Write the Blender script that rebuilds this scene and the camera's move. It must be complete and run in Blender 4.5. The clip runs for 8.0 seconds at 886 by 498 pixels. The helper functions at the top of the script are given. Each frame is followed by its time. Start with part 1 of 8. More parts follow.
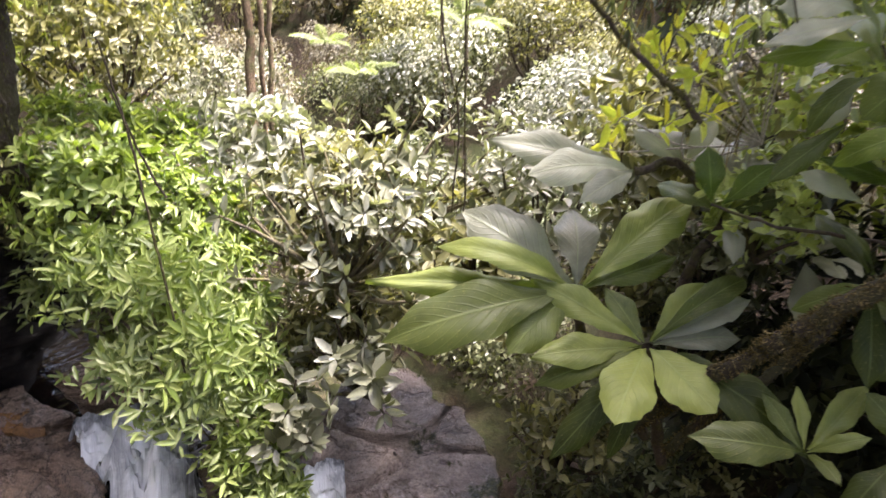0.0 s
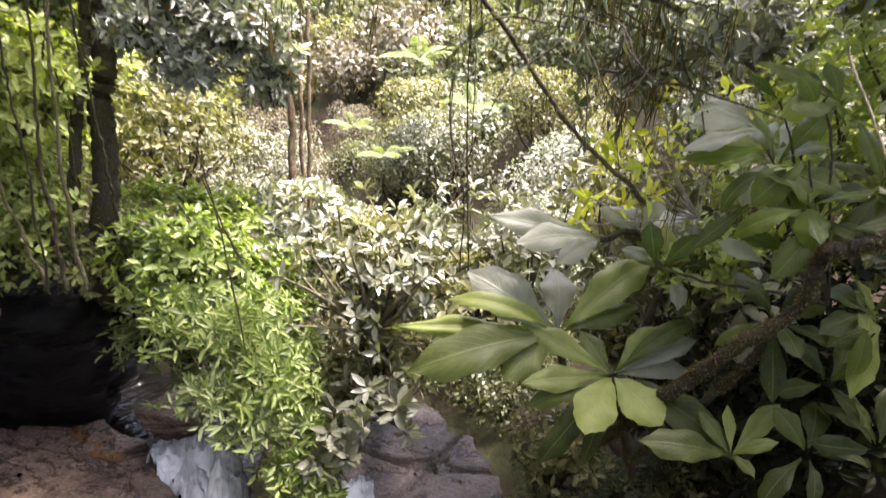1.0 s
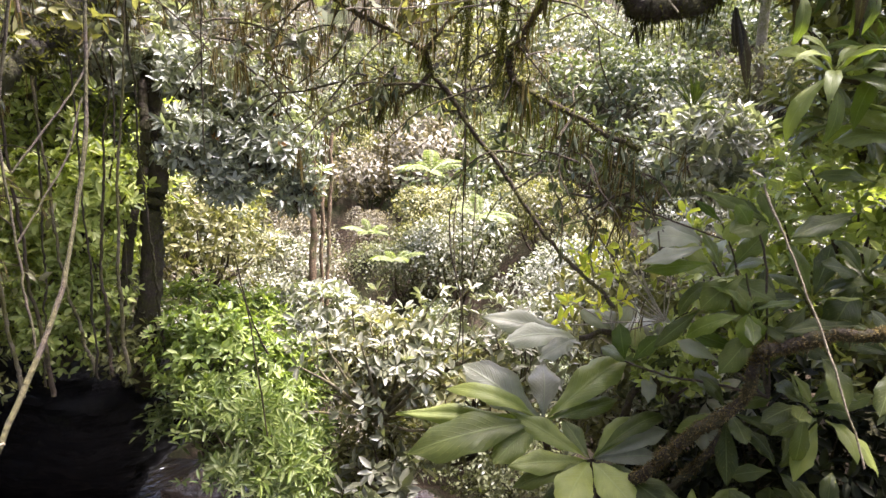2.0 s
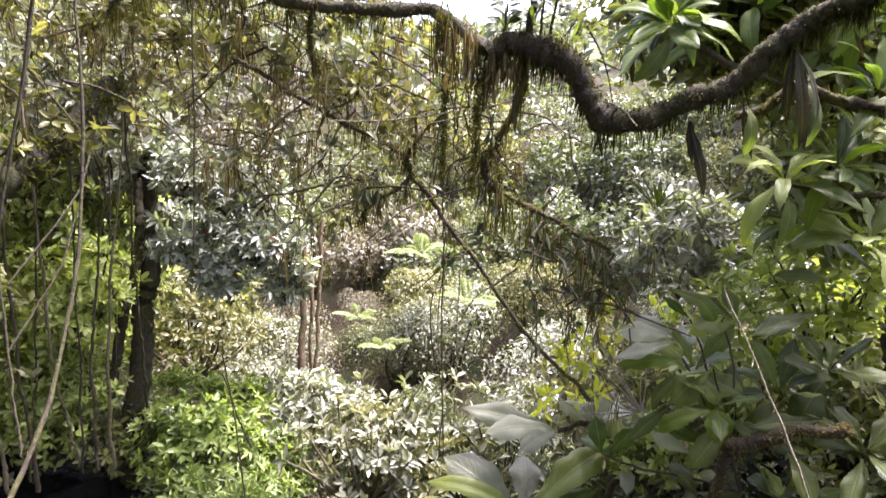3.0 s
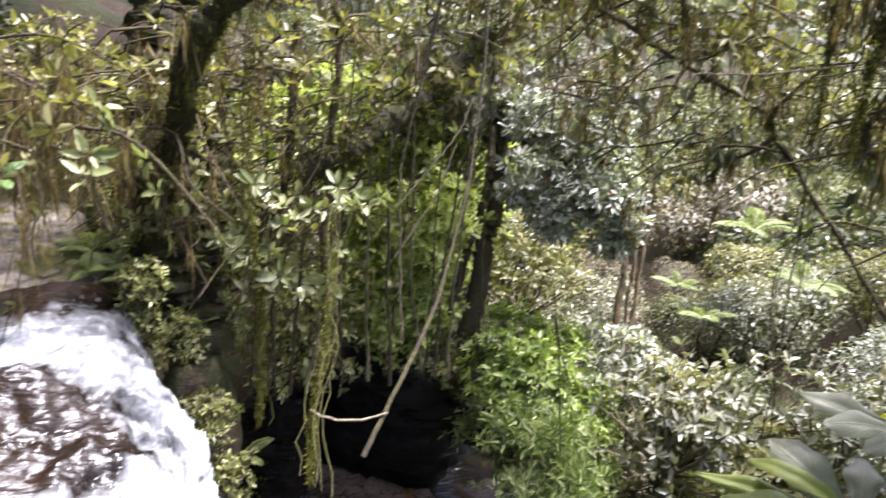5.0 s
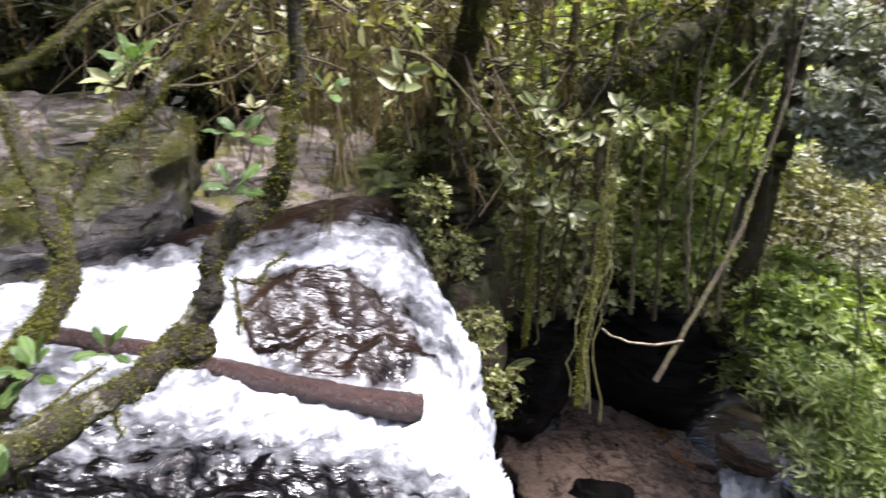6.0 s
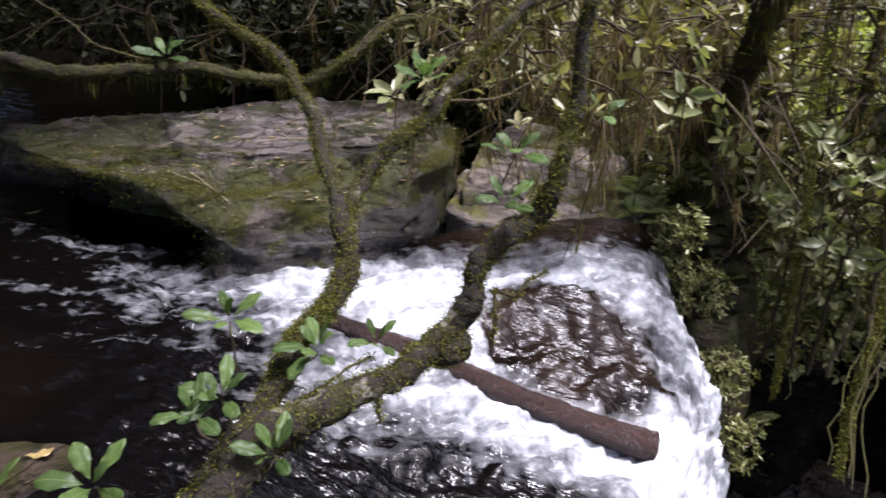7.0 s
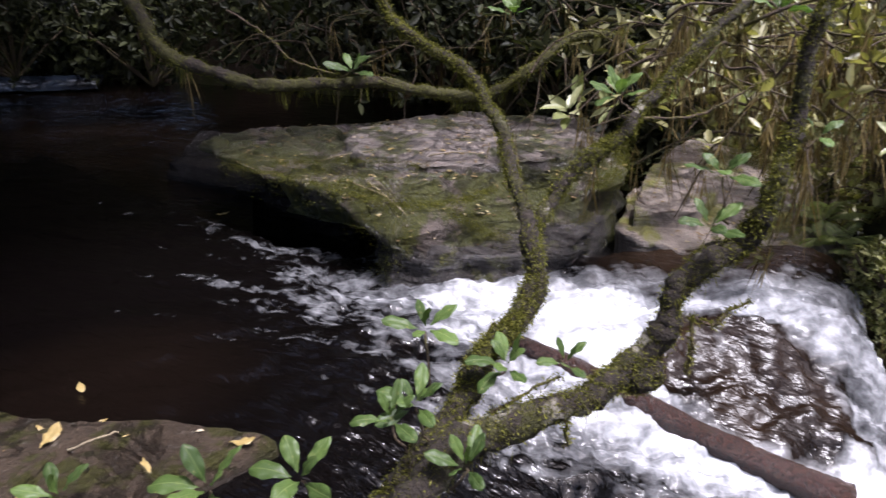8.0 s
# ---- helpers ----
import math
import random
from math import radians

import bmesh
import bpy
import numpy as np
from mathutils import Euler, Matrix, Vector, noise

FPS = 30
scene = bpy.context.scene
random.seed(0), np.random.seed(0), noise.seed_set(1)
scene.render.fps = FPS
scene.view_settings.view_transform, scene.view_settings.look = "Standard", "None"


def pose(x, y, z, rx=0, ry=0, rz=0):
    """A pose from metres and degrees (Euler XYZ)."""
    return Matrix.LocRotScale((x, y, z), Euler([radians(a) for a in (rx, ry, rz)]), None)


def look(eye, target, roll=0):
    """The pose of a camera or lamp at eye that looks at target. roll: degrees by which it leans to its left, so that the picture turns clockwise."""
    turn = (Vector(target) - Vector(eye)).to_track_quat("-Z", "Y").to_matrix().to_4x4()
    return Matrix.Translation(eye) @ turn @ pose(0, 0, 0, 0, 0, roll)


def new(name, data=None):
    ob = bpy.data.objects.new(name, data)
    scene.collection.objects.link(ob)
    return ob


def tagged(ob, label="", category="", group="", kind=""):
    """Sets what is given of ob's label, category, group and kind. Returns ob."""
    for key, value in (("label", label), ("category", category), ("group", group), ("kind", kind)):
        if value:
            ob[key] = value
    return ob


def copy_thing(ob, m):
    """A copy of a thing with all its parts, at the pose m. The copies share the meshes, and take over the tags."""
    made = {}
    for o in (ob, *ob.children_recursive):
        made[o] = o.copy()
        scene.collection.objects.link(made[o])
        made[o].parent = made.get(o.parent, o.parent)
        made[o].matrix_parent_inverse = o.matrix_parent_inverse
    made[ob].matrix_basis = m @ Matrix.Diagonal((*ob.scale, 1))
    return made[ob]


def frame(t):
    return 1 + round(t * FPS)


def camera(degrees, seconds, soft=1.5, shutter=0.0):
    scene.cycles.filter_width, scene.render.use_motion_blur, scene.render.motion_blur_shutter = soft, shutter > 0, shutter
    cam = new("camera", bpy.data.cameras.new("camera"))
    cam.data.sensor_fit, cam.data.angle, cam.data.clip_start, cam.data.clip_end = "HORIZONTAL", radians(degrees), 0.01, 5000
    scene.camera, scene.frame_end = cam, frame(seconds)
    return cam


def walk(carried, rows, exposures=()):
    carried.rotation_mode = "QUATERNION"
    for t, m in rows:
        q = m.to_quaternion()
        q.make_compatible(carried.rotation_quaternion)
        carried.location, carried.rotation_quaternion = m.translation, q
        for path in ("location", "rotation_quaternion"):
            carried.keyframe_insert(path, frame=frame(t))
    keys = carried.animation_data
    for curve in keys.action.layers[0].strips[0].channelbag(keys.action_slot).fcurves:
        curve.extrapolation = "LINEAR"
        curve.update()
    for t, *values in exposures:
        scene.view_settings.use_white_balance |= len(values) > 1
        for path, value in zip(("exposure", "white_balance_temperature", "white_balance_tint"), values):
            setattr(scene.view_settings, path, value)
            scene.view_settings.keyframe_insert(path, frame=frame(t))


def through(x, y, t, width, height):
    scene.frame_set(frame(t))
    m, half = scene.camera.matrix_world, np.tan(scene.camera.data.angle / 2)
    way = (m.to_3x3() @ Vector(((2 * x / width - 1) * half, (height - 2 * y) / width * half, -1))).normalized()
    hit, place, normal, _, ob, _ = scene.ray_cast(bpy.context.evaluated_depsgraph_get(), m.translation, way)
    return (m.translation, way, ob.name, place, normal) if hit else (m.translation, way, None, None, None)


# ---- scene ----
# ======== camera and walk ========
cam = camera(64.3, 8.0, soft=1.4, shutter=0.3)

# seconds, eye x y z, yaw (left), pitch (up), roll (clockwise picture)
PATH = [
    (0.0, -0.151, 1.611, 0.715, -4.11, -29.85, 4.61),
    (0.2, -0.129, 1.420, 0.811, -4.50, -28.15, 3.86),
    (0.5, -0.119, 1.147, 0.939, -3.48, -27.18, 4.33),
    (1.0, -0.168, 0.732, 1.181, -2.25, -25.27, 3.31),
    (1.2, -0.172, 0.586, 1.255, -1.68, -22.53, 3.18),
    (2.3, 0.001, 0.002, 1.546, 0.00, -16.46, 3.20),
    (2.5, 0.040, -0.029, 1.607, 0.21, -15.42, 2.98),
    (3.0, 0.036, -0.035, 1.675, -0.25, -11.59, 3.09),
    (3.5, 0.041, -0.023, 1.755, -0.58, -8.70, 2.71),
    (4.0, 0.001, -0.080, 1.745, 3.53, -8.18, 2.13),
    (4.5, -0.107, -0.166, 1.606, 14.62, -10.55, 3.74),
    (4.7, -0.118, -0.187, 1.597, 18.92, -12.99, 4.14),
    (5.8, -0.302, -0.318, 1.494, 40.01, -21.39, 1.65),
    (6.0, -0.321, -0.324, 1.491, 45.01, -21.91, 0.68),
    (6.5, -0.368, -0.340, 1.484, 55.57, -21.39, 0.01),
    (7.0, -0.414, -0.430, 1.501, 64.18, -20.75, 0.21),
    (7.5, -0.466, -0.523, 1.504, 69.83, -20.33, 0.23),
    (8.0, -0.507, -0.613, 1.503, 75.75, -19.56, -0.69),
]


def heading(x, y, z, yaw, pitch, roll):
    """A pose from an eye and yaw, pitch and roll in degrees."""
    a, b = radians(yaw), radians(pitch)
    ahead = Vector((-math.sin(a) * math.cos(b), math.cos(a) * math.cos(b), math.sin(b)))
    return look((x, y, z), Vector((x, y, z)) + ahead * 4, roll)


walk(cam, [(t, heading(*row)) for t, *row in PATH],
     exposures=[(0.0, 2.95, 6350, 21), (1.2, 2.92, 6350, 21), (2.5, 2.80, 6100, 23), (4.2, 2.7, 5960, 22), (4.7, 2.5, 5880, 21), (5.8, 2.2, 5880, 18), (6.5, 1.5, 5800, 21), (7.2, 1.3, 5800, 22), (8.0, 1.40, 5880, 22)])

# ======== world and sun ========
world = bpy.data.worlds.new("overcast_sky")
scene.world = world
world.use_nodes = True
wn = world.node_tree.nodes
sky = wn.new("ShaderNodeTexSky")
sky.sky_type = "NISHITA"
sky.sun_disc = False
sky.sun_elevation, sky.sun_rotation = radians(69), radians(48)
sky.air_density, sky.dust_density, sky.ozone_density = 1.0, 5.0, 0.3
wn["Background"].inputs[1].default_value = 0.15
world.node_tree.links.new(sky.outputs[0], wn["Background"].inputs[0])
sun = new("sun", bpy.data.lights.new("sun", "SUN"))
sun.data.energy, sun.data.angle, sun.data.color = 3.8, radians(12), (1.0, 0.98, 0.95)
sun.matrix_world = look((0, 0, 0), (-0.26, -0.235, -0.93))

# ======== materials ========


class Nodes:
    """A small wrapper to write node trees in few lines."""

    def __init__(self, name):
        self.mat = bpy.data.materials.new(name)
        self.mat.use_nodes = True
        self.tree = self.mat.node_tree
        self.tree.nodes.clear()
        self.out = self.tree.nodes.new("ShaderNodeOutputMaterial")

    def add(self, kind, **given):
        node = self.tree.nodes.new("ShaderNode" + kind)
        if "operation" in given:
            node.operation = given["operation"]
        if "blend_type" in given:
            node.blend_type = given["blend_type"]
        if "data_type" in given:
            node.data_type = given["data_type"]
        if "use_clamp" in given:
            node.use_clamp = given["use_clamp"]
        return node

    def link(self, a, b):
        self.tree.links.new(a, b)

    def noise(self, scale, detail=4, rough=0.6, vector=None, distortion=0.0):
        n = self.add("TexNoise")
        n.inputs["Scale"].default_value, n.inputs["Detail"].default_value = scale, detail
        n.inputs["Roughness"].default_value, n.inputs["Distortion"].default_value = rough, distortion
        if vector is not None:
            self.link(vector, n.inputs["Vector"])
        return n.outputs["Fac"]

    def ramp(self, fac, stops):
        n = self.add("ValToRGB")
        while len(n.color_ramp.elements) < len(stops):
            n.color_ramp.elements.new(0.5)
        for e, (at, c) in zip(n.color_ramp.elements, stops):
            e.position = at
            e.color = (*c, 1) if len(c) == 3 else (c[0], c[0], c[0], 1)
        self.link(fac, n.inputs[0])
        return n.outputs[0]

    def math(self, op, a, b=0.0, clamp=False):
        n = self.add("Math", operation=op, use_clamp=clamp)
        for i, v in enumerate((a, b)):
            if isinstance(v, (int, float)):
                n.inputs[i].default_value = v
            else:
                self.link(v, n.inputs[i])
        return n.outputs[0]

    def mix(self, fac, a, b, blend="MIX"):
        n = self.add("Mix", data_type="RGBA", blend_type=blend)
        for i, v in ((0, fac), (6, a), (7, b)):
            if isinstance(v, (int, float)):
                n.inputs[i].default_value = v
            elif isinstance(v, tuple):
                n.inputs[i].default_value = (*v, 1)
            else:
                self.link(v, n.inputs[i])
        return n.outputs[2]

    def bump(self, height, strength, distance=0.01):
        n = self.add("Bump")
        n.inputs["Strength"].default_value, n.inputs["Distance"].default_value = strength, distance
        self.link(height, n.inputs["Height"])
        return n.outputs[0]

    def coords(self, kind="Object"):
        return self.add("TexCoord").outputs[kind]

    def principled(self, color, rough, normal=None, metal=0.0, spec=0.5):
        n = self.add("BsdfPrincipled")
        for key, v in (("Base Color", color), ("Roughness", rough)):
            if isinstance(v, tuple):
                n.inputs[key].default_value = (*v, 1)
            elif isinstance(v, (int, float)):
                n.inputs[key].default_value = v
            else:
                self.link(v, n.inputs[key])
        n.inputs["Metallic"].default_value, n.inputs["Specular IOR Level"].default_value = metal, spec
        if normal is not None:
            self.link(normal, n.inputs["Normal"])
        return n.outputs[0]

    def done(self, shader):
        self.link(shader, self.out.inputs[0])
        return self.mat


def leaf_material(name, stops, rough=0.34, through=0.3, glow=(1.0, 1.15, 0.45), spec=0.5):
    """Leaf: colour varied leaf by leaf and in patches, waxy gloss, light passing through the blade."""
    n = Nodes(name)
    geo = n.add("NewGeometry")
    each = geo.outputs["Random Per Island"]
    patch = n.noise(1.3, 3, 0.6, geo.outputs["Position"])
    fac = n.math("ADD", n.math("MULTIPLY", each, 0.65), n.math("MULTIPLY", patch, 0.38))
    color = n.ramp(fac, stops)
    fine = n.noise(60, 2, 0.6, geo.outputs["Position"])
    color = n.mix(0.35, color, n.ramp(fine, [(0.3, (0.35, 0.35, 0.35)), (0.7, (1, 1, 1))]), "MULTIPLY")
    shade = n.principled(color, rough, n.bump(fine, 0.25, 0.004), 0, spec)
    back = n.add("BsdfTranslucent")
    n.link(n.mix(1.0, color, glow, "MULTIPLY"), back.inputs[0])
    both = n.add("MixShader")
    both.inputs[0].default_value = through
    n.link(shade, both.inputs[1])
    n.link(back.outputs[0], both.inputs[2])
    return n.done(both.outputs[0])


def broad_leaf_material(name, dark, light, rough=0.36, through=0.28, spec=0.45):
    """A large blade with a pale midrib, side veins, blotches and a torn, spotted skin. UV: x across, y along."""
    n = Nodes(name)
    uv = n.add("UVMap").outputs[0]
    sep = n.add("SeparateXYZ")
    n.link(uv, sep.inputs[0])
    across = n.math("ABSOLUTE", n.math("SUBTRACT", sep.outputs[0], 0.5))
    along = n.math("SUBTRACT", n.math("MULTIPLY", sep.outputs[1], 13.0), n.math("MULTIPLY", across, 7.0))
    wave = n.math("ABSOLUTE", n.math("SUBTRACT", n.math("FRACT", along), 0.5))
    vein = n.math("SUBTRACT", 1.0, n.math("MULTIPLY", wave, 9.0), True)
    rib = n.math("SUBTRACT", 1.0, n.math("MULTIPLY", across, 28.0), True)
    geo = n.add("NewGeometry")
    rnd = n.add("ObjectInfo").outputs["Random"]
    patch = n.noise(9, 4, 0.65, geo.outputs["Position"])
    fac = n.math("ADD", n.math("MULTIPLY", rnd, 0.55), n.math("MULTIPLY", patch, 0.5))
    color = n.ramp(fac, [(0.15, dark), (0.85, light)])
    spots = n.ramp(n.noise(75, 2, 0.7, geo.outputs["Position"]), [(0.62, (0,)), (0.72, (1,))])
    color = n.mix(n.math("MULTIPLY", spots, 0.35), color, (0.30, 0.27, 0.10))
    lines = n.math("MAXIMUM", n.math("MULTIPLY", vein, 0.07), n.math("MULTIPLY", rib, 0.28))
    color = n.mix(lines, color, (0.34, 0.40, 0.16))
    height = n.math("SUBTRACT", n.math("MULTIPLY", patch, 0.5), n.math("MAXIMUM", vein, rib))
    shade = n.principled(color, rough, n.bump(height, 0.4, 0.006), 0, spec)
    back = n.add("BsdfTranslucent")
    n.link(n.mix(1.0, color, (1.0, 1.2, 0.4), "MULTIPLY"), back.inputs[0])
    both = n.add("MixShader")
    both.inputs[0].default_value = through
    n.link(shade, both.inputs[1])
    n.link(back.outputs[0], both.inputs[2])
    return n.done(both.outputs[0])


def bark_material(name, dark, light, moss, amount, rough=0.85, spec=0.3, lichen=0.0):
    """Bark with furrows and a coat of moss in patches (amount 0 to 1)."""
    n = Nodes(name)
    at = n.coords()
    coarse, fine = n.noise(7, 5, 0.65, at), n.noise(55, 4, 0.7, at)
    color = n.ramp(fine, [(0.3, dark), (0.75, light)])
    cover = n.ramp(coarse, [(0.62 - 0.42 * amount, (0,)), (0.74 - 0.42 * amount, (1,))])
    green = n.ramp(fine, [(0.25, tuple(c * 0.35 for c in moss)), (0.75, moss)])
    color = n.mix(cover, color, green)
    if lichen:
        color = n.mix(n.math("MULTIPLY", n.ramp(n.noise(6, 3, 0.6, at), [(0.62, (0,)), (0.66, (1,))]), lichen), color, (0.26, 0.24, 0.19))
    h = n.math("ADD", fine, n.math("MULTIPLY", coarse, 0.8))
    return n.done(n.principled(color, rough, n.bump(h, 0.9, 0.02), 0, spec))


def rock_material(name, dark, light, moss, moss_amount, rough=0.5, lichen=0.45, spec=0.5):
    """Layered stone: grain, stains along the bedding, lichen and moss on what faces up."""
    n = Nodes(name)
    geo = n.add("NewGeometry")
    at = geo.outputs["Position"]
    stretch = n.add("Mapping")
    stretch.inputs["Scale"].default_value = (0.8, 0.8, 5.0)
    n.link(at, stretch.inputs[0])
    beds, grain, blot = n.noise(1.6, 6, 0.65, stretch.outputs[0]), n.noise(45, 5, 0.75, at), n.noise(2.2, 5, 0.6, at)
    color = n.ramp(n.math("ADD", n.math("MULTIPLY", beds, 0.45), n.math("MULTIPLY", grain, 0.55)), [(0.3, dark), (0.72, light)])
    color = n.mix(n.math("MULTIPLY", n.ramp(blot, [(0.45, (0,)), (0.62, (1,))]), 0.6), color, tuple(0.22 * c for c in light))
    pale = n.ramp(n.noise(17, 3, 0.7, at), [(0.64, (0,)), (0.70, (1,))])
    color = n.mix(n.math("MULTIPLY", pale, lichen), color, (0.36, 0.34, 0.30))
    sep = n.add("SeparateXYZ")
    n.link(geo.outputs["Normal"], sep.inputs[0])
    spread = n.noise(2.7, 5, 0.7, at)
    cover = n.ramp(spread, [(0.66 - 0.3 * moss_amount, (0,)), (0.72 - 0.3 * moss_amount, (1,))])
    green = n.ramp(grain, [(0.3, tuple(c * 0.4 for c in moss)), (0.7, moss)])
    color = n.mix(cover, color, green)
    h = n.math("ADD", n.math("MULTIPLY", grain, 0.6), n.math("ADD", beds, n.math("MULTIPLY", n.noise(9, 6, 0.7, at), 1.1)))
    cracks = n.ramp(n.noise(1.9, 7, 0.6, stretch.outputs[0], 1.5), [(0.47, (0,)), (0.495, (1,)), (0.505, (1,)), (0.53, (0,))])
    color = n.mix(n.math("MULTIPLY", cracks, 0.55), color, dark)
    h = n.math("SUBTRACT", h, n.math("MULTIPLY", cracks, 0.5))
    r = n.ramp(blot, [(0.35, (rough,)), (0.65, (rough * 0.55,))])
    return n.done(n.principled(color, r, n.bump(h, 1.0, 0.04), 0, spec))


def dark_water_material(name, color, rough=0.06, waves=0.25):
    n = Nodes(name)
    at = n.add("NewGeometry").outputs["Position"]
    m = n.add("Mapping")
    m.vector_type = "TEXTURE"
    m.inputs["Scale"].default_value = (2.0, 0.7, 1.0)
    m.inputs["Rotation"].default_value = (0, 0, 0.8)
    n.link(at, m.inputs[0])
    h = n.math("ADD", n.noise(5, 3, 0.5, m.outputs[0], 1.0), n.math("MULTIPLY", n.noise(17, 2, 0.5, m.outputs[0]), 0.2))
    tint = n.ramp(n.noise(0.9, 4, 0.6, at), [(0.35, tuple(c * 0.35 for c in color)), (0.7, color)])
    thin = n.add("Attribute")
    thin.attribute_name = "shallow"
    tint = n.mix(thin.outputs["Fac"], tint, (0.13, 0.047, 0.016))
    return n.done(n.principled(tint, rough, n.bump(h, waves, 0.02 + 0.03 * (waves > 0.5)), 0, 0.3))


def white_water_material(name):
    """Foam drawn out along the flow over dark glossy water. The attribute 'foam' says how much is torn; UV: x across, y along the flow."""
    n = Nodes(name)
    uv = n.add("UVMap").outputs[0]

    def drawn(across, along, detail, twist):
        m = n.add("Mapping")
        m.inputs["Scale"].default_value = (across, along, 1.0)
        n.link(uv, m.inputs[0])
        return n.noise(1.0, detail, 0.55, m.outputs[0], twist)
    streak, hair = drawn(16, 5.0, 5, 0.35), drawn(80, 9.0, 3, 0.2)
    at = n.add("NewGeometry").outputs["Position"]
    froth = n.noise(8, 7, 0.62, at, 0.3)
    foam = n.add("Attribute")
    foam.attribute_name = "foam"
    mixv = n.math("ADD", n.math("MULTIPLY", streak, 0.40), n.math("ADD", n.math("MULTIPLY", hair, 0.17), n.math("MULTIPLY", froth, 0.43)))
    sharp = n.math("MULTIPLY", n.math("SUBTRACT", mixv, 0.5), 1.75)
    level = n.math("ADD", n.math("SUBTRACT", sharp, 0.32), n.math("MULTIPLY", foam.outputs["Fac"], 0.98))
    cover = n.ramp(level, [(0.0, (0,)), (0.22, (0.22,)), (0.5, (0.75,)), (0.8, (1,))])
    ripple = n.add("Mapping")
    ripple.vector_type = "TEXTURE"
    ripple.inputs["Scale"].default_value = (2.6, 0.7, 1.0)
    ripple.inputs["Rotation"].default_value = (0, 0, 0.8)
    n.link(at, ripple.inputs[0])
    waves = n.math("ADD", n.noise(5.5, 3, 0.5, ripple.outputs[0], 0.6), n.math("MULTIPLY", n.noise(22, 3, 0.6, ripple.outputs[0], 0.6), 0.35))
    thin = n.add("Attribute")
    thin.attribute_name = "shallow"
    body = n.mix(thin.outputs["Fac"], (0.0016, 0.0012, 0.0011), (0.016, 0.009, 0.005))
    dark = n.principled(body, n.math("ADD", n.math("MULTIPLY", thin.outputs["Fac"], 0.2), 0.1), n.bump(waves, 0.5, 0.055), 0, 0.17)
    shade = n.ramp(mixv, [(0.36, (0.27, 0.28, 0.295)), (0.5, (0.46, 0.47, 0.485)), (0.62, (0.68, 0.69, 0.70))])
    # dense: foam above 1 is painted whiter to brighten the dim small cascades
    dense = n.math("MULTIPLY", n.math("SUBTRACT", foam.outputs["Fac"], 1.0), 6.0, True)
    shade = n.mix(dense, shade, (0.84, 0.85, 0.86))
    white = n.principled(shade, 0.75, n.bump(mixv, 0.5, 0.04), 0, 0.25)
    both = n.add("MixShader")
    n.link(cover, both.inputs[0])
    n.link(dark, both.inputs[1])
    n.link(white, both.inputs[2])
    return n.done(both.outputs[0])


def ground_material(name):
    n = Nodes(name)
    at = n.add("NewGeometry").outputs["Position"]
    a, b = n.noise(1.1, 6, 0.65, at), n.noise(26, 5, 0.75, at)
    soil = n.ramp(b, [(0.3, (0.01, 0.007, 0.004)), (0.55, (0.045, 0.03, 0.018)), (0.75, (0.12, 0.085, 0.05))])
    green = n.ramp(b, [(0.3, (0.008, 0.011, 0.003)), (0.7, (0.045, 0.05, 0.014))])
    color = n.mix(n.ramp(a, [(0.42, (0,)), (0.58, (1,))]), soil, green)
    return n.done(n.principled(color, 0.9, n.bump(b, 1.0, 0.05), 0, 0.2))


GREEN_BUSH = leaf_material("bright_bush_leaf", [(0.1, (0.07, 0.108, 0.018)), (0.5, (0.215, 0.28, 0.055)), (0.9, (0.44, 0.49, 0.18))], 0.36, 0.44, (1.0, 1.1, 0.35), 0.42)
SILVER = leaf_material("pale_shrub_leaf", [(0.1, (0.065, 0.068, 0.032)), (0.42, (0.17, 0.17, 0.10)), (0.9, (0.40, 0.385, 0.295))], 0.36, 0.25, spec=0.45)
GREY_LEAF = leaf_material("grey_green_leaf", [(0.1, (0.06, 0.063, 0.038)), (0.5, (0.19, 0.19, 0.135)), (0.9, (0.42, 0.41, 0.33))], 0.36, 0.28, spec=0.45)
DARK_LEAF = leaf_material("dark_glossy_leaf", [(0.1, (0.055, 0.06, 0.04)), (0.5, (0.20, 0.21, 0.15)), (0.9, (0.47, 0.475, 0.39))], 0.3, 0.3, spec=0.55)
OLIVE = leaf_material("olive_leaf", [(0.1, (0.055, 0.054, 0.017)), (0.5, (0.165, 0.158, 0.058)), (0.9, (0.38, 0.355, 0.175))], 0.38, 0.38, (1.0, 1.05, 0.4), spec=0.4)
HILL = leaf_material("hill_leaf", [(0.1, (0.05, 0.058, 0.022)), (0.5, (0.13, 0.138, 0.064)), (0.9, (0.25, 0.25, 0.145))], 0.44, 0.38, (1.0, 1.08, 0.45), 0.3)
BROWN_HILL = leaf_material("brownish_hill_leaf", [(0.1, (0.06, 0.05, 0.028)), (0.5, (0.135, 0.117, 0.072)), (0.9, (0.26, 0.236, 0.165))], 0.44, 0.33, (1.0, 0.95, 0.5), 0.3)
DEEP_HILL = leaf_material("deep_green_hill_leaf", [(0.1, (0.033, 0.042, 0.017)), (0.5, (0.095, 0.108, 0.048)), (0.9, (0.25, 0.26, 0.15))], 0.4, 0.32, spec=0.35)
BANK = leaf_material("bank_leaf", [(0.1, (0.055, 0.057, 0.016)), (0.5, (0.185, 0.188, 0.06)), (0.9, (0.44, 0.435, 0.18))], 0.36, 0.38, (1.0, 1.1, 0.4), spec=0.45)
SPRAY = leaf_material("pale_spray_leaf", [(0.1, (0.08, 0.10, 0.03)), (0.5, (0.20, 0.215, 0.085)), (0.9, (0.38, 0.38, 0.21))], 0.34, 0.35, spec=0.45)
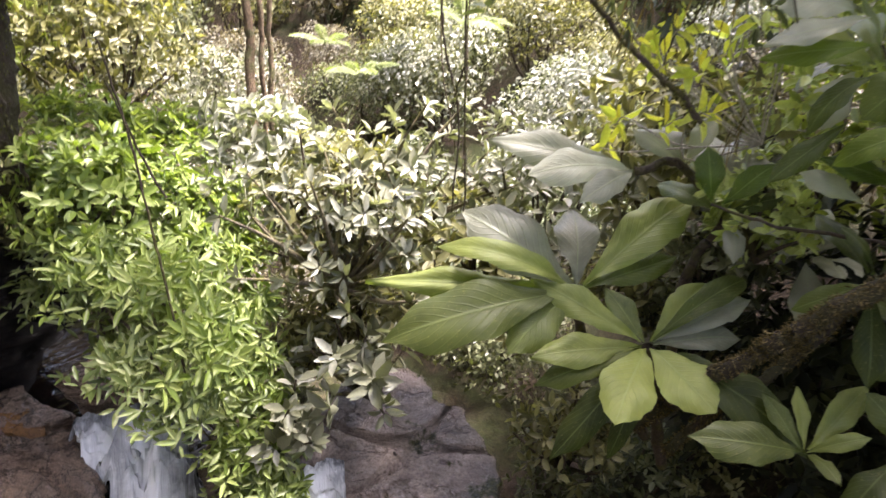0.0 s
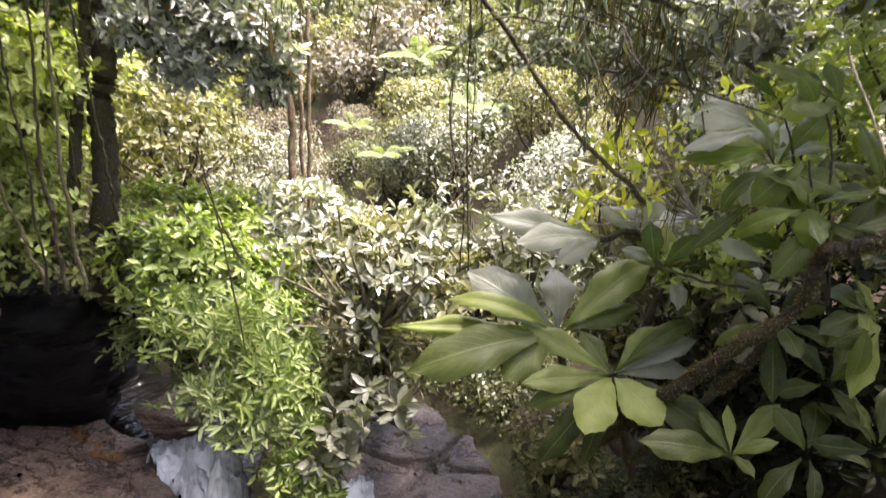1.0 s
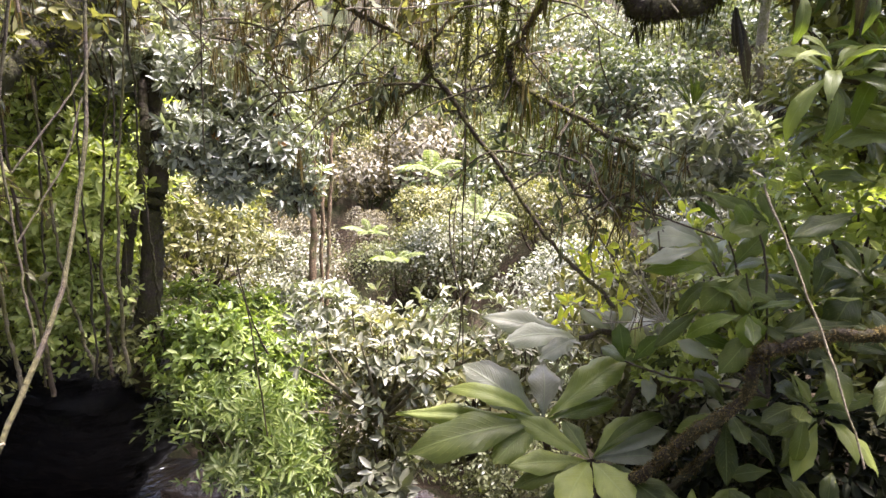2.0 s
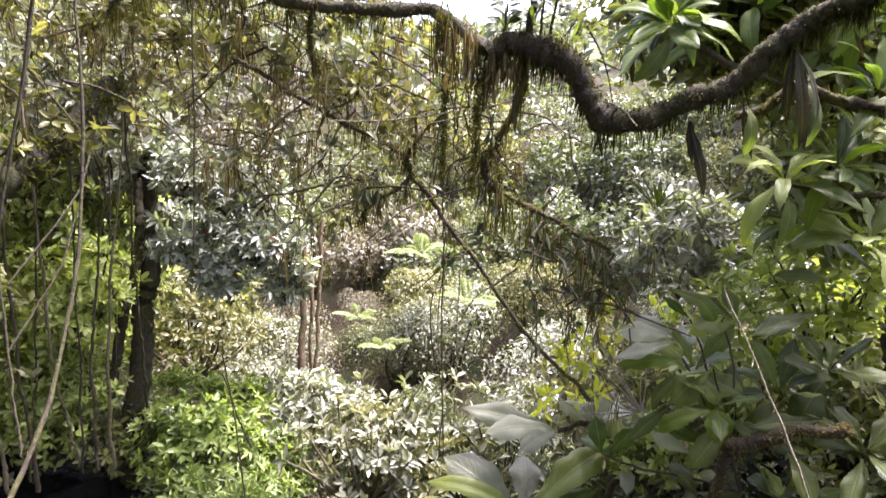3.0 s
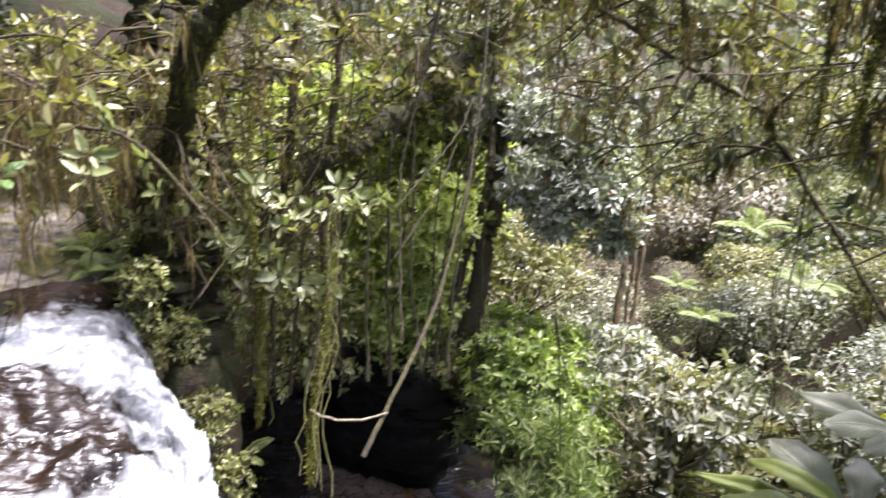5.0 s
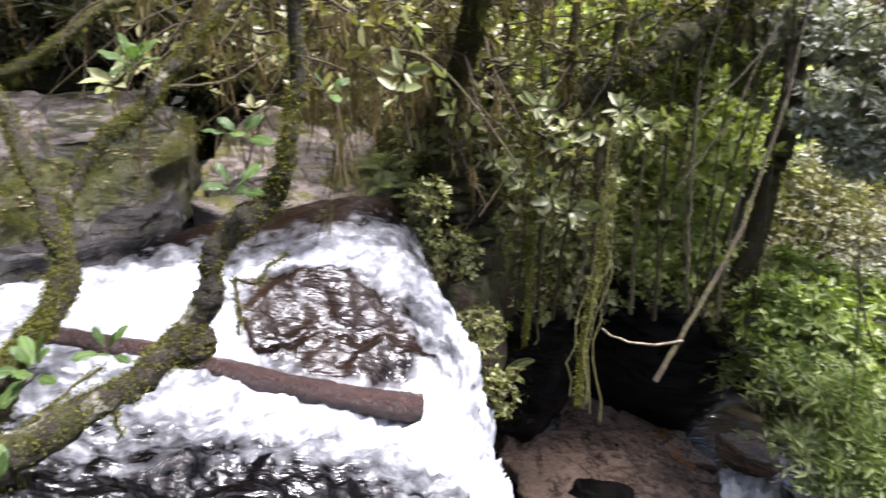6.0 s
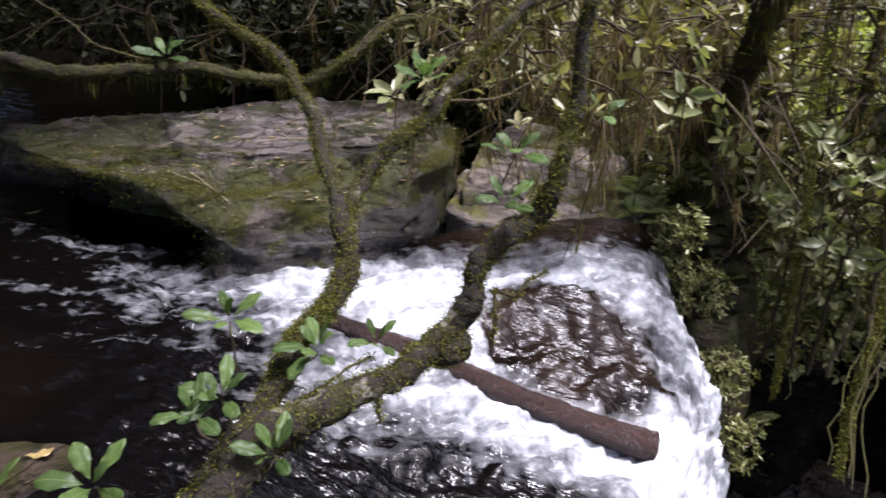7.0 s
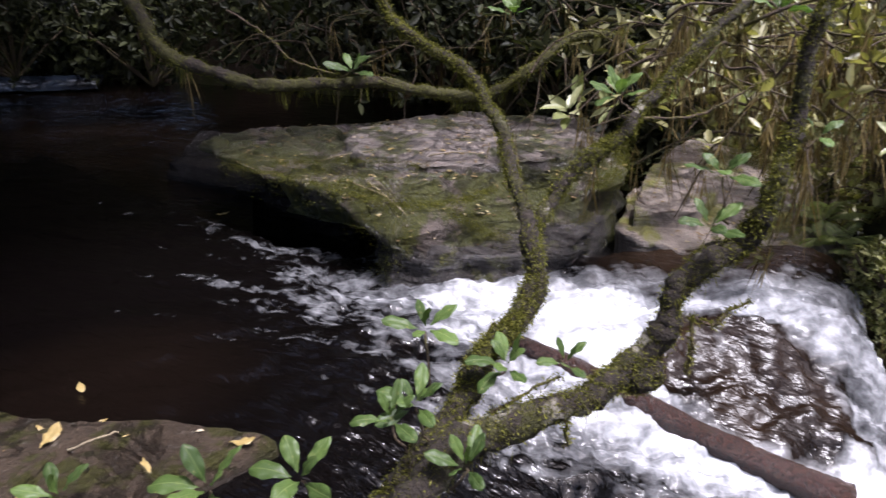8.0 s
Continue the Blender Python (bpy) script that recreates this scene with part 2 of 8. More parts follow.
# Deep forest shade is put into this leaf colour, far below living foliage.
FOREST_SHADE = leaf_material("shade_dark_forest_leaf", [(0.1, (0.005, 0.006, 0.003)), (0.5, (0.015, 0.017, 0.007)), (0.9, (0.045, 0.05, 0.019))], 0.5, 0.25, spec=0.1)
MID_BUSH = leaf_material("shaded_bush_leaf", [(0.1, (0.06, 0.09, 0.022)), (0.5, (0.21, 0.26, 0.08)), (0.9, (0.48, 0.52, 0.26))], 0.34, 0.44, (1.05, 1.1, 0.4), 0.45)
LIME_GROWTH = leaf_material("lime_undergrowth_leaf", [(0.1, (0.12, 0.16, 0.025)), (0.5, (0.32, 0.375, 0.085)), (0.9, (0.55, 0.58, 0.22))], 0.4, 0.45, (1.05, 1.1, 0.4), 0.35)
YELLOW = leaf_material("yellow_green_leaf", [(0.15, (0.42, 0.52, 0.08)), (0.55, (0.72, 0.76, 0.16)), (0.9, (0.95, 0.84, 0.10))], 0.38, 0.6, (1.1, 1.1, 0.4))
RUST = leaf_material("rust_young_leaf", [(0.1, (0.22, 0.11, 0.04)), (0.9, (0.45, 0.24, 0.10))], 0.4, 0.3)
FERN = leaf_material("fern_leaf", [(0.1, (0.09, 0.12, 0.03)), (0.9, (0.28, 0.31, 0.115))], 0.5, 0.35, spec=0.3)
BEARD = leaf_material("hanging_moss", [(0.1, (0.03, 0.022, 0.008)), (0.5, (0.12, 0.09, 0.035)), (0.9, (0.32, 0.25, 0.11))], 0.8, 0.35, (1.0, 0.95, 0.5), 0.1)
MOSS = leaf_material("moss_tuft", [(0.1, (0.026, 0.026, 0.006)), (0.5, (0.085, 0.086, 0.017)), (0.9, (0.19, 0.19, 0.04))], 0.9, 0.28, (1.0, 1.0, 0.4), 0.05)
MOSS_BROWN = leaf_material("brown_moss_tuft", [(0.1, (0.016, 0.014, 0.005)), (0.5, (0.050, 0.048, 0.014)), (0.9, (0.115, 0.112, 0.031))], 0.9, 0.25, (1.0, 0.98, 0.45), 0.05)
BLADE = broad_leaf_material("broad_leaf", (0.055, 0.072, 0.013), (0.27, 0.30, 0.068), 0.46, 0.36, 0.32)
# Darker copy of broad_leaf; puts shade on the right-hand leaves into their colour.
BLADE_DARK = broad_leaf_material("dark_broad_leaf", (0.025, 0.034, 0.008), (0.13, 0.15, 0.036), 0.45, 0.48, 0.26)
BLADE_PALE = broad_leaf_material("pale_broad_leaf", (0.11, 0.112, 0.068), (0.36, 0.355, 0.24), 0.42, 0.3, 0.36)
BLADE_LIME = broad_leaf_material("lime_broad_leaf", (0.03, 0.048, 0.008), (0.145, 0.185, 0.026), 0.42, 0.5, 0.26)
BLADE_DEAD = broad_leaf_material("dead_broad_leaf", (0.010, 0.007, 0.004), (0.055, 0.040, 0.020), 0.6, 0.12, 0.15)
BLADE_STIFF = broad_leaf_material("stiff_dark_leaf", (0.010, 0.014, 0.005), (0.045, 0.055, 0.020), 0.45, 0.12, 0.3)
SPRIG_BLADE = broad_leaf_material("sprig_leaf_blade", (0.022, 0.042, 0.010), (0.085, 0.135, 0.032), 0.42, 0.32, 0.28)
BARK = bark_material("mossy_bark", (0.007, 0.005, 0.004), (0.036, 0.026, 0.017), (0.05, 0.047, 0.010), 0.5)
BARK_FORE = bark_material("dark_mossy_bark", (0.006, 0.004, 0.003), (0.030, 0.022, 0.015), (0.040, 0.039, 0.009), 0.25, lichen=0.5)
BARK_DRY = bark_material("dry_bark", (0.12, 0.095, 0.06), (0.34, 0.28, 0.18), (0.16, 0.14, 0.06), 0.15)
BARK_GREY = bark_material("pale_bark", (0.07, 0.058, 0.035), (0.24, 0.195, 0.12), (0.14, 0.125, 0.035), 0.4)
BARK_PALE = bark_material("whitish_bark", (0.20, 0.17, 0.12), (0.55, 0.50, 0.40), (0.25, 0.24, 0.08), 0.15)
BARK_ROOT = bark_material("mossy_root", (0.02, 0.016, 0.007), (0.06, 0.048, 0.02), (0.09, 0.085, 0.02), 0.6)
BARK_BROWN = bark_material("brown_mossy_bark", (0.015, 0.010, 0.006), (0.062, 0.045, 0.027), (0.06, 0.052, 0.016), 0.45)
BARK_TAN = bark_material("tan_bark", (0.055, 0.036, 0.02), (0.20, 0.135, 0.075), (0.10, 0.09, 0.03), 0.3)
TWIG = bark_material("twig_bark", (0.02, 0.013, 0.008), (0.085, 0.06, 0.035), (0.08, 0.07, 0.015), 0.35)
WET_LOG = bark_material("wet_log_bark", (0.008, 0.004, 0.003), (0.045, 0.018, 0.011), (0.03, 0.02, 0.01), 0.1, 0.24, 0.4)
ROCK = rock_material("stone_slab", (0.02, 0.016, 0.013), (0.25, 0.207, 0.178), (0.055, 0.056, 0.012), 0.5, 0.5)
ROCK_SLAB = rock_material("damp_slab_stone", (0.010, 0.008, 0.006), (0.15, 0.118, 0.098), (0.048, 0.050, 0.010), 0.8, 0.4, 0.3)
ROCK_PALE = rock_material("pale_ledge_stone", (0.045, 0.036, 0.028), (0.38, 0.31, 0.255), (0.14, 0.135, 0.025), 0.62, 0.5)
ROCK_DARK = rock_material("damp_stone", (0.01, 0.008, 0.007), (0.06, 0.052, 0.046), (0.05, 0.05, 0.01), 0.5, 0.3, 0.1)
ROCK_BROWN = rock_material("brown_stone", (0.012, 0.009, 0.006), (0.078, 0.056, 0.038), (0.04, 0.038, 0.011), 0.45, 0.5, 0.2, 0.15)
ROCK_RED = rock_material("reddish_wet_stone", (0.07, 0.05, 0.04), (0.38, 0.30, 0.26), (0.05, 0.05, 0.012), 0.25, 0.16, 0.25, 0.7)
ROCK_POOL = rock_material("wet_pool_stone", (0.03, 0.02, 0.014), (0.35, 0.238, 0.165), (0.02, 0.02, 0.008), 0.15, 0.12, 0.1, 0.9)
# Wet stone with the shade of hollows and recesses put into its colour.
ROCK_WET_SHADE = rock_material("wet_stone", (0.003, 0.0026, 0.0025), (0.017, 0.0145, 0.013), (0.010, 0.011, 0.004), 0.1, 0.16, 0.0, 0.2)
ROCK_CHUTE = rock_material("wet_brown_stone", (0.003, 0.002, 0.002), (0.045, 0.024, 0.012), (0.012, 0.013, 0.004), 0.1, 0.12, 0.0, 0.45)
ROCK_STAIN = rock_material("orange_stained_stone", (0.05, 0.022, 0.008), (0.34, 0.17, 0.055), (0.02, 0.02, 0.008), 0.1, 0.25, 0.1, 0.4)
ROCK_MOSS = rock_material("mossy_stone", (0.03, 0.019, 0.011), (0.19, 0.125, 0.078), (0.066, 0.072, 0.014), 0.65, 0.7)
POOL = dark_water_material("brown_pool_water", (0.004, 0.0024, 0.0016), 0.05, 0.6)
FOAM = white_water_material("white_water")
SOIL = ground_material("forest_floor")
DRY_LEAF = leaf_material("fallen_leaf", [(0.1, (0.05, 0.028, 0.015)), (0.4, (0.17, 0.11, 0.05)), (0.6, (0.27, 0.20, 0.07)), (0.9, (0.36, 0.31, 0.23))], 0.5, 0.1)

# ======== helpers ========
rng = np.random.default_rng(7)


def raw_mesh(name, verts, quads, uv=None):
    """A mesh from arrays: verts (n, 3), quads (m, 4)."""
    me = bpy.data.meshes.new(name)
    verts, quads = np.asarray(verts, np.float32), np.asarray(quads, np.int32)
    me.vertices.add(len(verts))
    me.vertices.foreach_set("co", verts.ravel())
    me.loops.add(quads.size)
    me.loops.foreach_set("vertex_index", quads.ravel())
    me.polygons.add(len(quads))
    me.polygons.foreach_set("loop_start", np.arange(0, quads.size, 4, dtype=np.int32))
    me.update(calc_edges=True)
    if uv is not None:
        me.uv_layers.new(name="UVMap").data.foreach_set("uv", np.asarray(uv, np.float32)[quads.ravel()].ravel())
    return me


def put(name, me, material, parent=None, label="", smooth=False, kind=""):
    if not me.materials:
        me.materials.append(material)
    if smooth:
        me.polygons.foreach_set("use_smooth", np.ones(len(me.polygons), bool))
    ob = new(name, me)
    ob.parent = parent
    if label or kind:
        tagged(ob, label, kind=kind)
    return ob


def part(name, bm, material, parent, label=""):
    me = bpy.data.meshes.new(name)
    bm.to_mesh(me)
    bm.free()
    return put(name, me, material, parent, label)


def thing(name, at, label, category, group=""):
    ob = new(name)
    ob.empty_display_size = 0.1
    ob.location = at
    return tagged(ob, label, category, group)


def unit(v):
    return v / np.maximum(np.linalg.norm(v, axis=-1, keepdims=True), 1e-9)


def spline(points, n):
    """n points along a smooth curve through the given ones."""
    p = np.asarray(points, float)
    p = np.concatenate([[2 * p[0] - p[1]], p, [2 * p[-1] - p[-2]]])
    s = np.linspace(0, len(p) - 3 - 1e-6, n)
    i = s.astype(int)
    f = (s - i)[:, None]
    a, b, c, d = p[i], p[i + 1], p[i + 2], p[i + 3]
    return 0.5 * (2 * b + (c - a) * f + (2 * a - 5 * b + 4 * c - d) * f**2 + (3 * b - a - 3 * c + d) * f**3)


def tube_arrays(line, radius, sides, rough=0.0, gen=None):
    """Verts and quads of a tube along a line, with its radius at each point."""
    line, radius = np.asarray(line, float), np.broadcast_to(np.asarray(radius, float), len(line))
    tangent = unit(np.gradient(line, axis=0))
    ref = np.where(np.abs(tangent[:, 2:3]) > 0.9, [[1.0, 0, 0]], [[0, 0, 1.0]])
    a = unit(np.cross(tangent, ref))
    b = np.cross(tangent, a)
    ang = np.linspace(0, 2 * np.pi, sides, endpoint=False)
    r = radius[:, None] * np.ones(sides)
    if rough:
        r = r * (1 + rough * (gen or rng).normal(0, 1, r.shape))
    v = line[:, None] + r[..., None] * (np.cos(ang)[None, :, None] * a[:, None] + np.sin(ang)[None, :, None] * b[:, None])
    n = len(line)
    i, j = np.meshgrid(np.arange(n - 1), np.arange(sides), indexing="ij")
    k = (j + 1) % sides
    q = np.stack([i * sides + j, i * sides + k, (i + 1) * sides + k, (i + 1) * sides + j], -1).reshape(-1, 4)
    return v.reshape(-1, 3), q


def join(arrays):
    vs, qs, at = [], [], 0
    for v, q in arrays:
        vs.append(v), qs.append(q + at)
        at += len(v)
    return np.concatenate(vs), np.concatenate(qs)


def leaf_arrays(base, way, normal, length, width, fold=0.25, droop=0.12, simple=False):
    """Many small blades at once: six corners and two folded halves each."""
    n = len(base)
    way, length = unit(way), np.broadcast_to(length, n)[:, None]
    side = unit(np.cross(way, normal))
    up = np.cross(side, way)
    w = length * np.broadcast_to(width, n)[:, None] * 0.5
    lift = fold * w * up
    if simple:
        v = np.stack([base, base + 0.5 * length * way + w * side + lift, base + length * way - droop * length * up, base + 0.5 * length * way - w * side + lift], 1).reshape(-1, 3)
        return v, 4 * np.arange(n)[:, None] + [0, 1, 2, 3]
    c = [base, base + 0.36 * length * way + w * side + lift, base + 0.74 * length * way + 0.78 * w * side + lift - 0.4 * droop * length * up,
         base + length * way - droop * length * up,
         base + 0.74 * length * way - 0.78 * w * side + lift - 0.4 * droop * length * up, base + 0.36 * length * way - w * side + lift]
    v = np.stack(c, 1).reshape(-1, 3)
    k = 6 * np.arange(n)[:, None]
    q = np.concatenate([k + [0, 1, 2, 3], k + [0, 3, 4, 5]], 1).reshape(-1, 4)
    return v, q


def whorls(tips, axes, count, length, width, spread=1.1, gen=None, fold=0.25, droop=0.15, simple=False):
    """Leaves in whorls at twig tips."""
    g = gen or rng
    k = len(tips)
    axes = unit(axes)
    ref = unit(g.normal(0, 1, (k, 3)))
    a = unit(np.cross(axes, ref))
    b = np.cross(axes, a)
    ang = (np.arange(count)[None] * 2.399 + g.uniform(0, 6.3, (k, 1)) + g.normal(0, 0.25, (k, count)))[..., None]
    th = (spread * g.uniform(0.55, 1.2, (k, count)))[..., None]
    radial = np.cos(ang) * a[:, None] + np.sin(ang) * b[:, None]
    way = np.cos(th) * axes[:, None] + np.sin(th) * radial
    normal = np.sin(th) * axes[:, None] - np.cos(th) * radial + g.normal(0, 0.22, (k, count, 3))
    start = tips[:, None] - axes[:, None] * g.uniform(0, 0.5, (k, count, 1)) * length + way * length * 0.12
    ln = length * g.uniform(0.6, 1.2, k * count)
    return leaf_arrays(start.reshape(-1, 3), way.reshape(-1, 3), normal.reshape(-1, 3), ln, width * g.uniform(0.8, 1.2, k * count), fold, droop, simple)


def strands(tops, length, width, gen=None, sway=0.15):
    """Hanging threads: thin blades that point down."""
    g = gen or rng
    n = len(tops)
    way = np.stack([g.normal(0, sway, n), g.normal(0, sway, n), -np.ones(n)], -1)
    turn = g.uniform(0, 6.3, n)
    normal = np.stack([np.cos(turn), np.sin(turn), np.zeros(n)], -1)
    ln = length * g.uniform(0.25, 1.3, n)
    return leaf_arrays(tops, way, normal, ln, width / np.maximum(ln, 0.02) * g.uniform(0.6, 1.6, n), 0.3, 0.02, True)


def blob_tips(n, radius, gen, shell=0.45, lumps=5):
    """Twig tips spread through the outer part of a lumpy crown, and the way each points."""
    d = unit(gen.normal(0, 1, (n, 3)))
    knobs = unit(gen.normal(0, 1, (lumps * 3, 3)))
    bulge = 0.72 + 0.42 * np.clip((d @ knobs.T).max(1) * 2.2 - 1.2, -0.5, 1)
    r = (1 - shell * gen.uniform(0, 1, n) ** 1.6) * bulge
    p = d * r[:, None] * np.asarray(radius)
    return p, unit(d * [1, 1, 0.8] + [0, 0, 0.75] + gen.normal(0, 0.3, (n, 3)))


def stems_to(root, targets, radius, gen, sides=5, n=7):
    out = []
    for p in targets:
        mid = root * 0.45 + p * 0.55 + gen.normal(0, 0.12, 3) * np.linalg.norm(p - root) * 0.5
        out.append(tube_arrays(spline([root, mid, p], n), np.linspace(radius, radius * 0.3, n), sides))
    return join(out)


def make_shrub(name, at, radius, tips, leaf, width, material, label, seed, per=7, stem_mat=None, stems=9, rust=0, group="", category="shrub", spread=1.1, shell=0.45, simple=False):
    """A shrub with branching stems and whorls of leaves at the twig tips."""
    g = np.random.default_rng(seed)
    root = thing(name, at, label, category, group)
    p, ax = blob_tips(tips, radius, g, shell)
    v, q = whorls(p, ax, per, leaf, width, spread, g, simple=simple)
    put("foliage", raw_mesh("foliage", v, q), material, root, kind="stuff")
    foot = np.array([0, 0, -radius[2] * 1.1])
    sv, sq = stems_to(foot, p[:: max(1, tips // stems)], 0.02 * max(1, radius[2]), g)
    put("stem", raw_mesh("stem", sv, sq), stem_mat or TWIG, root)
    if rust:
        rv, rq = whorls(p[:rust] * 1.03, ax[:rust], 6, leaf * 0.8, width, 0.8, g)
        put("young_leaves", raw_mesh("young_leaves", rv, rq), RUST, root, "rust-coloured young leaves", kind="stuff")
    return root


def moss_on(line, radius, g, tufts, blade=0.035, hang=0.0, hang_n=0, hang_w=0.005):
    """Moss tufts round a limb, and threads that hang from it."""
    clumps = max(6, len(line) // 2)
    c = g.integers(0, clumps, tufts)
    near = 2.6 * len(line) / 90
    middle, side = g.integers(0, len(line), clumps), unit(g.normal(0, 1, (clumps, 3)) + [0, 0, 0.5])
    size = g.uniform(0.4, 1.0, clumps)
    i = np.clip(middle[c] + g.normal(0, 1 + near, tufts), 0, len(line) - 1).astype(int)
    d = unit(side[c] + g.normal(0, 0.68, (tufts, 3)))
    lump = (0.84 + 0.75 * size[c] * np.clip((d * side[c]).sum(1), 0, 1) ** 3 * g.uniform(0, 1, tufts))[:, None]
    base = line[i] + d * radius[i][:, None] * lump + g.normal(0, 0.006, (tufts, 3))
    way = d * 0.4 + g.normal(0, 0.7, (tufts, 3)) + [0, 0, -0.35]
    v, q = leaf_arrays(base, way, unit(g.normal(0, 1, (tufts, 3))), blade * 1.1 * g.uniform(0.3, 1.2, tufts) ** 1.3, 0.28, 0.25, 0.12, True)
    out = [(v, q)]
    if hang_n:
        # threads come in bunches
        c = g.integers(0, len(line), max(3, hang_n // 14))
        i = np.clip(c[g.integers(0, len(c), hang_n)] + g.normal(0, 1.2, hang_n).astype(int), 0, len(line) - 1)
        top = line[i] + g.normal(0, 0.4, (hang_n, 3)) * radius[i][:, None] - [0, 0, 1] * radius[i][:, None] * 0.6
        out.append(strands(top, hang, hang_w, g))
    return join(out)


def limb(name, points, r0, r1, parent, material, seed, tufts=0, blade=0.035, hang=0.0, hang_n=0, hang_w=0.005, wobble=0.012, sides=10, label="", moss_mat=None, lumpy=1.0):
    """A tapered, knotty limb under a thing, with moss as its part."""
    g = np.random.default_rng(seed)
    length = np.linalg.norm(np.diff(np.asarray(points), axis=0), axis=1).sum()
    n = int(max(8, min(170, length / (0.022 if tufts else 0.035))))
    line = spline(points, n)
    line[1:-1] += np.convolve(g.normal(0, 1, n * 3), np.ones(9) / 9, "same").reshape(3, n).T[1:-1] * wobble * 2
    rad = np.linspace(r0, r1, n) * (1 + 0.14 * lumpy * np.convolve(g.normal(0, 1, n), np.ones(5) / 5, "same"))
    base = np.asarray(parent.location) if parent else np.zeros(3)
    if tufts:
        sides = max(sides, 14)
        rad = rad * (1 + 0.10 * lumpy * np.convolve(g.normal(0, 1.6, n), np.ones(4) / 4, "same"))
    v, q = tube_arrays(line - base, rad, sides, 0.09 if tufts else 0.05, g)
    ob = put(name, raw_mesh(name, v, q), material, parent, label, True)
    if tufts:
        mv, mq = moss_on(line - base, rad, g, int(tufts * 5), blade, hang, hang_n, hang_w)
        put("moss", raw_mesh("moss", mv, mq), moss_mat or MOSS, ob, kind="stuff")
    return line


def rock(name, at, size, turn, material, label, seed, square=0.45, rough=0.12, detail=5, kind="", category="rock", tilt=(0, 0)):
    """A boulder or slab: a squared-off ball with worn edges, cracks and lumps."""
    bm = bmesh.new()
    bmesh.ops.create_icosphere(bm, subdivisions=detail, radius=1)
    off = Vector((seed * 3.7, seed * 1.9, seed * 0.7))
    half = Vector(size) / 2
    for v in bm.verts:
        c = v.co.normalized()
        c = Vector([math.copysign(abs(k) ** square, k) for k in c])
        c = c / max(1e-6, (abs(c.x) ** 6 + abs(c.y) ** 6 + abs(c.z) ** 6) ** (1 / 6)) if square < 1 else c
        p = Vector((c.x * half.x, c.y * half.y, c.z * half.z))
        k = 2.2 / max(0.6, max(size))
        d = noise.fractal(p * k + off, 0.8, 2.1, 6) * rough + abs(noise.noise(p * k * 2.6 + off)) * -rough * 0.7 + noise.noise(p * 9 + off) * rough * 0.18
        step = round(noise.noise(Vector((p.x * 0.8, p.y * 0.8, p.z * 6)) + off) * 3) / 3 * rough * 0.4
        v.co = p + c.normalized() * (d + step)
    bm.normal_update()
    me = bpy.data.meshes.new(name)
    bm.to_mesh(me)
    bm.free()
    ob = put(name, me, material, None, "", True)
    ob.matrix_world = pose(*at, tilt[0], tilt[1], turn)
    return tagged(ob, label, category, kind=kind)


def crag(name, at, size, turn, material, label, seed, facets=16, category="rock"):
    """A broken rock: a ball cut flat by many planes, with worn edges and fine relief."""
    g = np.random.default_rng(seed)
    cuts = unit(g.normal(0, 1, (facets, 3)) * [1, 1, 0.8])
    reach = g.uniform(0.62, 0.95, facets)
    cuts, reach = np.vstack([cuts, [[0.08, -0.1, 0.99]]]), np.append(reach, 0.62)
    bm = bmesh.new()
    bmesh.ops.create_icosphere(bm, subdivisions=5, radius=1)
    for v in bm.verts:
        d = np.array(v.co.normalized())
        along = np.clip(cuts @ d, 1e-4, None)
        r = 1 / np.power(np.power(along / reach, 14).sum(), 1 / 14)
        p = Vector(d * r)
        step = round(noise.noise(Vector((p.x * 1.2, p.y * 1.2, p.z * 5 + seed))) * 4) / 4
        r += 0.10 * noise.fractal(p * 2.2 + Vector((seed, 0, 0)), 0.8, 2.1, 6) + 0.05 * step
        v.co = Vector((d[0] * r * size[0] / 1.4, d[1] * r * size[1] / 1.4, d[2] * r * size[2] / 1.3))
    me = bpy.data.meshes.new(name)
    bm.to_mesh(me)
    bm.free()
    ob = put(name, me, material, None, "", True)
    ob.matrix_world = pose(*at, 0, 0, turn)
    return tagged(ob, label, category)


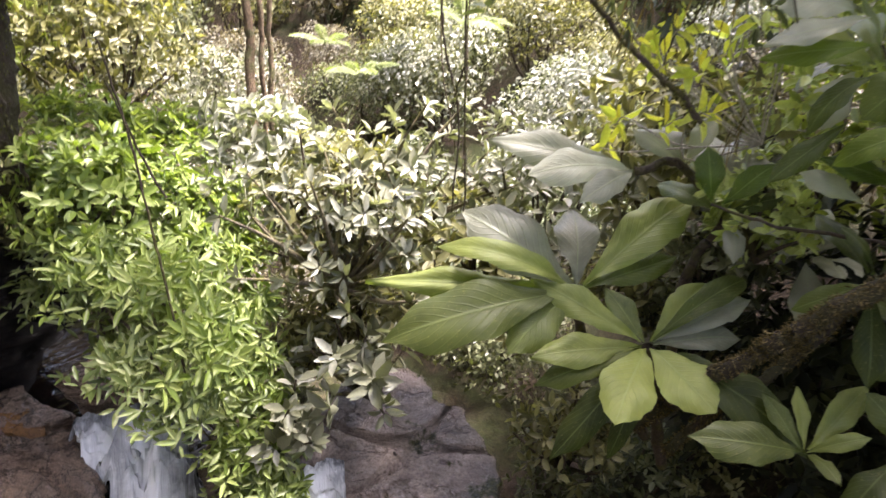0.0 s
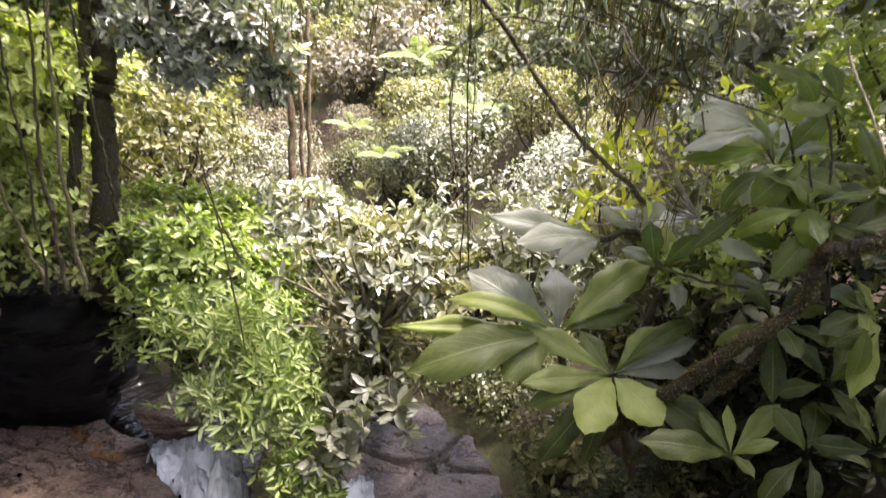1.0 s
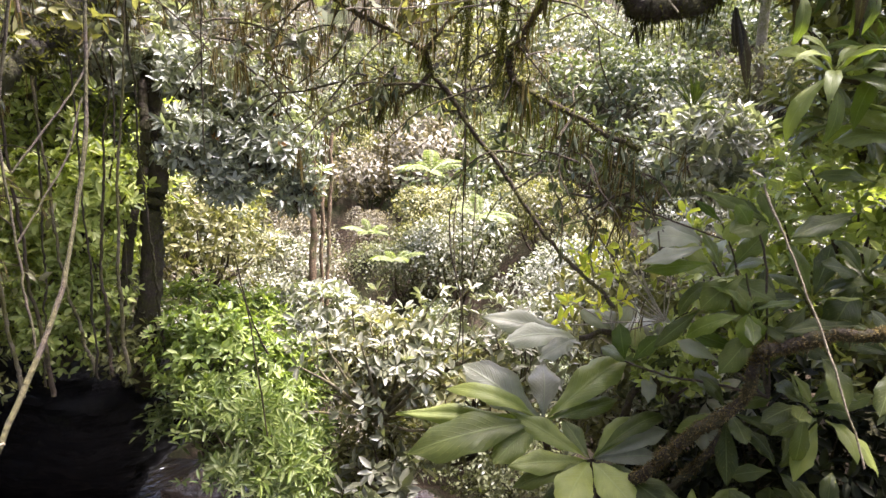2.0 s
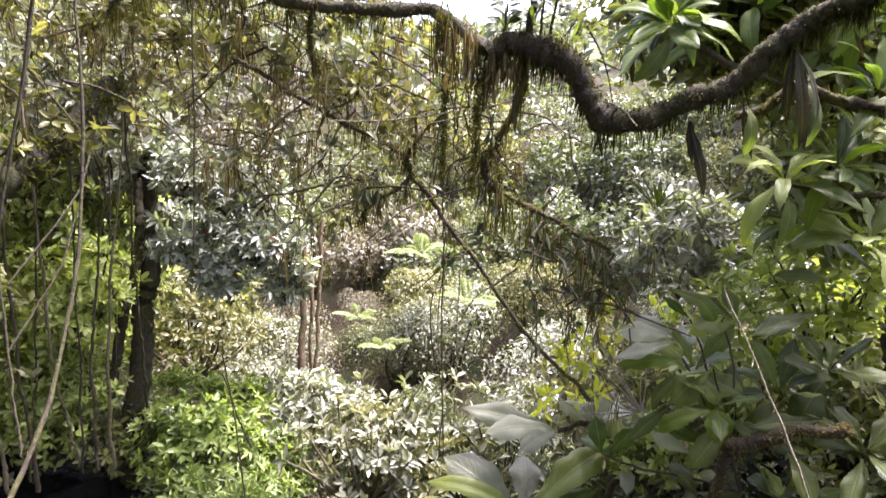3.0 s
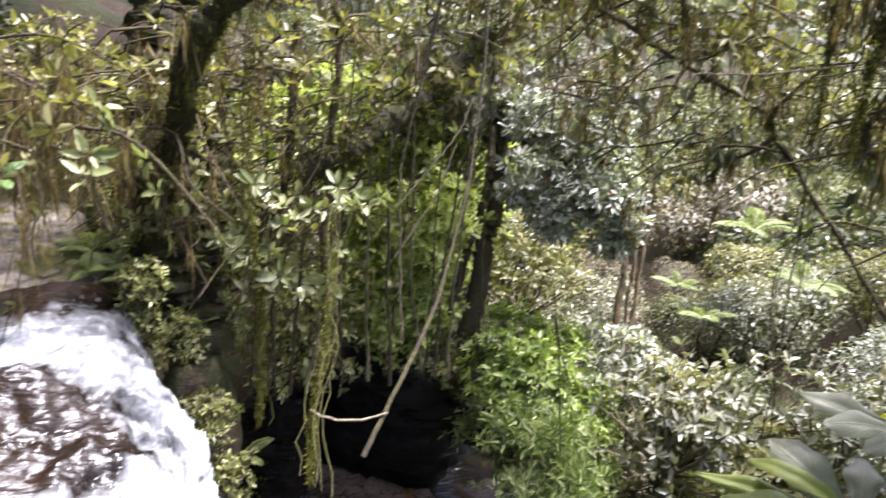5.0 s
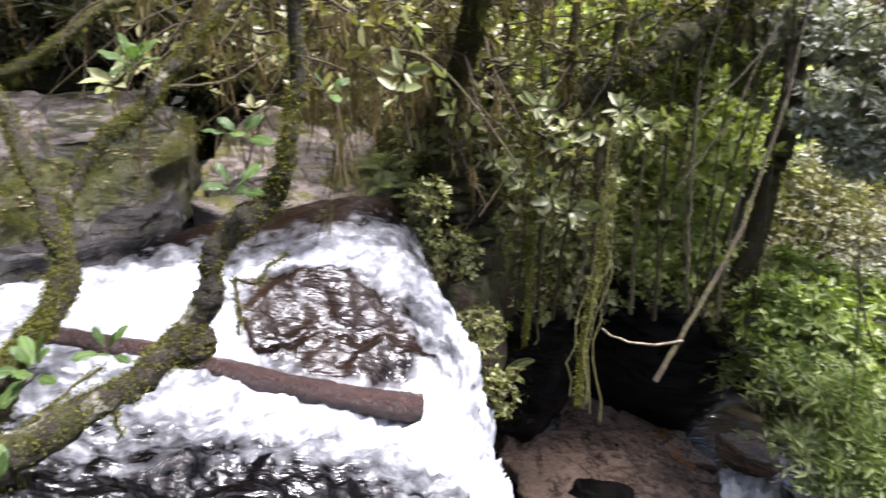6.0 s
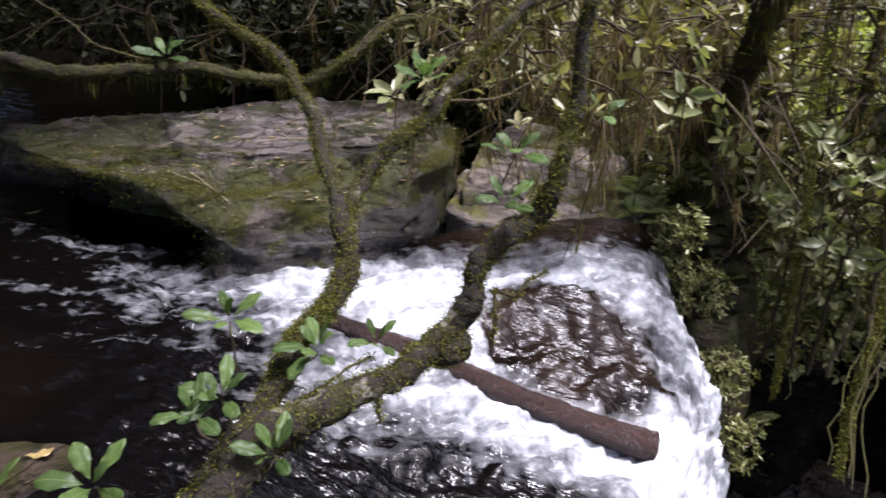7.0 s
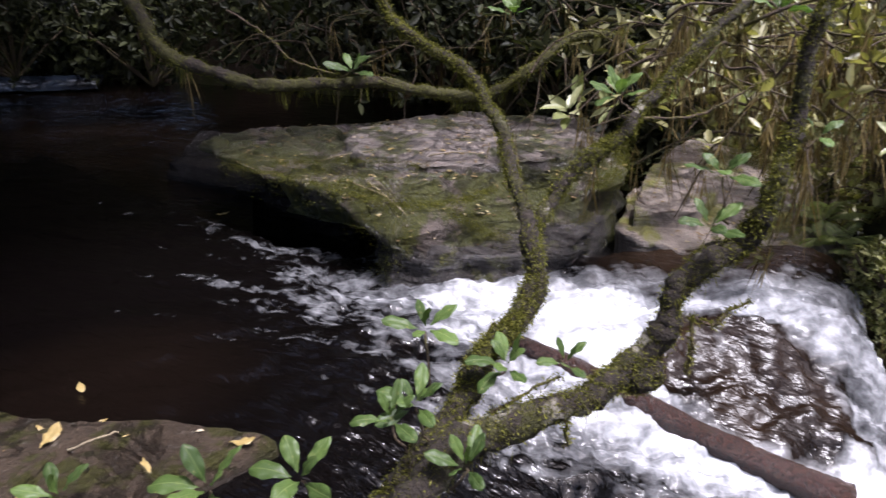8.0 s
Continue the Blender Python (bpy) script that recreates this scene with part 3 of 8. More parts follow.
def slab(name, outline, top, bottom, material, label, seed, rough=0.03, lip=0.05, category="rock", kind="", hollow=None, ragged=0.05, cracks=(), slope=0.0):
    """A flat rock with the given outline: top = (height, slope along x, slope along y), worn rim, broken sides.
    hollow = (y0, y1, depth): where the side is undercut, fading from y0 to y1. slope: how far the stream side falls off towards the rim."""
    o = np.asarray(outline, float)
    c = o.mean(0)
    m, rings = 260, 44
    seq = np.vstack([o, o[:1]])
    run = np.concatenate([[0], np.cumsum(np.linalg.norm(np.diff(seq, axis=0), axis=1))])
    at = np.linspace(0, run[-1], m, endpoint=False)
    straight = np.stack([np.interp(at, run, seq[:, k]) for k in (0, 1)], -1)
    ring = 0.7 * straight + 0.3 * sum(np.roll(straight, k, 0) for k in (-4, -2, 2, 4)) / 4
    for k in range(m):
        d = unit(ring[k] - c)
        ring[k] += d * ragged * (noise.fractal(Vector((ring[k][0] * 2.3, ring[k][1] * 2.3, seed * 5.1)), 0.9, 2.2, 5) + 0.6 * round(noise.noise(Vector((ring[k][0] * 1.7, ring[k][1] * 1.7, seed))) * 3) / 3)
    levels = [(f, 0.0) for f in np.linspace(0.02, 0.97, rings)] + [(0.99, -lip * 0.3), (1.0, -lip)] + [(1.0, -lip - d) for d in (0.04, 0.09, 0.14, 0.2, 0.28, 0.4)] + [(1.0, None)]
    v = []
    for f, drop in levels:
        for x, y in c + (ring - c) * f:
            z = top[0] + top[1] * (x - c[0]) + top[2] * (y - c[1])
            p = Vector((x, y, seed * 2.3))
            crack = abs(noise.noise(Vector((x * 0.8 + y * 0.5, y * 1.5 - x * 0.4, seed))))
            bed = noise.fractal(p * 1.2, 1.0, 2.1, 4) * rough * 0.5 + (round(noise.noise(p * 1.1) * 4) / 4) * rough * 0.9 + noise.fractal(p * 9, 0.8, 2.2, 4) * rough * 0.3 - max(0, 0.06 - crack) * rough * 20
            if slope and f > 0.62:
                near = min(1.0, max(0.0, (y + 0.25) / 0.4)) * min(1.0, max(0.0, (x + 5.1) / 0.5)) * min(1.0, max(0.0, (1.35 - y) / 0.25))
                z -= slope * near * ((f - 0.62) / 0.38) ** 1.4
            for (ax, ay), (bx, by), wide, deep in cracks:
                k = min(1.0, max(0.0, ((x - ax) * (bx - ax) + (y - ay) * (by - ay)) / ((bx - ax) ** 2 + (by - ay) ** 2)))
                off = math.hypot(x - ax - k * (bx - ax), y - ay - k * (by - ay)) + 0.03 * noise.noise(Vector((x * 6, y * 6, seed)))
                bed -= deep * max(0.0, 1 - max(0.0, off) / wide)
            d = unit(np.array([x, y]) - c)
            zz = bottom if drop is None else max(z + drop + bed * (drop == 0), bottom)
            side = noise.fractal(Vector((x * 2, y * 2, zz * 1.5 + seed)), 1.0, 2.1, 4) * rough * 0.9 + round(noise.noise(Vector((x * 0.7, y * 0.7, zz * 12 + seed))) * 3) / 3 * rough * 1.1
            grow = side if f > 0.98 else 0
            if hollow and f > 0.98:
                bite = min(1.0, max(0.0, (hollow[1] - y) / (hollow[1] - hollow[0])))
                below = -1.0 if drop is None else drop
                grow -= hollow[2] * bite * min(1.0, max(0.0, (-below - 0.05) / 0.16))
            v.append((x + d[0] * grow, y + d[1] * grow, zz))
    n = len(levels)
    i, j = np.meshgrid(np.arange(n - 1), np.arange(m), indexing="ij")
    k = (j + 1) % m
    q = np.stack([i * m + j, (i + 1) * m + j, (i + 1) * m + k, i * m + k], -1).reshape(-1, 4)
    me = raw_mesh(name, v, q)
    ob = put(name, me, material, None, "", False)
    me.polygons.foreach_set("use_smooth", np.ones(len(me.polygons), bool))
    return tagged(ob, label, category, kind=kind)


# ======== ground ========
def lerp_steps(x, xs, ys):
    return np.interp(x, xs, ys)


def ground_height(x, y):
    """The ravine: bank under the eye, gorge below the fall, slopes left, right and beyond."""
    n = 0.35 * np.sin(x * 0.7 + 1.3) * np.cos(y * 0.55) + 0.15 * np.sin(x * 1.9 + y * 1.3)
    gorge = lerp_steps(y, [-40, -3, 0.6, 1.6, 2.6, 8, 11, 16, 26, 60, 140, 400], [-0.3, -0.4, -0.7, -2.6, -3.25, -3.6, -3.2, -1.6, 1.6, 6, 12, 22])
    left = lerp_steps(x, [-400, -60, -14, -7, -5.4, -4.2], [40, 16, 3.5, 1.0, 0.2, 0.0])
    left_low = lerp_steps(x, [-400, -60, -14, -7, -5, -3.4], [40, 16, 6.4, 3.2, 1.2, 0.0])
    f = np.clip((y - 2.2) / 1.5, 0, 1)
    right = lerp_steps(x, [0.9, 2.2, 4, 10, 40, 400], [0.0, 1.0, 2.2, 5.0, 14, 30])
    right_near = lerp_steps(x, [-1.9, -1.2, 0.5, 3, 10, 400], [0.0, 0.25, 0.35, 0.6, 2, 25])
    bank = lerp_steps(x, [-30, -17, -13, -10, -7, -5.6, -4.6], [-4, -2.0, 1.5, 2.6, 2.6, 1.2, -0.07])
    stream = np.clip((bank - y) / 0.7, 0, 1) * np.clip((y + 13) / 2, 0, 1) * np.clip((-3.0 - x) / 1.0, 0, 1) * np.clip((x + 26) / 6, 0, 1)
    left, n = left * (1 - stream), n * (1 - stream)
    fade = 1 - 0.75 * np.clip((y - 11) / 14, 0, 1) * (np.abs(x) < 60)
    left_low, right = left_low * fade, right * fade
    return gorge - 0.3 * stream + left * (1 - f) + left_low * f + right * f + right_near * (1 - f) + n * np.clip((np.abs(y - 3) + np.abs(x + 2) - 5) / 6, 0, 1)


def build_ground():
    def axis(fine0, fine1, step):
        mid = np.arange(fine0, fine1, step)
        far = np.array([1.5, 4, 9, 18, 35, 70, 140, 260])
        return np.concatenate([fine0 - far[::-1], mid, mid[-1] + far])
    xs, ys = axis(-16, 16, 0.2), axis(-10, 30, 0.2)
    x, y = np.meshgrid(xs, ys)
    z = ground_height(x, y) + 0.05 * rng.normal(0, 1, x.shape) * ((np.abs(x) < 16) & (np.abs(y) < 30))
    v = np.stack([x, y, z], -1).reshape(-1, 3)
    n, m = len(xs), len(ys)
    i, j = np.meshgrid(np.arange(m - 1), np.arange(n - 1), indexing="ij")
    q = np.stack([i * n + j, i * n + j + 1, (i + 1) * n + j + 1, (i + 1) * n + j], -1).reshape(-1, 4)
    tagged(put("ground", raw_mesh("ground", v, q), SOIL, None, "", True), "brown forest floor with leaf litter and moss", "ground", kind="structure")


build_ground()

# ======== rocks ========
slab("rock_slab", [p[:2] for p in ((-5.71, -0.81, 0.42), (-4.80, -0.32, 0.42), (-4.24, 0.03, 0.41), (-4.20, 0.38, 0.41), (-4.37, 0.71, 0.42), (-4.33, 0.98, 0.42), (-4.44, 1.32, 0.43), (-4.73, 1.73, 0.46), (-5.48, 2.08, 0.48), (-6.13, 2.12, 0.52), (-6.47, 1.52, 0.52), (-6.61, 0.52, 0.50), (-6.61, -0.54, 0.45), (-6.32, -1.16, 0.42))],
     (0.45, -0.05, 0.02), -0.05, ROCK_SLAB, "grey layered rock slab with green moss along its edge", 3, 0.06, 0.05, hollow=(-0.15, 0.25, 0.7), ragged=0.09, slope=0.26, cracks=[((-4.9, -0.16), (-4.33, 0.36), 0.05, 0.05), ((-5.94, -0.76), (-5.29, 0.18), 0.06, 0.05), ((-5.29, 0.18), (-4.83, 0.64), 0.05, 0.04)])
slab("rock_layer", [p[:2] for p in ((-5.17, 0.01, 0.50), (-4.86, 0.41, 0.50), (-4.84, 0.86, 0.50), (-4.86, 1.35, 0.50), (-5.13, 1.73, 0.52), (-5.77, 1.90, 0.54), (-6.26, 1.34, 0.54), (-6.26, 0.46, 0.52), (-5.88, -0.10, 0.50))],
     (0.53, -0.05, 0.02), 0.3, ROCK, "thin upper layer of grey rock with leaf litter", 6, 0.045, 0.03, ragged=0.22, cracks=[((-4.86, 0.8), (-4.85, 1.23), 0.05, 0.04), ((-4.85, 1.23), (-4.53, 1.57), 0.05, 0.04)])
slab("stream_boulder", [p[:2] for p in ((-4.27, 0.03, 0.16), (-4.18, 0.24, 0.14), (-4.15, 0.70, 0.14), (-4.15, 1.06, 0.14), (-4.26, 1.31, 0.20), (-4.68, 1.65, 0.30), (-5.61, 1.69, 0.30), (-5.68, 0.78, 0.30), (-5.14, 0.16, 0.30), (-4.71, 0.00, 0.20))],
     (0.2, -0.15, 0.0), -0.5, ROCK_DARK, "dark wet boulder under the slab", 10, 0.05, 0.06)
# Stands in for the black shadow of the undercut.
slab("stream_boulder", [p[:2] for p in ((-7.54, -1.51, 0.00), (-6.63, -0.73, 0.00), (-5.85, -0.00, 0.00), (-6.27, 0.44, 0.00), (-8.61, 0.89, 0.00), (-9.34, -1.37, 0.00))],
     (0.05, 0.0, 0.0), -0.5, ROCK_WET_SHADE, "wet rock coloured black as shade in the hollow under the slab", 11, 0.05, 0.06)
slab("rock_ledge", [p[:2] for p in ((-4.33, 1.47, 0.05), (-4.01, 1.73, 0.05), (-3.95, 2.20, 0.05), (-3.78, 2.49, 0.08), (-4.04, 2.96, 0.10), (-4.76, 3.31, 0.20), (-5.39, 3.45, 0.30), (-5.92, 3.01, 0.30), (-5.42, 2.34, 0.25), (-4.89, 1.88, 0.15))],
     (0.15, -0.15, 0.0), -0.8, ROCK_PALE, "pale grey rock ledge beside the lip of the fall", 5, 0.045, 0.05, ragged=0.08)
slab("ledge_boulder", [p[:2] for p in ((-4.41, 1.64, 0.20), (-4.26, 2.03, 0.22), (-4.66, 2.40, 0.25), (-5.13, 2.52, 0.30), (-5.19, 2.20, 0.30))],
     (0.26, -0.15, 0.0), 0.0, ROCK_PALE, "rounded pale stone on the ledge", 7, 0.02, 0.05)
slab("bank_slab", [(-2.8, -0.68), (-3.02, -1.06), (-3.15, -1.39), (-3.35, -1.86), (-3.29, -2.3), (-2.61, -2.02), (-2.34, -1.36), (-2.59, -1.07), (-2.7, -0.79)],
     (-0.01, 0.05, 0.0), -0.6, ROCK_BROWN, "brown wet rock slab strewn with fallen leaves", 8, 0.03, 0.05, ragged=0.06)
slab("chute_rock", [(-3.62, 1.24), (-3.70, 1.62), (-3.56, 1.98), (-3.28, 2.18), (-2.98, 2.12), (-2.78, 1.86), (-2.92, 1.52), (-3.14, 1.22), (-3.36, 1.05)],
     (-0.43, -0.55, -0.08), -1.0, ROCK_CHUTE, "dark wet ledge of rock under the log, washed by thin water", 4, 0.07, 0.06, ragged=0.10)
rock("fall_cliff", (-3.0, 0.9, -2.15), (1.9, 2.3, 2.3), 8, ROCK_WET_SHADE, "dark wet cliff behind the waterfall", 12, 0.4, 0.10, 5)
rock("ledge_cliff", (-4.55, 1.5, -1.55), (1.6, 2.3, 2.9), 12, ROCK_WET_SHADE, "dark wet cliff under the rock ledge", 13, 0.35, 0.10, 5)
crag("mossy_block", (-3.57, 3.11, -1.12), (0.44, 0.44, 1.0), 20, ROCK_MOSS, "mossy rock block with a brown flat top beside the fall", 14)
slab("pool_rock", [(-3.76, 4.02), (-4.22, 5.06), (-3.81, 5.44), (-3.21, 5.63), (-2.69, 5.5), (-2.15, 5.06), (-1.79, 4.43), (-2.86, 3.3)], (-2.75, 0.06, 0.0), -3.4, ROCK_POOL, "wet brown rock shelf in the lower pool", 16, 0.05, 0.08, ragged=0.12)
slab("stained_stone", [(-2.98, 5.33), (-2.83, 5.53), (-2.45, 5.25), (-2.34, 4.91), (-2.61, 4.99)], (-2.738, 0.06, 0.0), -3.0, ROCK_STAIN, "orange-stained patch of wet rock beside the pool", 19, 0.03, 0.02, ragged=0.06)
crag("pool_rock", (-2.02, 5.28, -2.55), (0.42, 0.3, 0.26), 20, ROCK_POOL, "wet brown rock above the small cascade", 26)
crag("pool_rock", (-3.9, 4.5, -2.2), (0.8, 0.7, 1.3), 50, ROCK_WET_SHADE, "dark wet boulder in the lower pool", 17)
crag("pool_rock", (-2.79, 4.09, -2.7), (0.5, 0.16, 0.16), 35, ROCK_WET_SHADE, "long wet stone on the pool's rim", 25)
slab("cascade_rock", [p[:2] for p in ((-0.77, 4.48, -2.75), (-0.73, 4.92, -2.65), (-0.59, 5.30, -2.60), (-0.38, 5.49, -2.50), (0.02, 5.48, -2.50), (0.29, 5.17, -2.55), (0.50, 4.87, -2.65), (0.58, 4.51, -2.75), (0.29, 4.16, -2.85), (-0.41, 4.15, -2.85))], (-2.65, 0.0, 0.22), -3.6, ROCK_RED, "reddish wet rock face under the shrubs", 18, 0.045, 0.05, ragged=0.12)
crag("bank_rock", (-3.4, 5.75, -2.2), (1.8, 1.0, 1.2), 10, ROCK_WET_SHADE, "dark wet rock under the trunks", 23)
# Fills a dark recess; its shade is in the rock's colour.
crag("bank_rock", (-3.05, 5.75, -1.95), (1.3, 0.7, 1.1), 30, ROCK_WET_SHADE, "wet rock coloured black as the shade of a recess by the bush", 24)
rock("bank_rock", (-0.9, -0.5, -0.75), (2.4, 2.2, 0.9), 0, ROCK_MOSS, "mossy rock ledge beside the stream", 21, 0.5, 0.12, 5)
rock("bank_rock", (-1.95, -0.35, -0.72), (0.8, 1.1, 0.9), 30, ROCK_WET_SHADE, "dark wet rock under the leaning tree", 22, 0.6, 0.14, 5)

# ======== water ========
def water_patch(name, x0, x1, y0, y1, z, step, label):
    xs, ys = np.arange(x0, x1, step), np.arange(y0, y1, step)
    x, y = np.meshgrid(xs, ys)
    v = np.stack([x, y, z + 0.006 * np.sin(x * 5 + y * 3) * np.sin(y * 4 - x)], -1).reshape(-1, 3)
    n, m = len(xs), len(ys)
    i, j = np.meshgrid(np.arange(m - 1), np.arange(n - 1), indexing="ij")
    q = np.stack([i * n + j, i * n + j + 1, (i + 1) * n + j + 1, (i + 1) * n + j], -1).reshape(-1, 4)
    me = raw_mesh(name, v, q)
    # peaty shallows behind the slab
    thin = np.clip(1.1 - ((x + 8.2) / 1.9) ** 2 - ((y - 0.7) / 1.5) ** 2, 0, 1)
    me.attributes.new("shallow", "FLOAT", "POINT").data.foreach_set("value", thin.astype(np.float32).ravel())
    return tagged(put(name, me, POOL, None, "", True), label, "water", kind="structure")


water_patch("stream_water", -30, -3.6, -16, -0.7, -0.1, 0.25, "dark brown stream water above the fall")
water_patch("stream_shallows", -30, -6.6, -0.75, 3.1, -0.1, 0.25, "peaty red-brown shallows behind the rock slab")
water_patch("pool_water", -6, -1.2, 2.0, 6.6, -2.95, 0.2, "dark brown pool water below the fall")


def flow_sheet(name, profiles, across, along, label, foam, rough=0.03, ledge=None, shallow=None):
    """A sheet of flowing water between profiles that run downstream; foam: how torn it is, profile by profile and point by point."""
    lines = np.stack([spline(p, along) for p in profiles])
    table = np.stack([np.interp(np.linspace(0, len(row) - 1, along), np.arange(len(row)), row) for row in foam])
    u = np.linspace(0, len(profiles) - 1 - 1e-6, across)
    k = u.astype(int)
    f = (u - k)[:, None]
    f = f * f * (3 - 2 * f)
    v = lines[k] * (1 - f[..., None]) + lines[k + 1] * f[..., None]
    torn = table[k] * (1 - f) + table[k + 1] * f
    thin = np.zeros(torn.shape)
    if shallow:
        thin = np.max([w * np.clip(1.2 - ((v[..., 0] - x) / a) ** 2 - ((v[..., 1] - y) / b) ** 2, 0, 1) for x, y, a, b, w in shallow], axis=0)
    if ledge:
        # water drawn thin and dark over a broken ledge of rock
        cx, cy, ax, ay, turn, lift = ledge
        dx, dy = v[..., 0] - cx, v[..., 1] - cy
        e = ((dx * math.cos(turn) + dy * math.sin(turn)) / ax) ** 2 + ((dy * math.cos(turn) - dx * math.sin(turn)) / ay) ** 2
        for a, b in np.argwhere(e < 1):
            p = Vector((v[a, b, 0], v[a, b, 1], 0.7))
            on = min(1.0, (1 - e[a, b] + 0.35 * noise.noise(p * 6)) * 2.2) if e[a, b] < 1 else 0.0
            on = max(0.0, on)
            steps = round(noise.noise(Vector((p.x * 5 + p.y * 1.5, p.y * 2.2 - p.x, 3.0))) * 4) / 4
            v[a, b, 2] += on * (lift + 0.055 * steps + 0.018 * noise.fractal(p * 5, 0.9, 2.1, 3))
            torn[a, b] = torn[a, b] * (1 - on) + on * max(0.0, 0.2 + 0.35 * noise.noise(Vector((p.x * 3, p.y * 9, 1.0))))
            thin[a, b] = max(thin[a, b], on * max(0.0, min(1.0, 0.6 + 0.8 * noise.noise(p * 3))))
    for a in range(across):
        for b in range(along):
            p = Vector(v[a, b])
            s = Vector((p.x * 4.2, p.y * 2.4, p.z * 1.6))
            steep = min(1.0, max(0.0, (-0.35 - p.z) / 0.8)) if b > along * 0.6 else 0.0
            r = rough * (0.22 + 0.9 * torn[a, b]) * (1 + 1.1 * steep)
            d = noise.fractal(s, 0.9, 2.1, 5) * r + (0.5 - abs(noise.fractal(Vector((p.x * 7.5, p.y * 6, p.z * 4)), 0.7, 2.1, 4))) * r * 0.9
            v[a, b, 2] += d
            v[a, b, 1] += d * 0.9
    uu, ss = np.meshgrid(np.linspace(0, 1, across), np.linspace(0, 1, along), indexing="ij")
    i, j = np.meshgrid(np.arange(across - 1), np.arange(along - 1), indexing="ij")
    q = np.stack([i * along + j, (i + 1) * along + j, (i + 1) * along + j + 1, i * along + j + 1], -1).reshape(-1, 4)
    me = raw_mesh(name, v.reshape(-1, 3), q, np.stack([uu, ss], -1).reshape(-1, 2))
    me.attributes.new("foam", "FLOAT", "POINT").data.foreach_set("value", torn.astype(np.float32).ravel())
    me.attributes.new("shallow", "FLOAT", "POINT").data.foreach_set("value", thin.astype(np.float32).ravel())
    return tagged(put(name, me, FOAM, None, "", True), label, "water", kind="structure")


FLOW = [
    [(-9.0, -3.0, -0.05), (-5.6, -0.9, -0.05), (-4.7, 0.05, -0.06), (-4.3, 0.9, -0.03), (-4.1, 1.7, 0.03), (-3.82, 2.62, 0.02), (-3.72, 2.85, -0.6), (-3.68, 3.0, -1.6), (-3.65, 3.1, -3.0)],
    [(-7.0, -3.0, -0.05), (-4.9, -0.9, -0.06), (-4.1, 0.0, -0.08), (-3.75, 0.8, -0.08), (-3.55, 1.5, -0.10), (-3.25, 2.2, -0.12), (-3.1, 2.5, -0.55), (-3.0, 2.8, -1.5), (-2.95, 2.95, -3.0)],
    [(-5.6, -3.0, -0.05), (-4.3, -0.9, -0.06), (-3.7, 0.0, -0.10), (-3.4, 0.7, -0.2), (-3.2, 1.4, -0.38), (-2.95, 2.1, -0.45), (-2.85, 2.4, -0.9), (-2.8, 2.65, -1.8), (-2.7, 2.8, -3.0)],
    [(-4.7, -3.0, -0.05), (-3.7, -0.9, -0.06), (-3.25, -0.05, -0.14), (-3.02, 0.5, -0.36), (-2.88, 1.1, -0.5), (-2.6, 1.75, -0.74), (-2.5, 2.15, -1.2), (-2.45, 2.4, -2.0), (-2.4, 2.55, -3.0)],
    [(-3.8, -3.0, -0.05), (-3.0, -0.85, -0.07), (-2.75, -0.3, -0.2), (-2.6, 0.3, -0.5), (-2.45, 0.95, -0.66), (-2.2, 1.6, -0.95), (-2.15, 2.0, -1.5), (-2.1, 2.25, -2.2), (-2.1, 2.4, -3.0)],
    [(-3.2, -3.0, -0.06), (-2.55, -0.85, -0.08), (-2.3, -0.3, -0.3), (-2.2, 0.2, -0.65), (-2.1, 0.8, -0.85), (-1.95, 1.4, -1.15), (-1.9, 1.75, -1.7), (-1.9, 1.95, -2.3), (-1.9, 2.1, -3.0)],
]
TORN = [[0, 0.35, 0.4, 0.3, 0.05, 0.0, 0.4, 0.6, 0.8], [0, 0.24, 0.5, 0.92, 0.85, 0.7, 0.75, 0.85, 1], [0, 0.22, 0.42, 0.85, 0.6, 0.5, 0.72, 0.85, 1],
        [0, 0.18, 0.28, 0.42, 0.85, 0.95, 0.85, 0.95, 1], [0, 0.1, 0.12, 0.1, 0.18, 0.5, 0.8, 0.9, 1], [0, 0, 0, 0.05, 0.1, 0.3, 0.6, 0.8, 1]]
flow_sheet("waterfall", FLOW, 170, 260, "white water rushing over the rock lip", TORN, 0.065, (-3.11, 1.65, 0.58, 0.34, 0.935, 0.03), ((-4.0, 2.1, 0.42, 0.9, 1.0), (-3.5, -1.4, 0.6, 0.7, 0.12)))
# Foam values above 1 below paint in brightness that little light gives here.
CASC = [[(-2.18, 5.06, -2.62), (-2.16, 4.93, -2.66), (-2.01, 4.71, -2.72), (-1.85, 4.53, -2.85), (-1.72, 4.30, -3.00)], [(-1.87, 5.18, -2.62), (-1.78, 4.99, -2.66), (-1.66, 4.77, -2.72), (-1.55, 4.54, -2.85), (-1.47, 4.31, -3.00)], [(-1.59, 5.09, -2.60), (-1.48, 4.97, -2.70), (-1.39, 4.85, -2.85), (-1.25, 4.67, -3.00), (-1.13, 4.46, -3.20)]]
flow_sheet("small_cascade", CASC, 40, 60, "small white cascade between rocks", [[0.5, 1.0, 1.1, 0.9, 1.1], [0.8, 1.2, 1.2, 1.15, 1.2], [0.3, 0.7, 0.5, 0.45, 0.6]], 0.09)

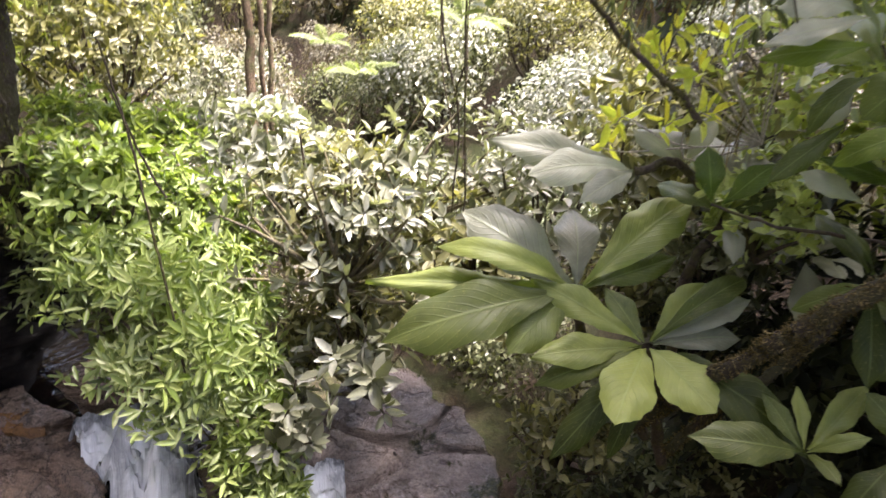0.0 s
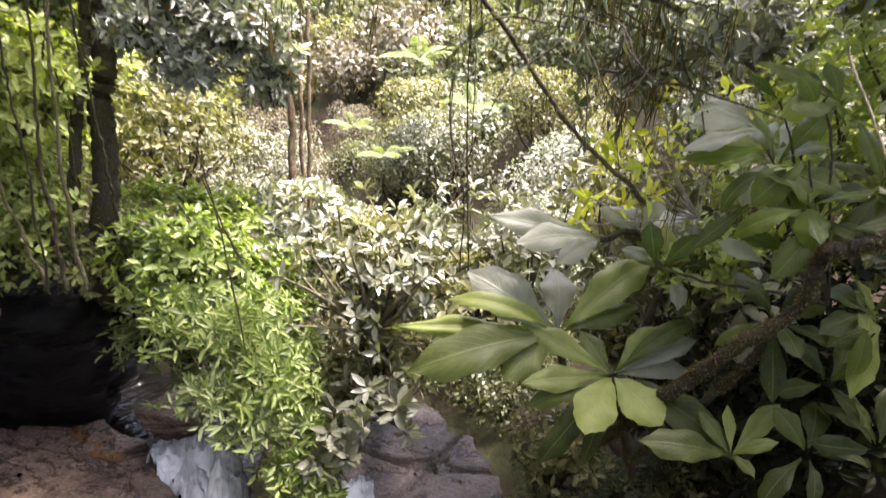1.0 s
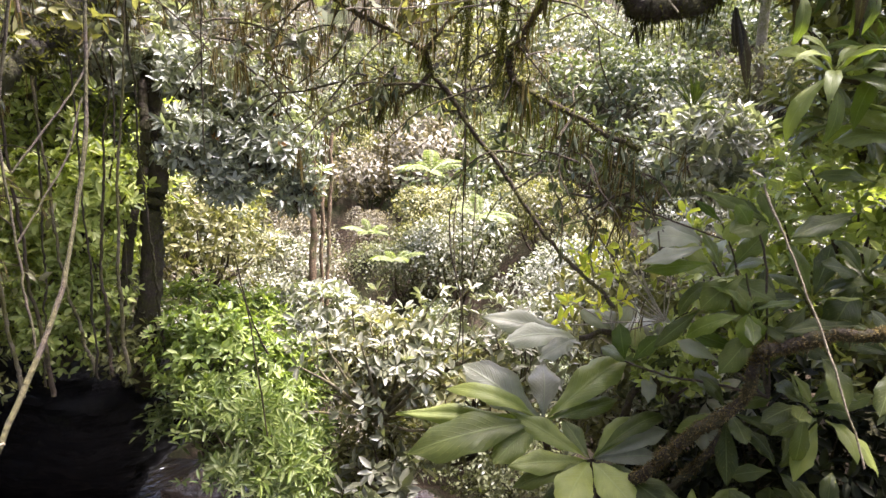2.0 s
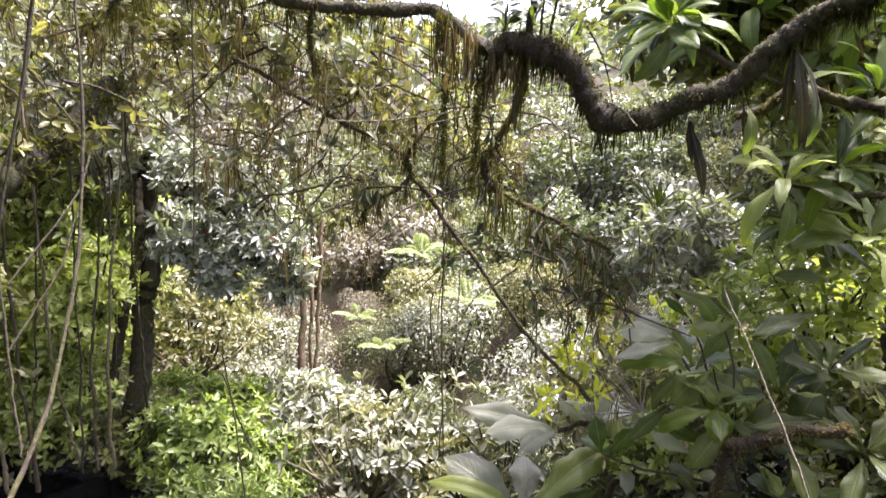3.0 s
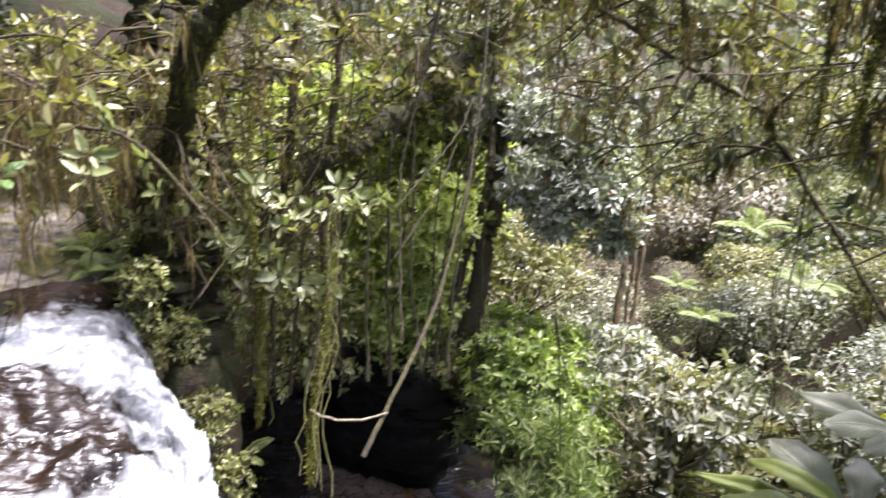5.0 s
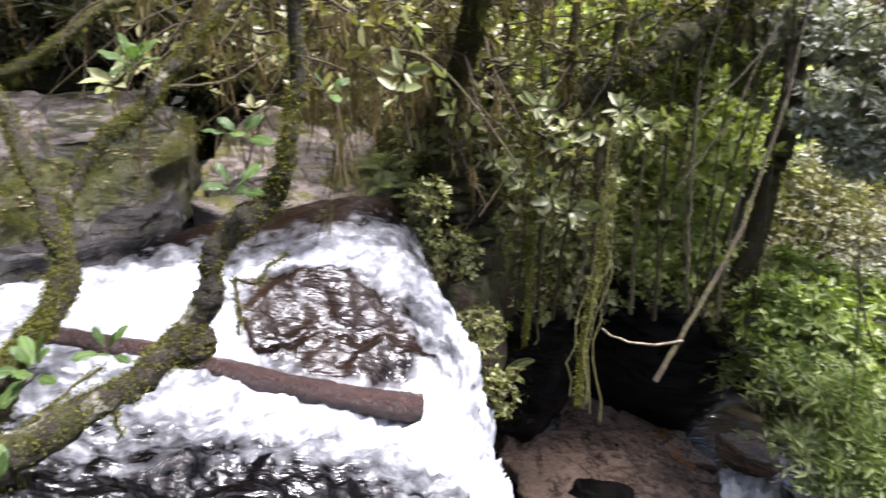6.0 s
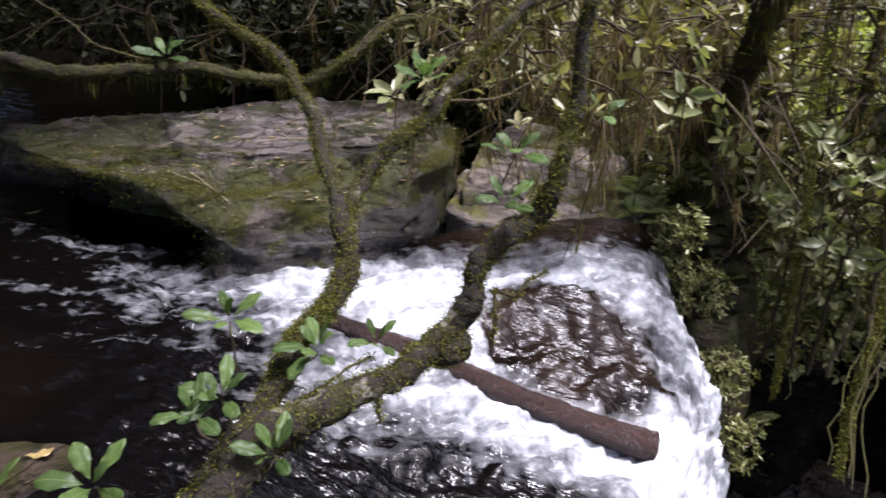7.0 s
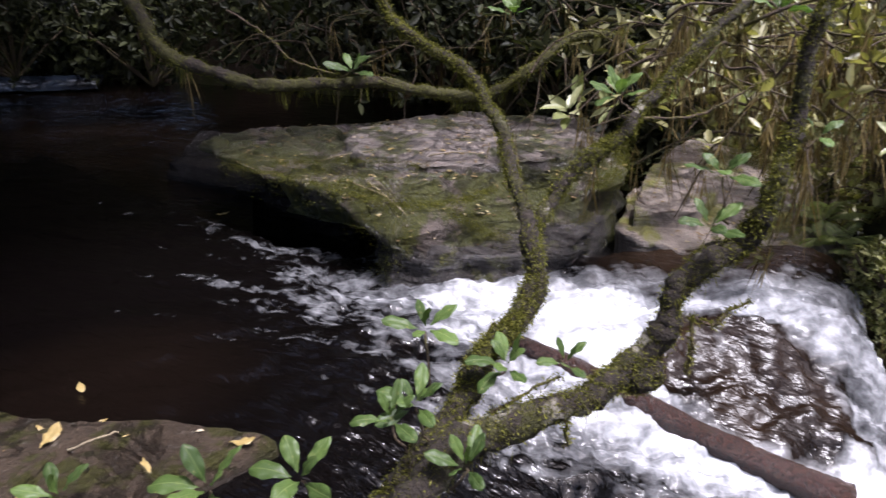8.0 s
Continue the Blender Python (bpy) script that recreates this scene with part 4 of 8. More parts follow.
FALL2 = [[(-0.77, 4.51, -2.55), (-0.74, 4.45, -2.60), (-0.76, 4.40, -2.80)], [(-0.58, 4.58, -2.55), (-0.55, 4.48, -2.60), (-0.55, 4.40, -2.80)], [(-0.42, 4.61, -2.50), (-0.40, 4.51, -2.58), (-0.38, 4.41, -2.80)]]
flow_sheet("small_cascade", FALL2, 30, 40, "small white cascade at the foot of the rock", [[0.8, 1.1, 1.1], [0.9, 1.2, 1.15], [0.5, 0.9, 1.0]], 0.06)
BACK = [[(-4.09, 4.56, -1.9), (-4.01, 4.51, -1.96), (-3.93, 4.45, -2.15), (-3.85, 4.39, -2.4), (-3.78, 4.35, -2.85)], [(-4.0, 4.7, -1.9), (-3.92, 4.64, -1.96), (-3.84, 4.58, -2.15), (-3.76, 4.53, -2.4), (-3.69, 4.48, -2.85)], [(-3.91, 4.83, -1.9), (-3.83, 4.77, -1.96), (-3.75, 4.72, -2.15), (-3.66, 4.66, -2.4), (-3.6, 4.61, -2.85)]]
flow_sheet("small_cascade", BACK, 30, 40, "small white fall at the back of the pool", [[0.3, 0.7, 0.6, 0.3, 0.2], [0.6, 1.1, 1.0, 0.6, 0.5], [0.3, 0.7, 0.6, 0.3, 0.2]], 0.05)
RAPID = [[(-17.0, -9.0, 0.12), (-16.3, -9.0, 0.02), (-15.8, -9.0, -0.05)], [(-16.5, -3.6, 0.12), (-15.9, -3.6, 0.02), (-15.4, -3.6, -0.05)]]
flow_sheet("far_rapid", RAPID, 60, 20, "thin white rapid far upstream", [[0.1, 0.42, 0.1], [0.1, 0.42, 0.1]], 0.05)

# ======== hillside shrubs ========
def hill_shrub(at, radius, leaves, leaf, material, label, seed):
    """A dense rounded shrub: overlapping domes of small leaves on forking stems, open below."""
    g = np.random.default_rng(seed)
    root = thing("hill_shrub", at, label, "shrub", "hillside shrubs")
    domes = 9
    mid = unit(g.normal(0, 1, (domes, 3)) * [1, 1, 0.6] + [0, 0, 0.25]) * g.uniform(0.25, 0.68, (domes, 1))
    size = g.uniform(0.3, 0.52, domes)
    c = g.choice(domes, leaves, p=size ** 2 / (size ** 2).sum())
    d = unit(g.normal(0, 1, (leaves, 3)) + [0, -0.3, 0.75])
    base = (mid[c] + d * (size[c] * (1 - 0.3 * g.uniform(0, 1, leaves) ** 2))[:, None]) * np.asarray(radius)
    way = d * 0.5 + g.normal(0, 0.75, (leaves, 3)) + [0, 0, -0.1]
    normal = d + g.normal(0, 0.35, (leaves, 3)) + [0, 0, 0.5]
    v, q = leaf_arrays(base, way, normal, leaf * g.uniform(0.6, 1.3, leaves), 0.48, 0.3, 0.15, True)
    put("foliage", raw_mesh("foliage", v, q), material, root, kind="stuff")
    sv, sq = stems_to(np.array([0, 0, -radius[2]]), mid * np.asarray(radius), 0.028, g)
    put("stem", raw_mesh("stem", sv, sq), TWIG, root)
    return root


def scatter_hill():
    g = np.random.default_rng(31)
    spots = []
    for _ in range(6000):
        x, y = g.uniform(-14, 13), g.uniform(7.0, 27)
        if abs(x + 0.3) < 3 + y * 0.55 and all((x - a) ** 2 + (y - b) ** 2 > (0.62 + 0.035 * y) ** 2 for a, b in spots):
            spots.append((x, y))
    looks = [(HILL, "light olive-green shrub on the slope"), (OLIVE, "olive-green shrub on the slope"), (SILVER, "pale silvery shrub on the slope"),
             (GREY_LEAF, "grey-green shrub on the slope"), (BROWN_HILL, "brownish shrub on the slope"), (DEEP_HILL, "deep green shrub on the slope")]
    fine, coarse = {}, {}
    for i, (x, y) in enumerate(sorted(spots, key=lambda p: p[1])[:160]):
        odds = [0.27, 0.14, 0.12, 0.16, 0.18, 0.13] if x < -0.5 else [0.33, 0.16, 0.1, 0.12, 0.04, 0.25]
        k, near = int(g.choice(6, p=odds)), y < 13
        s = g.uniform(0.6, 1.15) * (0.8 + y * 0.024)
        at = (x, y, float(ground_height(np.array(x), np.array(y))) + 0.55 * s)
        m = Matrix.Translation(at) @ pose(0, 0, 0, g.uniform(-10, 10), g.uniform(-10, 10), g.uniform(-50, 50)) @ Matrix.Scale(s, 4)
        kept = fine if near else coarse
        if k not in kept:
            kept[k] = hill_shrub(at, (1.15, 1.1, 1.0), 4300 if near else 1400, 0.060 if near else 0.115, *looks[k], 40 + k + 10 * near)
        else:
            copy_thing(kept[k], m)


scatter_hill()


def make_tree(name, at, height, crown, tips, leaf, material, label, seed, radius=0.12, group="", category="tree", bark=None):
    """A forest tree: leaning trunk, limbs that fork, and a lumpy crown of leaf whorls."""
    g = np.random.default_rng(seed)
    root = thing(name, at, label, category, group)
    top = np.array([g.normal(0, 0.3), g.normal(0, 0.3), height])
    p, ax = blob_tips(tips, crown, g, 0.6, 7)
    p = p + top
    n = 16
    line = spline([(0, 0, -0.5), (g.normal(0, 0.15), g.normal(0, 0.15), height * 0.45), tuple(top)], n)
    v, q = tube_arrays(line, np.linspace(radius, radius * 0.5, n), 9, 0.04, g)
    put("trunk", raw_mesh("trunk", v, q), bark or BARK, root, "", True)
    for k in range(8):
        sv, sq = stems_to(top - [0, 0, crown[2] * (0.9 - 0.06 * k)], p[k * tips // 8:k * tips // 8 + 1], radius * 0.45, g)
        put("limb", raw_mesh("limb", sv, sq), bark or BARK, root, "", True)
    fv, fq = whorls(p, ax, 7, leaf, 0.5, 1.1, g, simple=True)
    put("crown", raw_mesh("crown", fv, fq), material, root, kind="stuff")
    return root


def far_woods():
    """Leaf clumps over the far hills, too distant to tell apart."""
    g = np.random.default_rng(55)
    n = 9000
    x, y = g.uniform(-75, 75, n), g.uniform(24, 110, n)
    keep = np.abs(x) < y * 0.95
    x, y = x[keep], y[keep]
    z = ground_height(x, y) + g.uniform(0, 1, len(x)) ** 2 * 2.2
    v, q = whorls(np.stack([x, y, z], -1), g.normal(0, 0.4, (len(x), 3)) + [0, -0.3, 0.8], 6, 0.75, 0.55, 1.1, g, simple=True)
    tagged(put("far_woods", raw_mesh("far_woods", v, q), HILL), "pale green woods on the far hill", "woods", kind="stuff")


far_woods()
# trees on the slope, and the closed forest upstream and behind
g9 = np.random.default_rng(77)
slope = make_tree("slope_tree", (-5.0, 12.5, -1.8), 4.6, (1.6, 1.6, 1.5), 520, 0.13, HILL, "light green tree on the slope", 301, 0.09, "trees on the slope", bark=BARK_GREY)
for x, y in ((-8, 11), (-9.5, 15), (-6, 16), (-5, 19), (5.6, 13), (6.5, 10.5), (8.5, 15), (-12, 12), (11, 18)):
    copy_thing(slope, Matrix.Translation((x, y, float(ground_height(np.array(x), np.array(y))))) @ pose(0, 0, 0, 0, 0, g9.uniform(0, 360)) @ Matrix.Scale(g9.uniform(0.85, 1.3), 4))
# Most crowns stand out of view, added to darken the stream and bank.
wood = make_tree("forest_tree", (-8.6, 5.2, 0.6), 5.2, (2.6, 2.6, 1.5), 620, 0.32, FOREST_SHADE, "forest tree with shade-dark leaves and an added unseen crown", 302, 0.17, "forest trees")
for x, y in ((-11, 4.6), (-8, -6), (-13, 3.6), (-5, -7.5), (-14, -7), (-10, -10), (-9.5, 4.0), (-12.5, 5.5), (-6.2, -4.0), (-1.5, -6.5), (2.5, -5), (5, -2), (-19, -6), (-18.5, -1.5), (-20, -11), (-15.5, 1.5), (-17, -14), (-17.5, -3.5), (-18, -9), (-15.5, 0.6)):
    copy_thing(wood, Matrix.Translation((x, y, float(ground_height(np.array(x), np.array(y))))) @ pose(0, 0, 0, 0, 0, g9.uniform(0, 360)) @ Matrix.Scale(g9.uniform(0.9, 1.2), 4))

# Unseen tree, added only to shade the leaves on the right.
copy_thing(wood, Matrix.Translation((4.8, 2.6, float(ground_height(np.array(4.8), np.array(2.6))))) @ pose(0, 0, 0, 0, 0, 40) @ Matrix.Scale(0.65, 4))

# taller trees out of view, added to roof and shade the stream and slab
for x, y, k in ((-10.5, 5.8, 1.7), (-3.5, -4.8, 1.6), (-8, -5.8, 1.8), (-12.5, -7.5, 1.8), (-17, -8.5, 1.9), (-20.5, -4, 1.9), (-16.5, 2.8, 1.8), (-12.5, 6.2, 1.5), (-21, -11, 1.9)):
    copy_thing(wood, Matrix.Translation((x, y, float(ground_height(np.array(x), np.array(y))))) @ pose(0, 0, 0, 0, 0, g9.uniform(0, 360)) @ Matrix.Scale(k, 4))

# ======== shrubs of the ravine ========
def layered_bush(name, foot, sprays, leaf, label, seed):
    """A bush of arching branches that carry flat, layered sprays of leaves. sprays: place, radius, fresh or shaded."""
    g = np.random.default_rng(seed)
    root = thing(name, foot, label, "shrub")
    base = np.asarray(foot)
    for tone, mat, what in ((1, GREEN_BUSH, "fresh yellow-green leaves"), (0, MID_BUSH, "darker green leaves")):
        tips, axes = [], []
        for at, r, kind in sprays:
            if kind != tone:
                continue
            c = np.asarray(at) - base
            out = unit(c * [1, 1, 0.3])
            k = int(350 * r)
            layer = np.round(g.normal(0, 1.3, k)) * 0.42
            p = g.normal(0, 0.5, (k, 3)) * [1, 1, 0.12] + layer[:, None] * np.array([0, 0, 0.45])
            p[:, 2] -= 0.3 * (p[:, :2] ** 2).sum(1)
            tips.append(c + p * r)
            axes.append(out * 0.5 + [0.05, -0.25, 0.75] + g.normal(0, 0.3, (k, 3)))
        v, q = whorls(np.concatenate(tips), np.concatenate(axes), 5, leaf, 0.27, 1.25, g, 0.2, 0.25)
        put("foliage", raw_mesh("foliage", v, q), mat, root, what, kind="stuff")
    for at, r, kind in sprays:
        c = np.asarray(at) - base
        line = spline([np.zeros(3), c * [0.35, 0.35, 0.6] + [0, 0, 0.15], c], 10)
        v, q = tube_arrays(line, np.linspace(0.012, 0.004, 10), 5)
        put("stem", raw_mesh("stem", v, q), TWIG, root)


layered_bush("leafy_bush", (-1.87, 5.07, -2.06), [
    ((-2.24, 5.84, -0.84), 0.26, 1), ((-1.83, 5.69, -0.85), 0.26, 1), ((-1.55, 5.76, -0.90), 0.24, 1), ((-2.36, 5.65, -1.18), 0.22, 0), ((-1.91, 5.39, -1.07), 0.28, 1), ((-1.55, 5.38, -1.05), 0.28, 1), ((-1.24, 5.44, -1.20), 0.24, 1),
    ((-2.08, 5.28, -1.39), 0.24, 0), ((-1.62, 5.09, -1.26), 0.28, 0), ((-1.29, 5.15, -1.31), 0.28, 1), ((-1.09, 5.26, -1.40), 0.2, 1), ((-2.24, 5.22, -1.71), 0.16, 0), ((-1.74, 4.98, -1.57), 0.22, 0), ((-1.38, 4.91, -1.54), 0.26, 0), ((-1.09, 4.97, -1.61), 0.24, 1),
    ((-1.66, 4.83, -1.81), 0.14, 0), ((-1.30, 4.77, -1.78), 0.22, 0), ((-1.01, 4.82, -1.85), 0.22, 1), ((-1.07, 4.62, -2.01), 0.2, 0), ((-0.87, 4.70, -2.04), 0.18, 1), ((-0.96, 4.49, -2.22), 0.2, 1), ((-0.82, 4.52, -2.25), 0.16, 0), ((-0.88, 4.33, -2.39), 0.2, 0), ((-0.72, 4.34, -2.45), 0.14, 1), ((-1.92, 5.82, -1.23), 0.3, 0), ((-1.51, 5.63, -1.51), 0.3, 0), ((-1.28, 5.25, -1.94), 0.26, 0), ((-1.4, 4.28, -1.51), 0.18, 0), ((-1.11, 4.07, -1.55), 0.16, 0), ((-1.27, 4.59, -1.23), 0.24, 1), ((-1.73, 4.82, -1.26), 0.24, 1), ((-1.02, 4.25, -1.29), 0.2, 1)],
    0.092, "bright green leafy bush hanging over the stream", 61)
make_shrub("pale_shrub", (-0.32, 4.73, -1.85), (0.4, 0.36, 0.2), 26, 0.13, 0.42, SILVER, "pale shrub with drooping whitish leaves", 73, 7, shell=0.8)
make_shrub("pale_shrub", (-0.78, 4.62, -2.12), (0.3, 0.3, 0.2), 26, 0.13, 0.42, SILVER, "pale shrub with drooping whitish leaves", 74, 7, shell=0.8)
make_shrub("pale_shrub", (-0.48, 5.12, -1.14), (0.75, 0.6, 0.42), 105, 0.095, 0.40, SILVER, "pale shrub with whitish glossy leaves", 63, 7, stems=36, shell=0.95, stem_mat=BARK_GREY)
make_shrub("pale_shrub", (-0.15, 5.67, -1.05), (0.8, 0.6, 0.42), 95, 0.095, 0.40, SILVER, "pale shrub with whitish glossy leaves", 64, 7, stems=30, shell=0.95, stem_mat=BARK_GREY)
make_shrub("grey_shrub", (-1.06, 6.02, -1.27), (0.6, 0.6, 0.5), 300, 0.1, 0.4, GREY_LEAF, "grey-green shrub with small leaves", 65, 7)
for i, (at, r, tips) in enumerate([((-2.14, 5.98, 0.49), (0.4, 0.4, 0.28), 91), ((-1.82, 6.28, 0.82), (0.45, 0.4, 0.3), 98), ((-1.57, 6.08, 0.46), (0.45, 0.4, 0.25), 98), ((-1.87, 5.90, 0.18), (0.35, 0.35, 0.18), 80), ((-2.30, 6.23, 1.00), (0.4, 0.4, 0.25), 77), ((-1.33, 6.09, 0.11), (0.25, 0.25, 0.25), 50)]):
    make_shrub("dark_shrub", at, r, tips * 2, 0.09, 0.36, DARK_LEAF, "dark glossy tree crown with rust young leaves", 660 + i, 8, rust=7, category="tree", group="dark shrubs", shell=0.85)
make_shrub("dark_shrub", (-2.96, 6.29, 1.25), (0.6, 0.6, 0.5), 130, 0.14, 0.34, GREY_LEAF, "dark glossy crown of a tree over the bank", 67, 8, category="tree")
make_shrub("dark_shrub", (-3.27, 6.17, 1.57), (0.6, 0.5, 0.4), 130, 0.13, 0.36, GREY_LEAF, "grey glossy crown of a small tree", 59, 8, category="tree")
make_shrub("grey_bush", (2.48, 6.91, 0.42), (0.6, 0.6, 0.5), 240, 0.14, 0.34, GREY_LEAF, "grey-green glossy bush on the slope", 68, 8)
yellow = thing("yellow_shrub", (1.55, 4.72, -0.42), "yellow-green twiggy shrub with sparse bright leaves", "shrub")
g = np.random.default_rng(69)
for at, n in [((1.0, 4.86, -0.06), 6), ((1.14, 4.75, -0.08), 5), ((1.17, 4.63, -0.25), 5), ((0.92, 4.95, -0.01), 4), ((1.24, 4.91, 0.28), 5), ((1.46, 4.75, 0.22), 4), ((1.3, 4.84, 0.07), 3), ((0.89, 4.89, -0.41), 5), ((1.36, 4.92, 0.34), 4), ((1.09, 4.78, -0.38), 4), ((1.6, 4.82, 0.37), 3), ((0.83, 4.9, -0.55), 3), ((1.11, 4.95, 0.05), 3)]:
    c = np.asarray(at) - np.asarray(yellow.location)
    v, q = tube_arrays(spline([(0, 0, 0), c * [0.6, 0.5, 0.25] + g.normal(0, 0.06, 3), c * [0.85, 0.8, 0.7] + g.normal(0, 0.06, 3), c], 12), np.linspace(0.006, 0.0035, 12), 5)
    put("stem", raw_mesh("stem", v, q), BARK_PALE, yellow)
    v, q = whorls(np.stack([c, c * 0.97]), g.normal(0, 0.5, (2, 3)) + [0, 0, 0.3], n, 0.115, 0.40, 1.3, g, 0.25, 0.3)
    put("leaves", raw_mesh("leaves", v, q), YELLOW, yellow, kind="stuff")
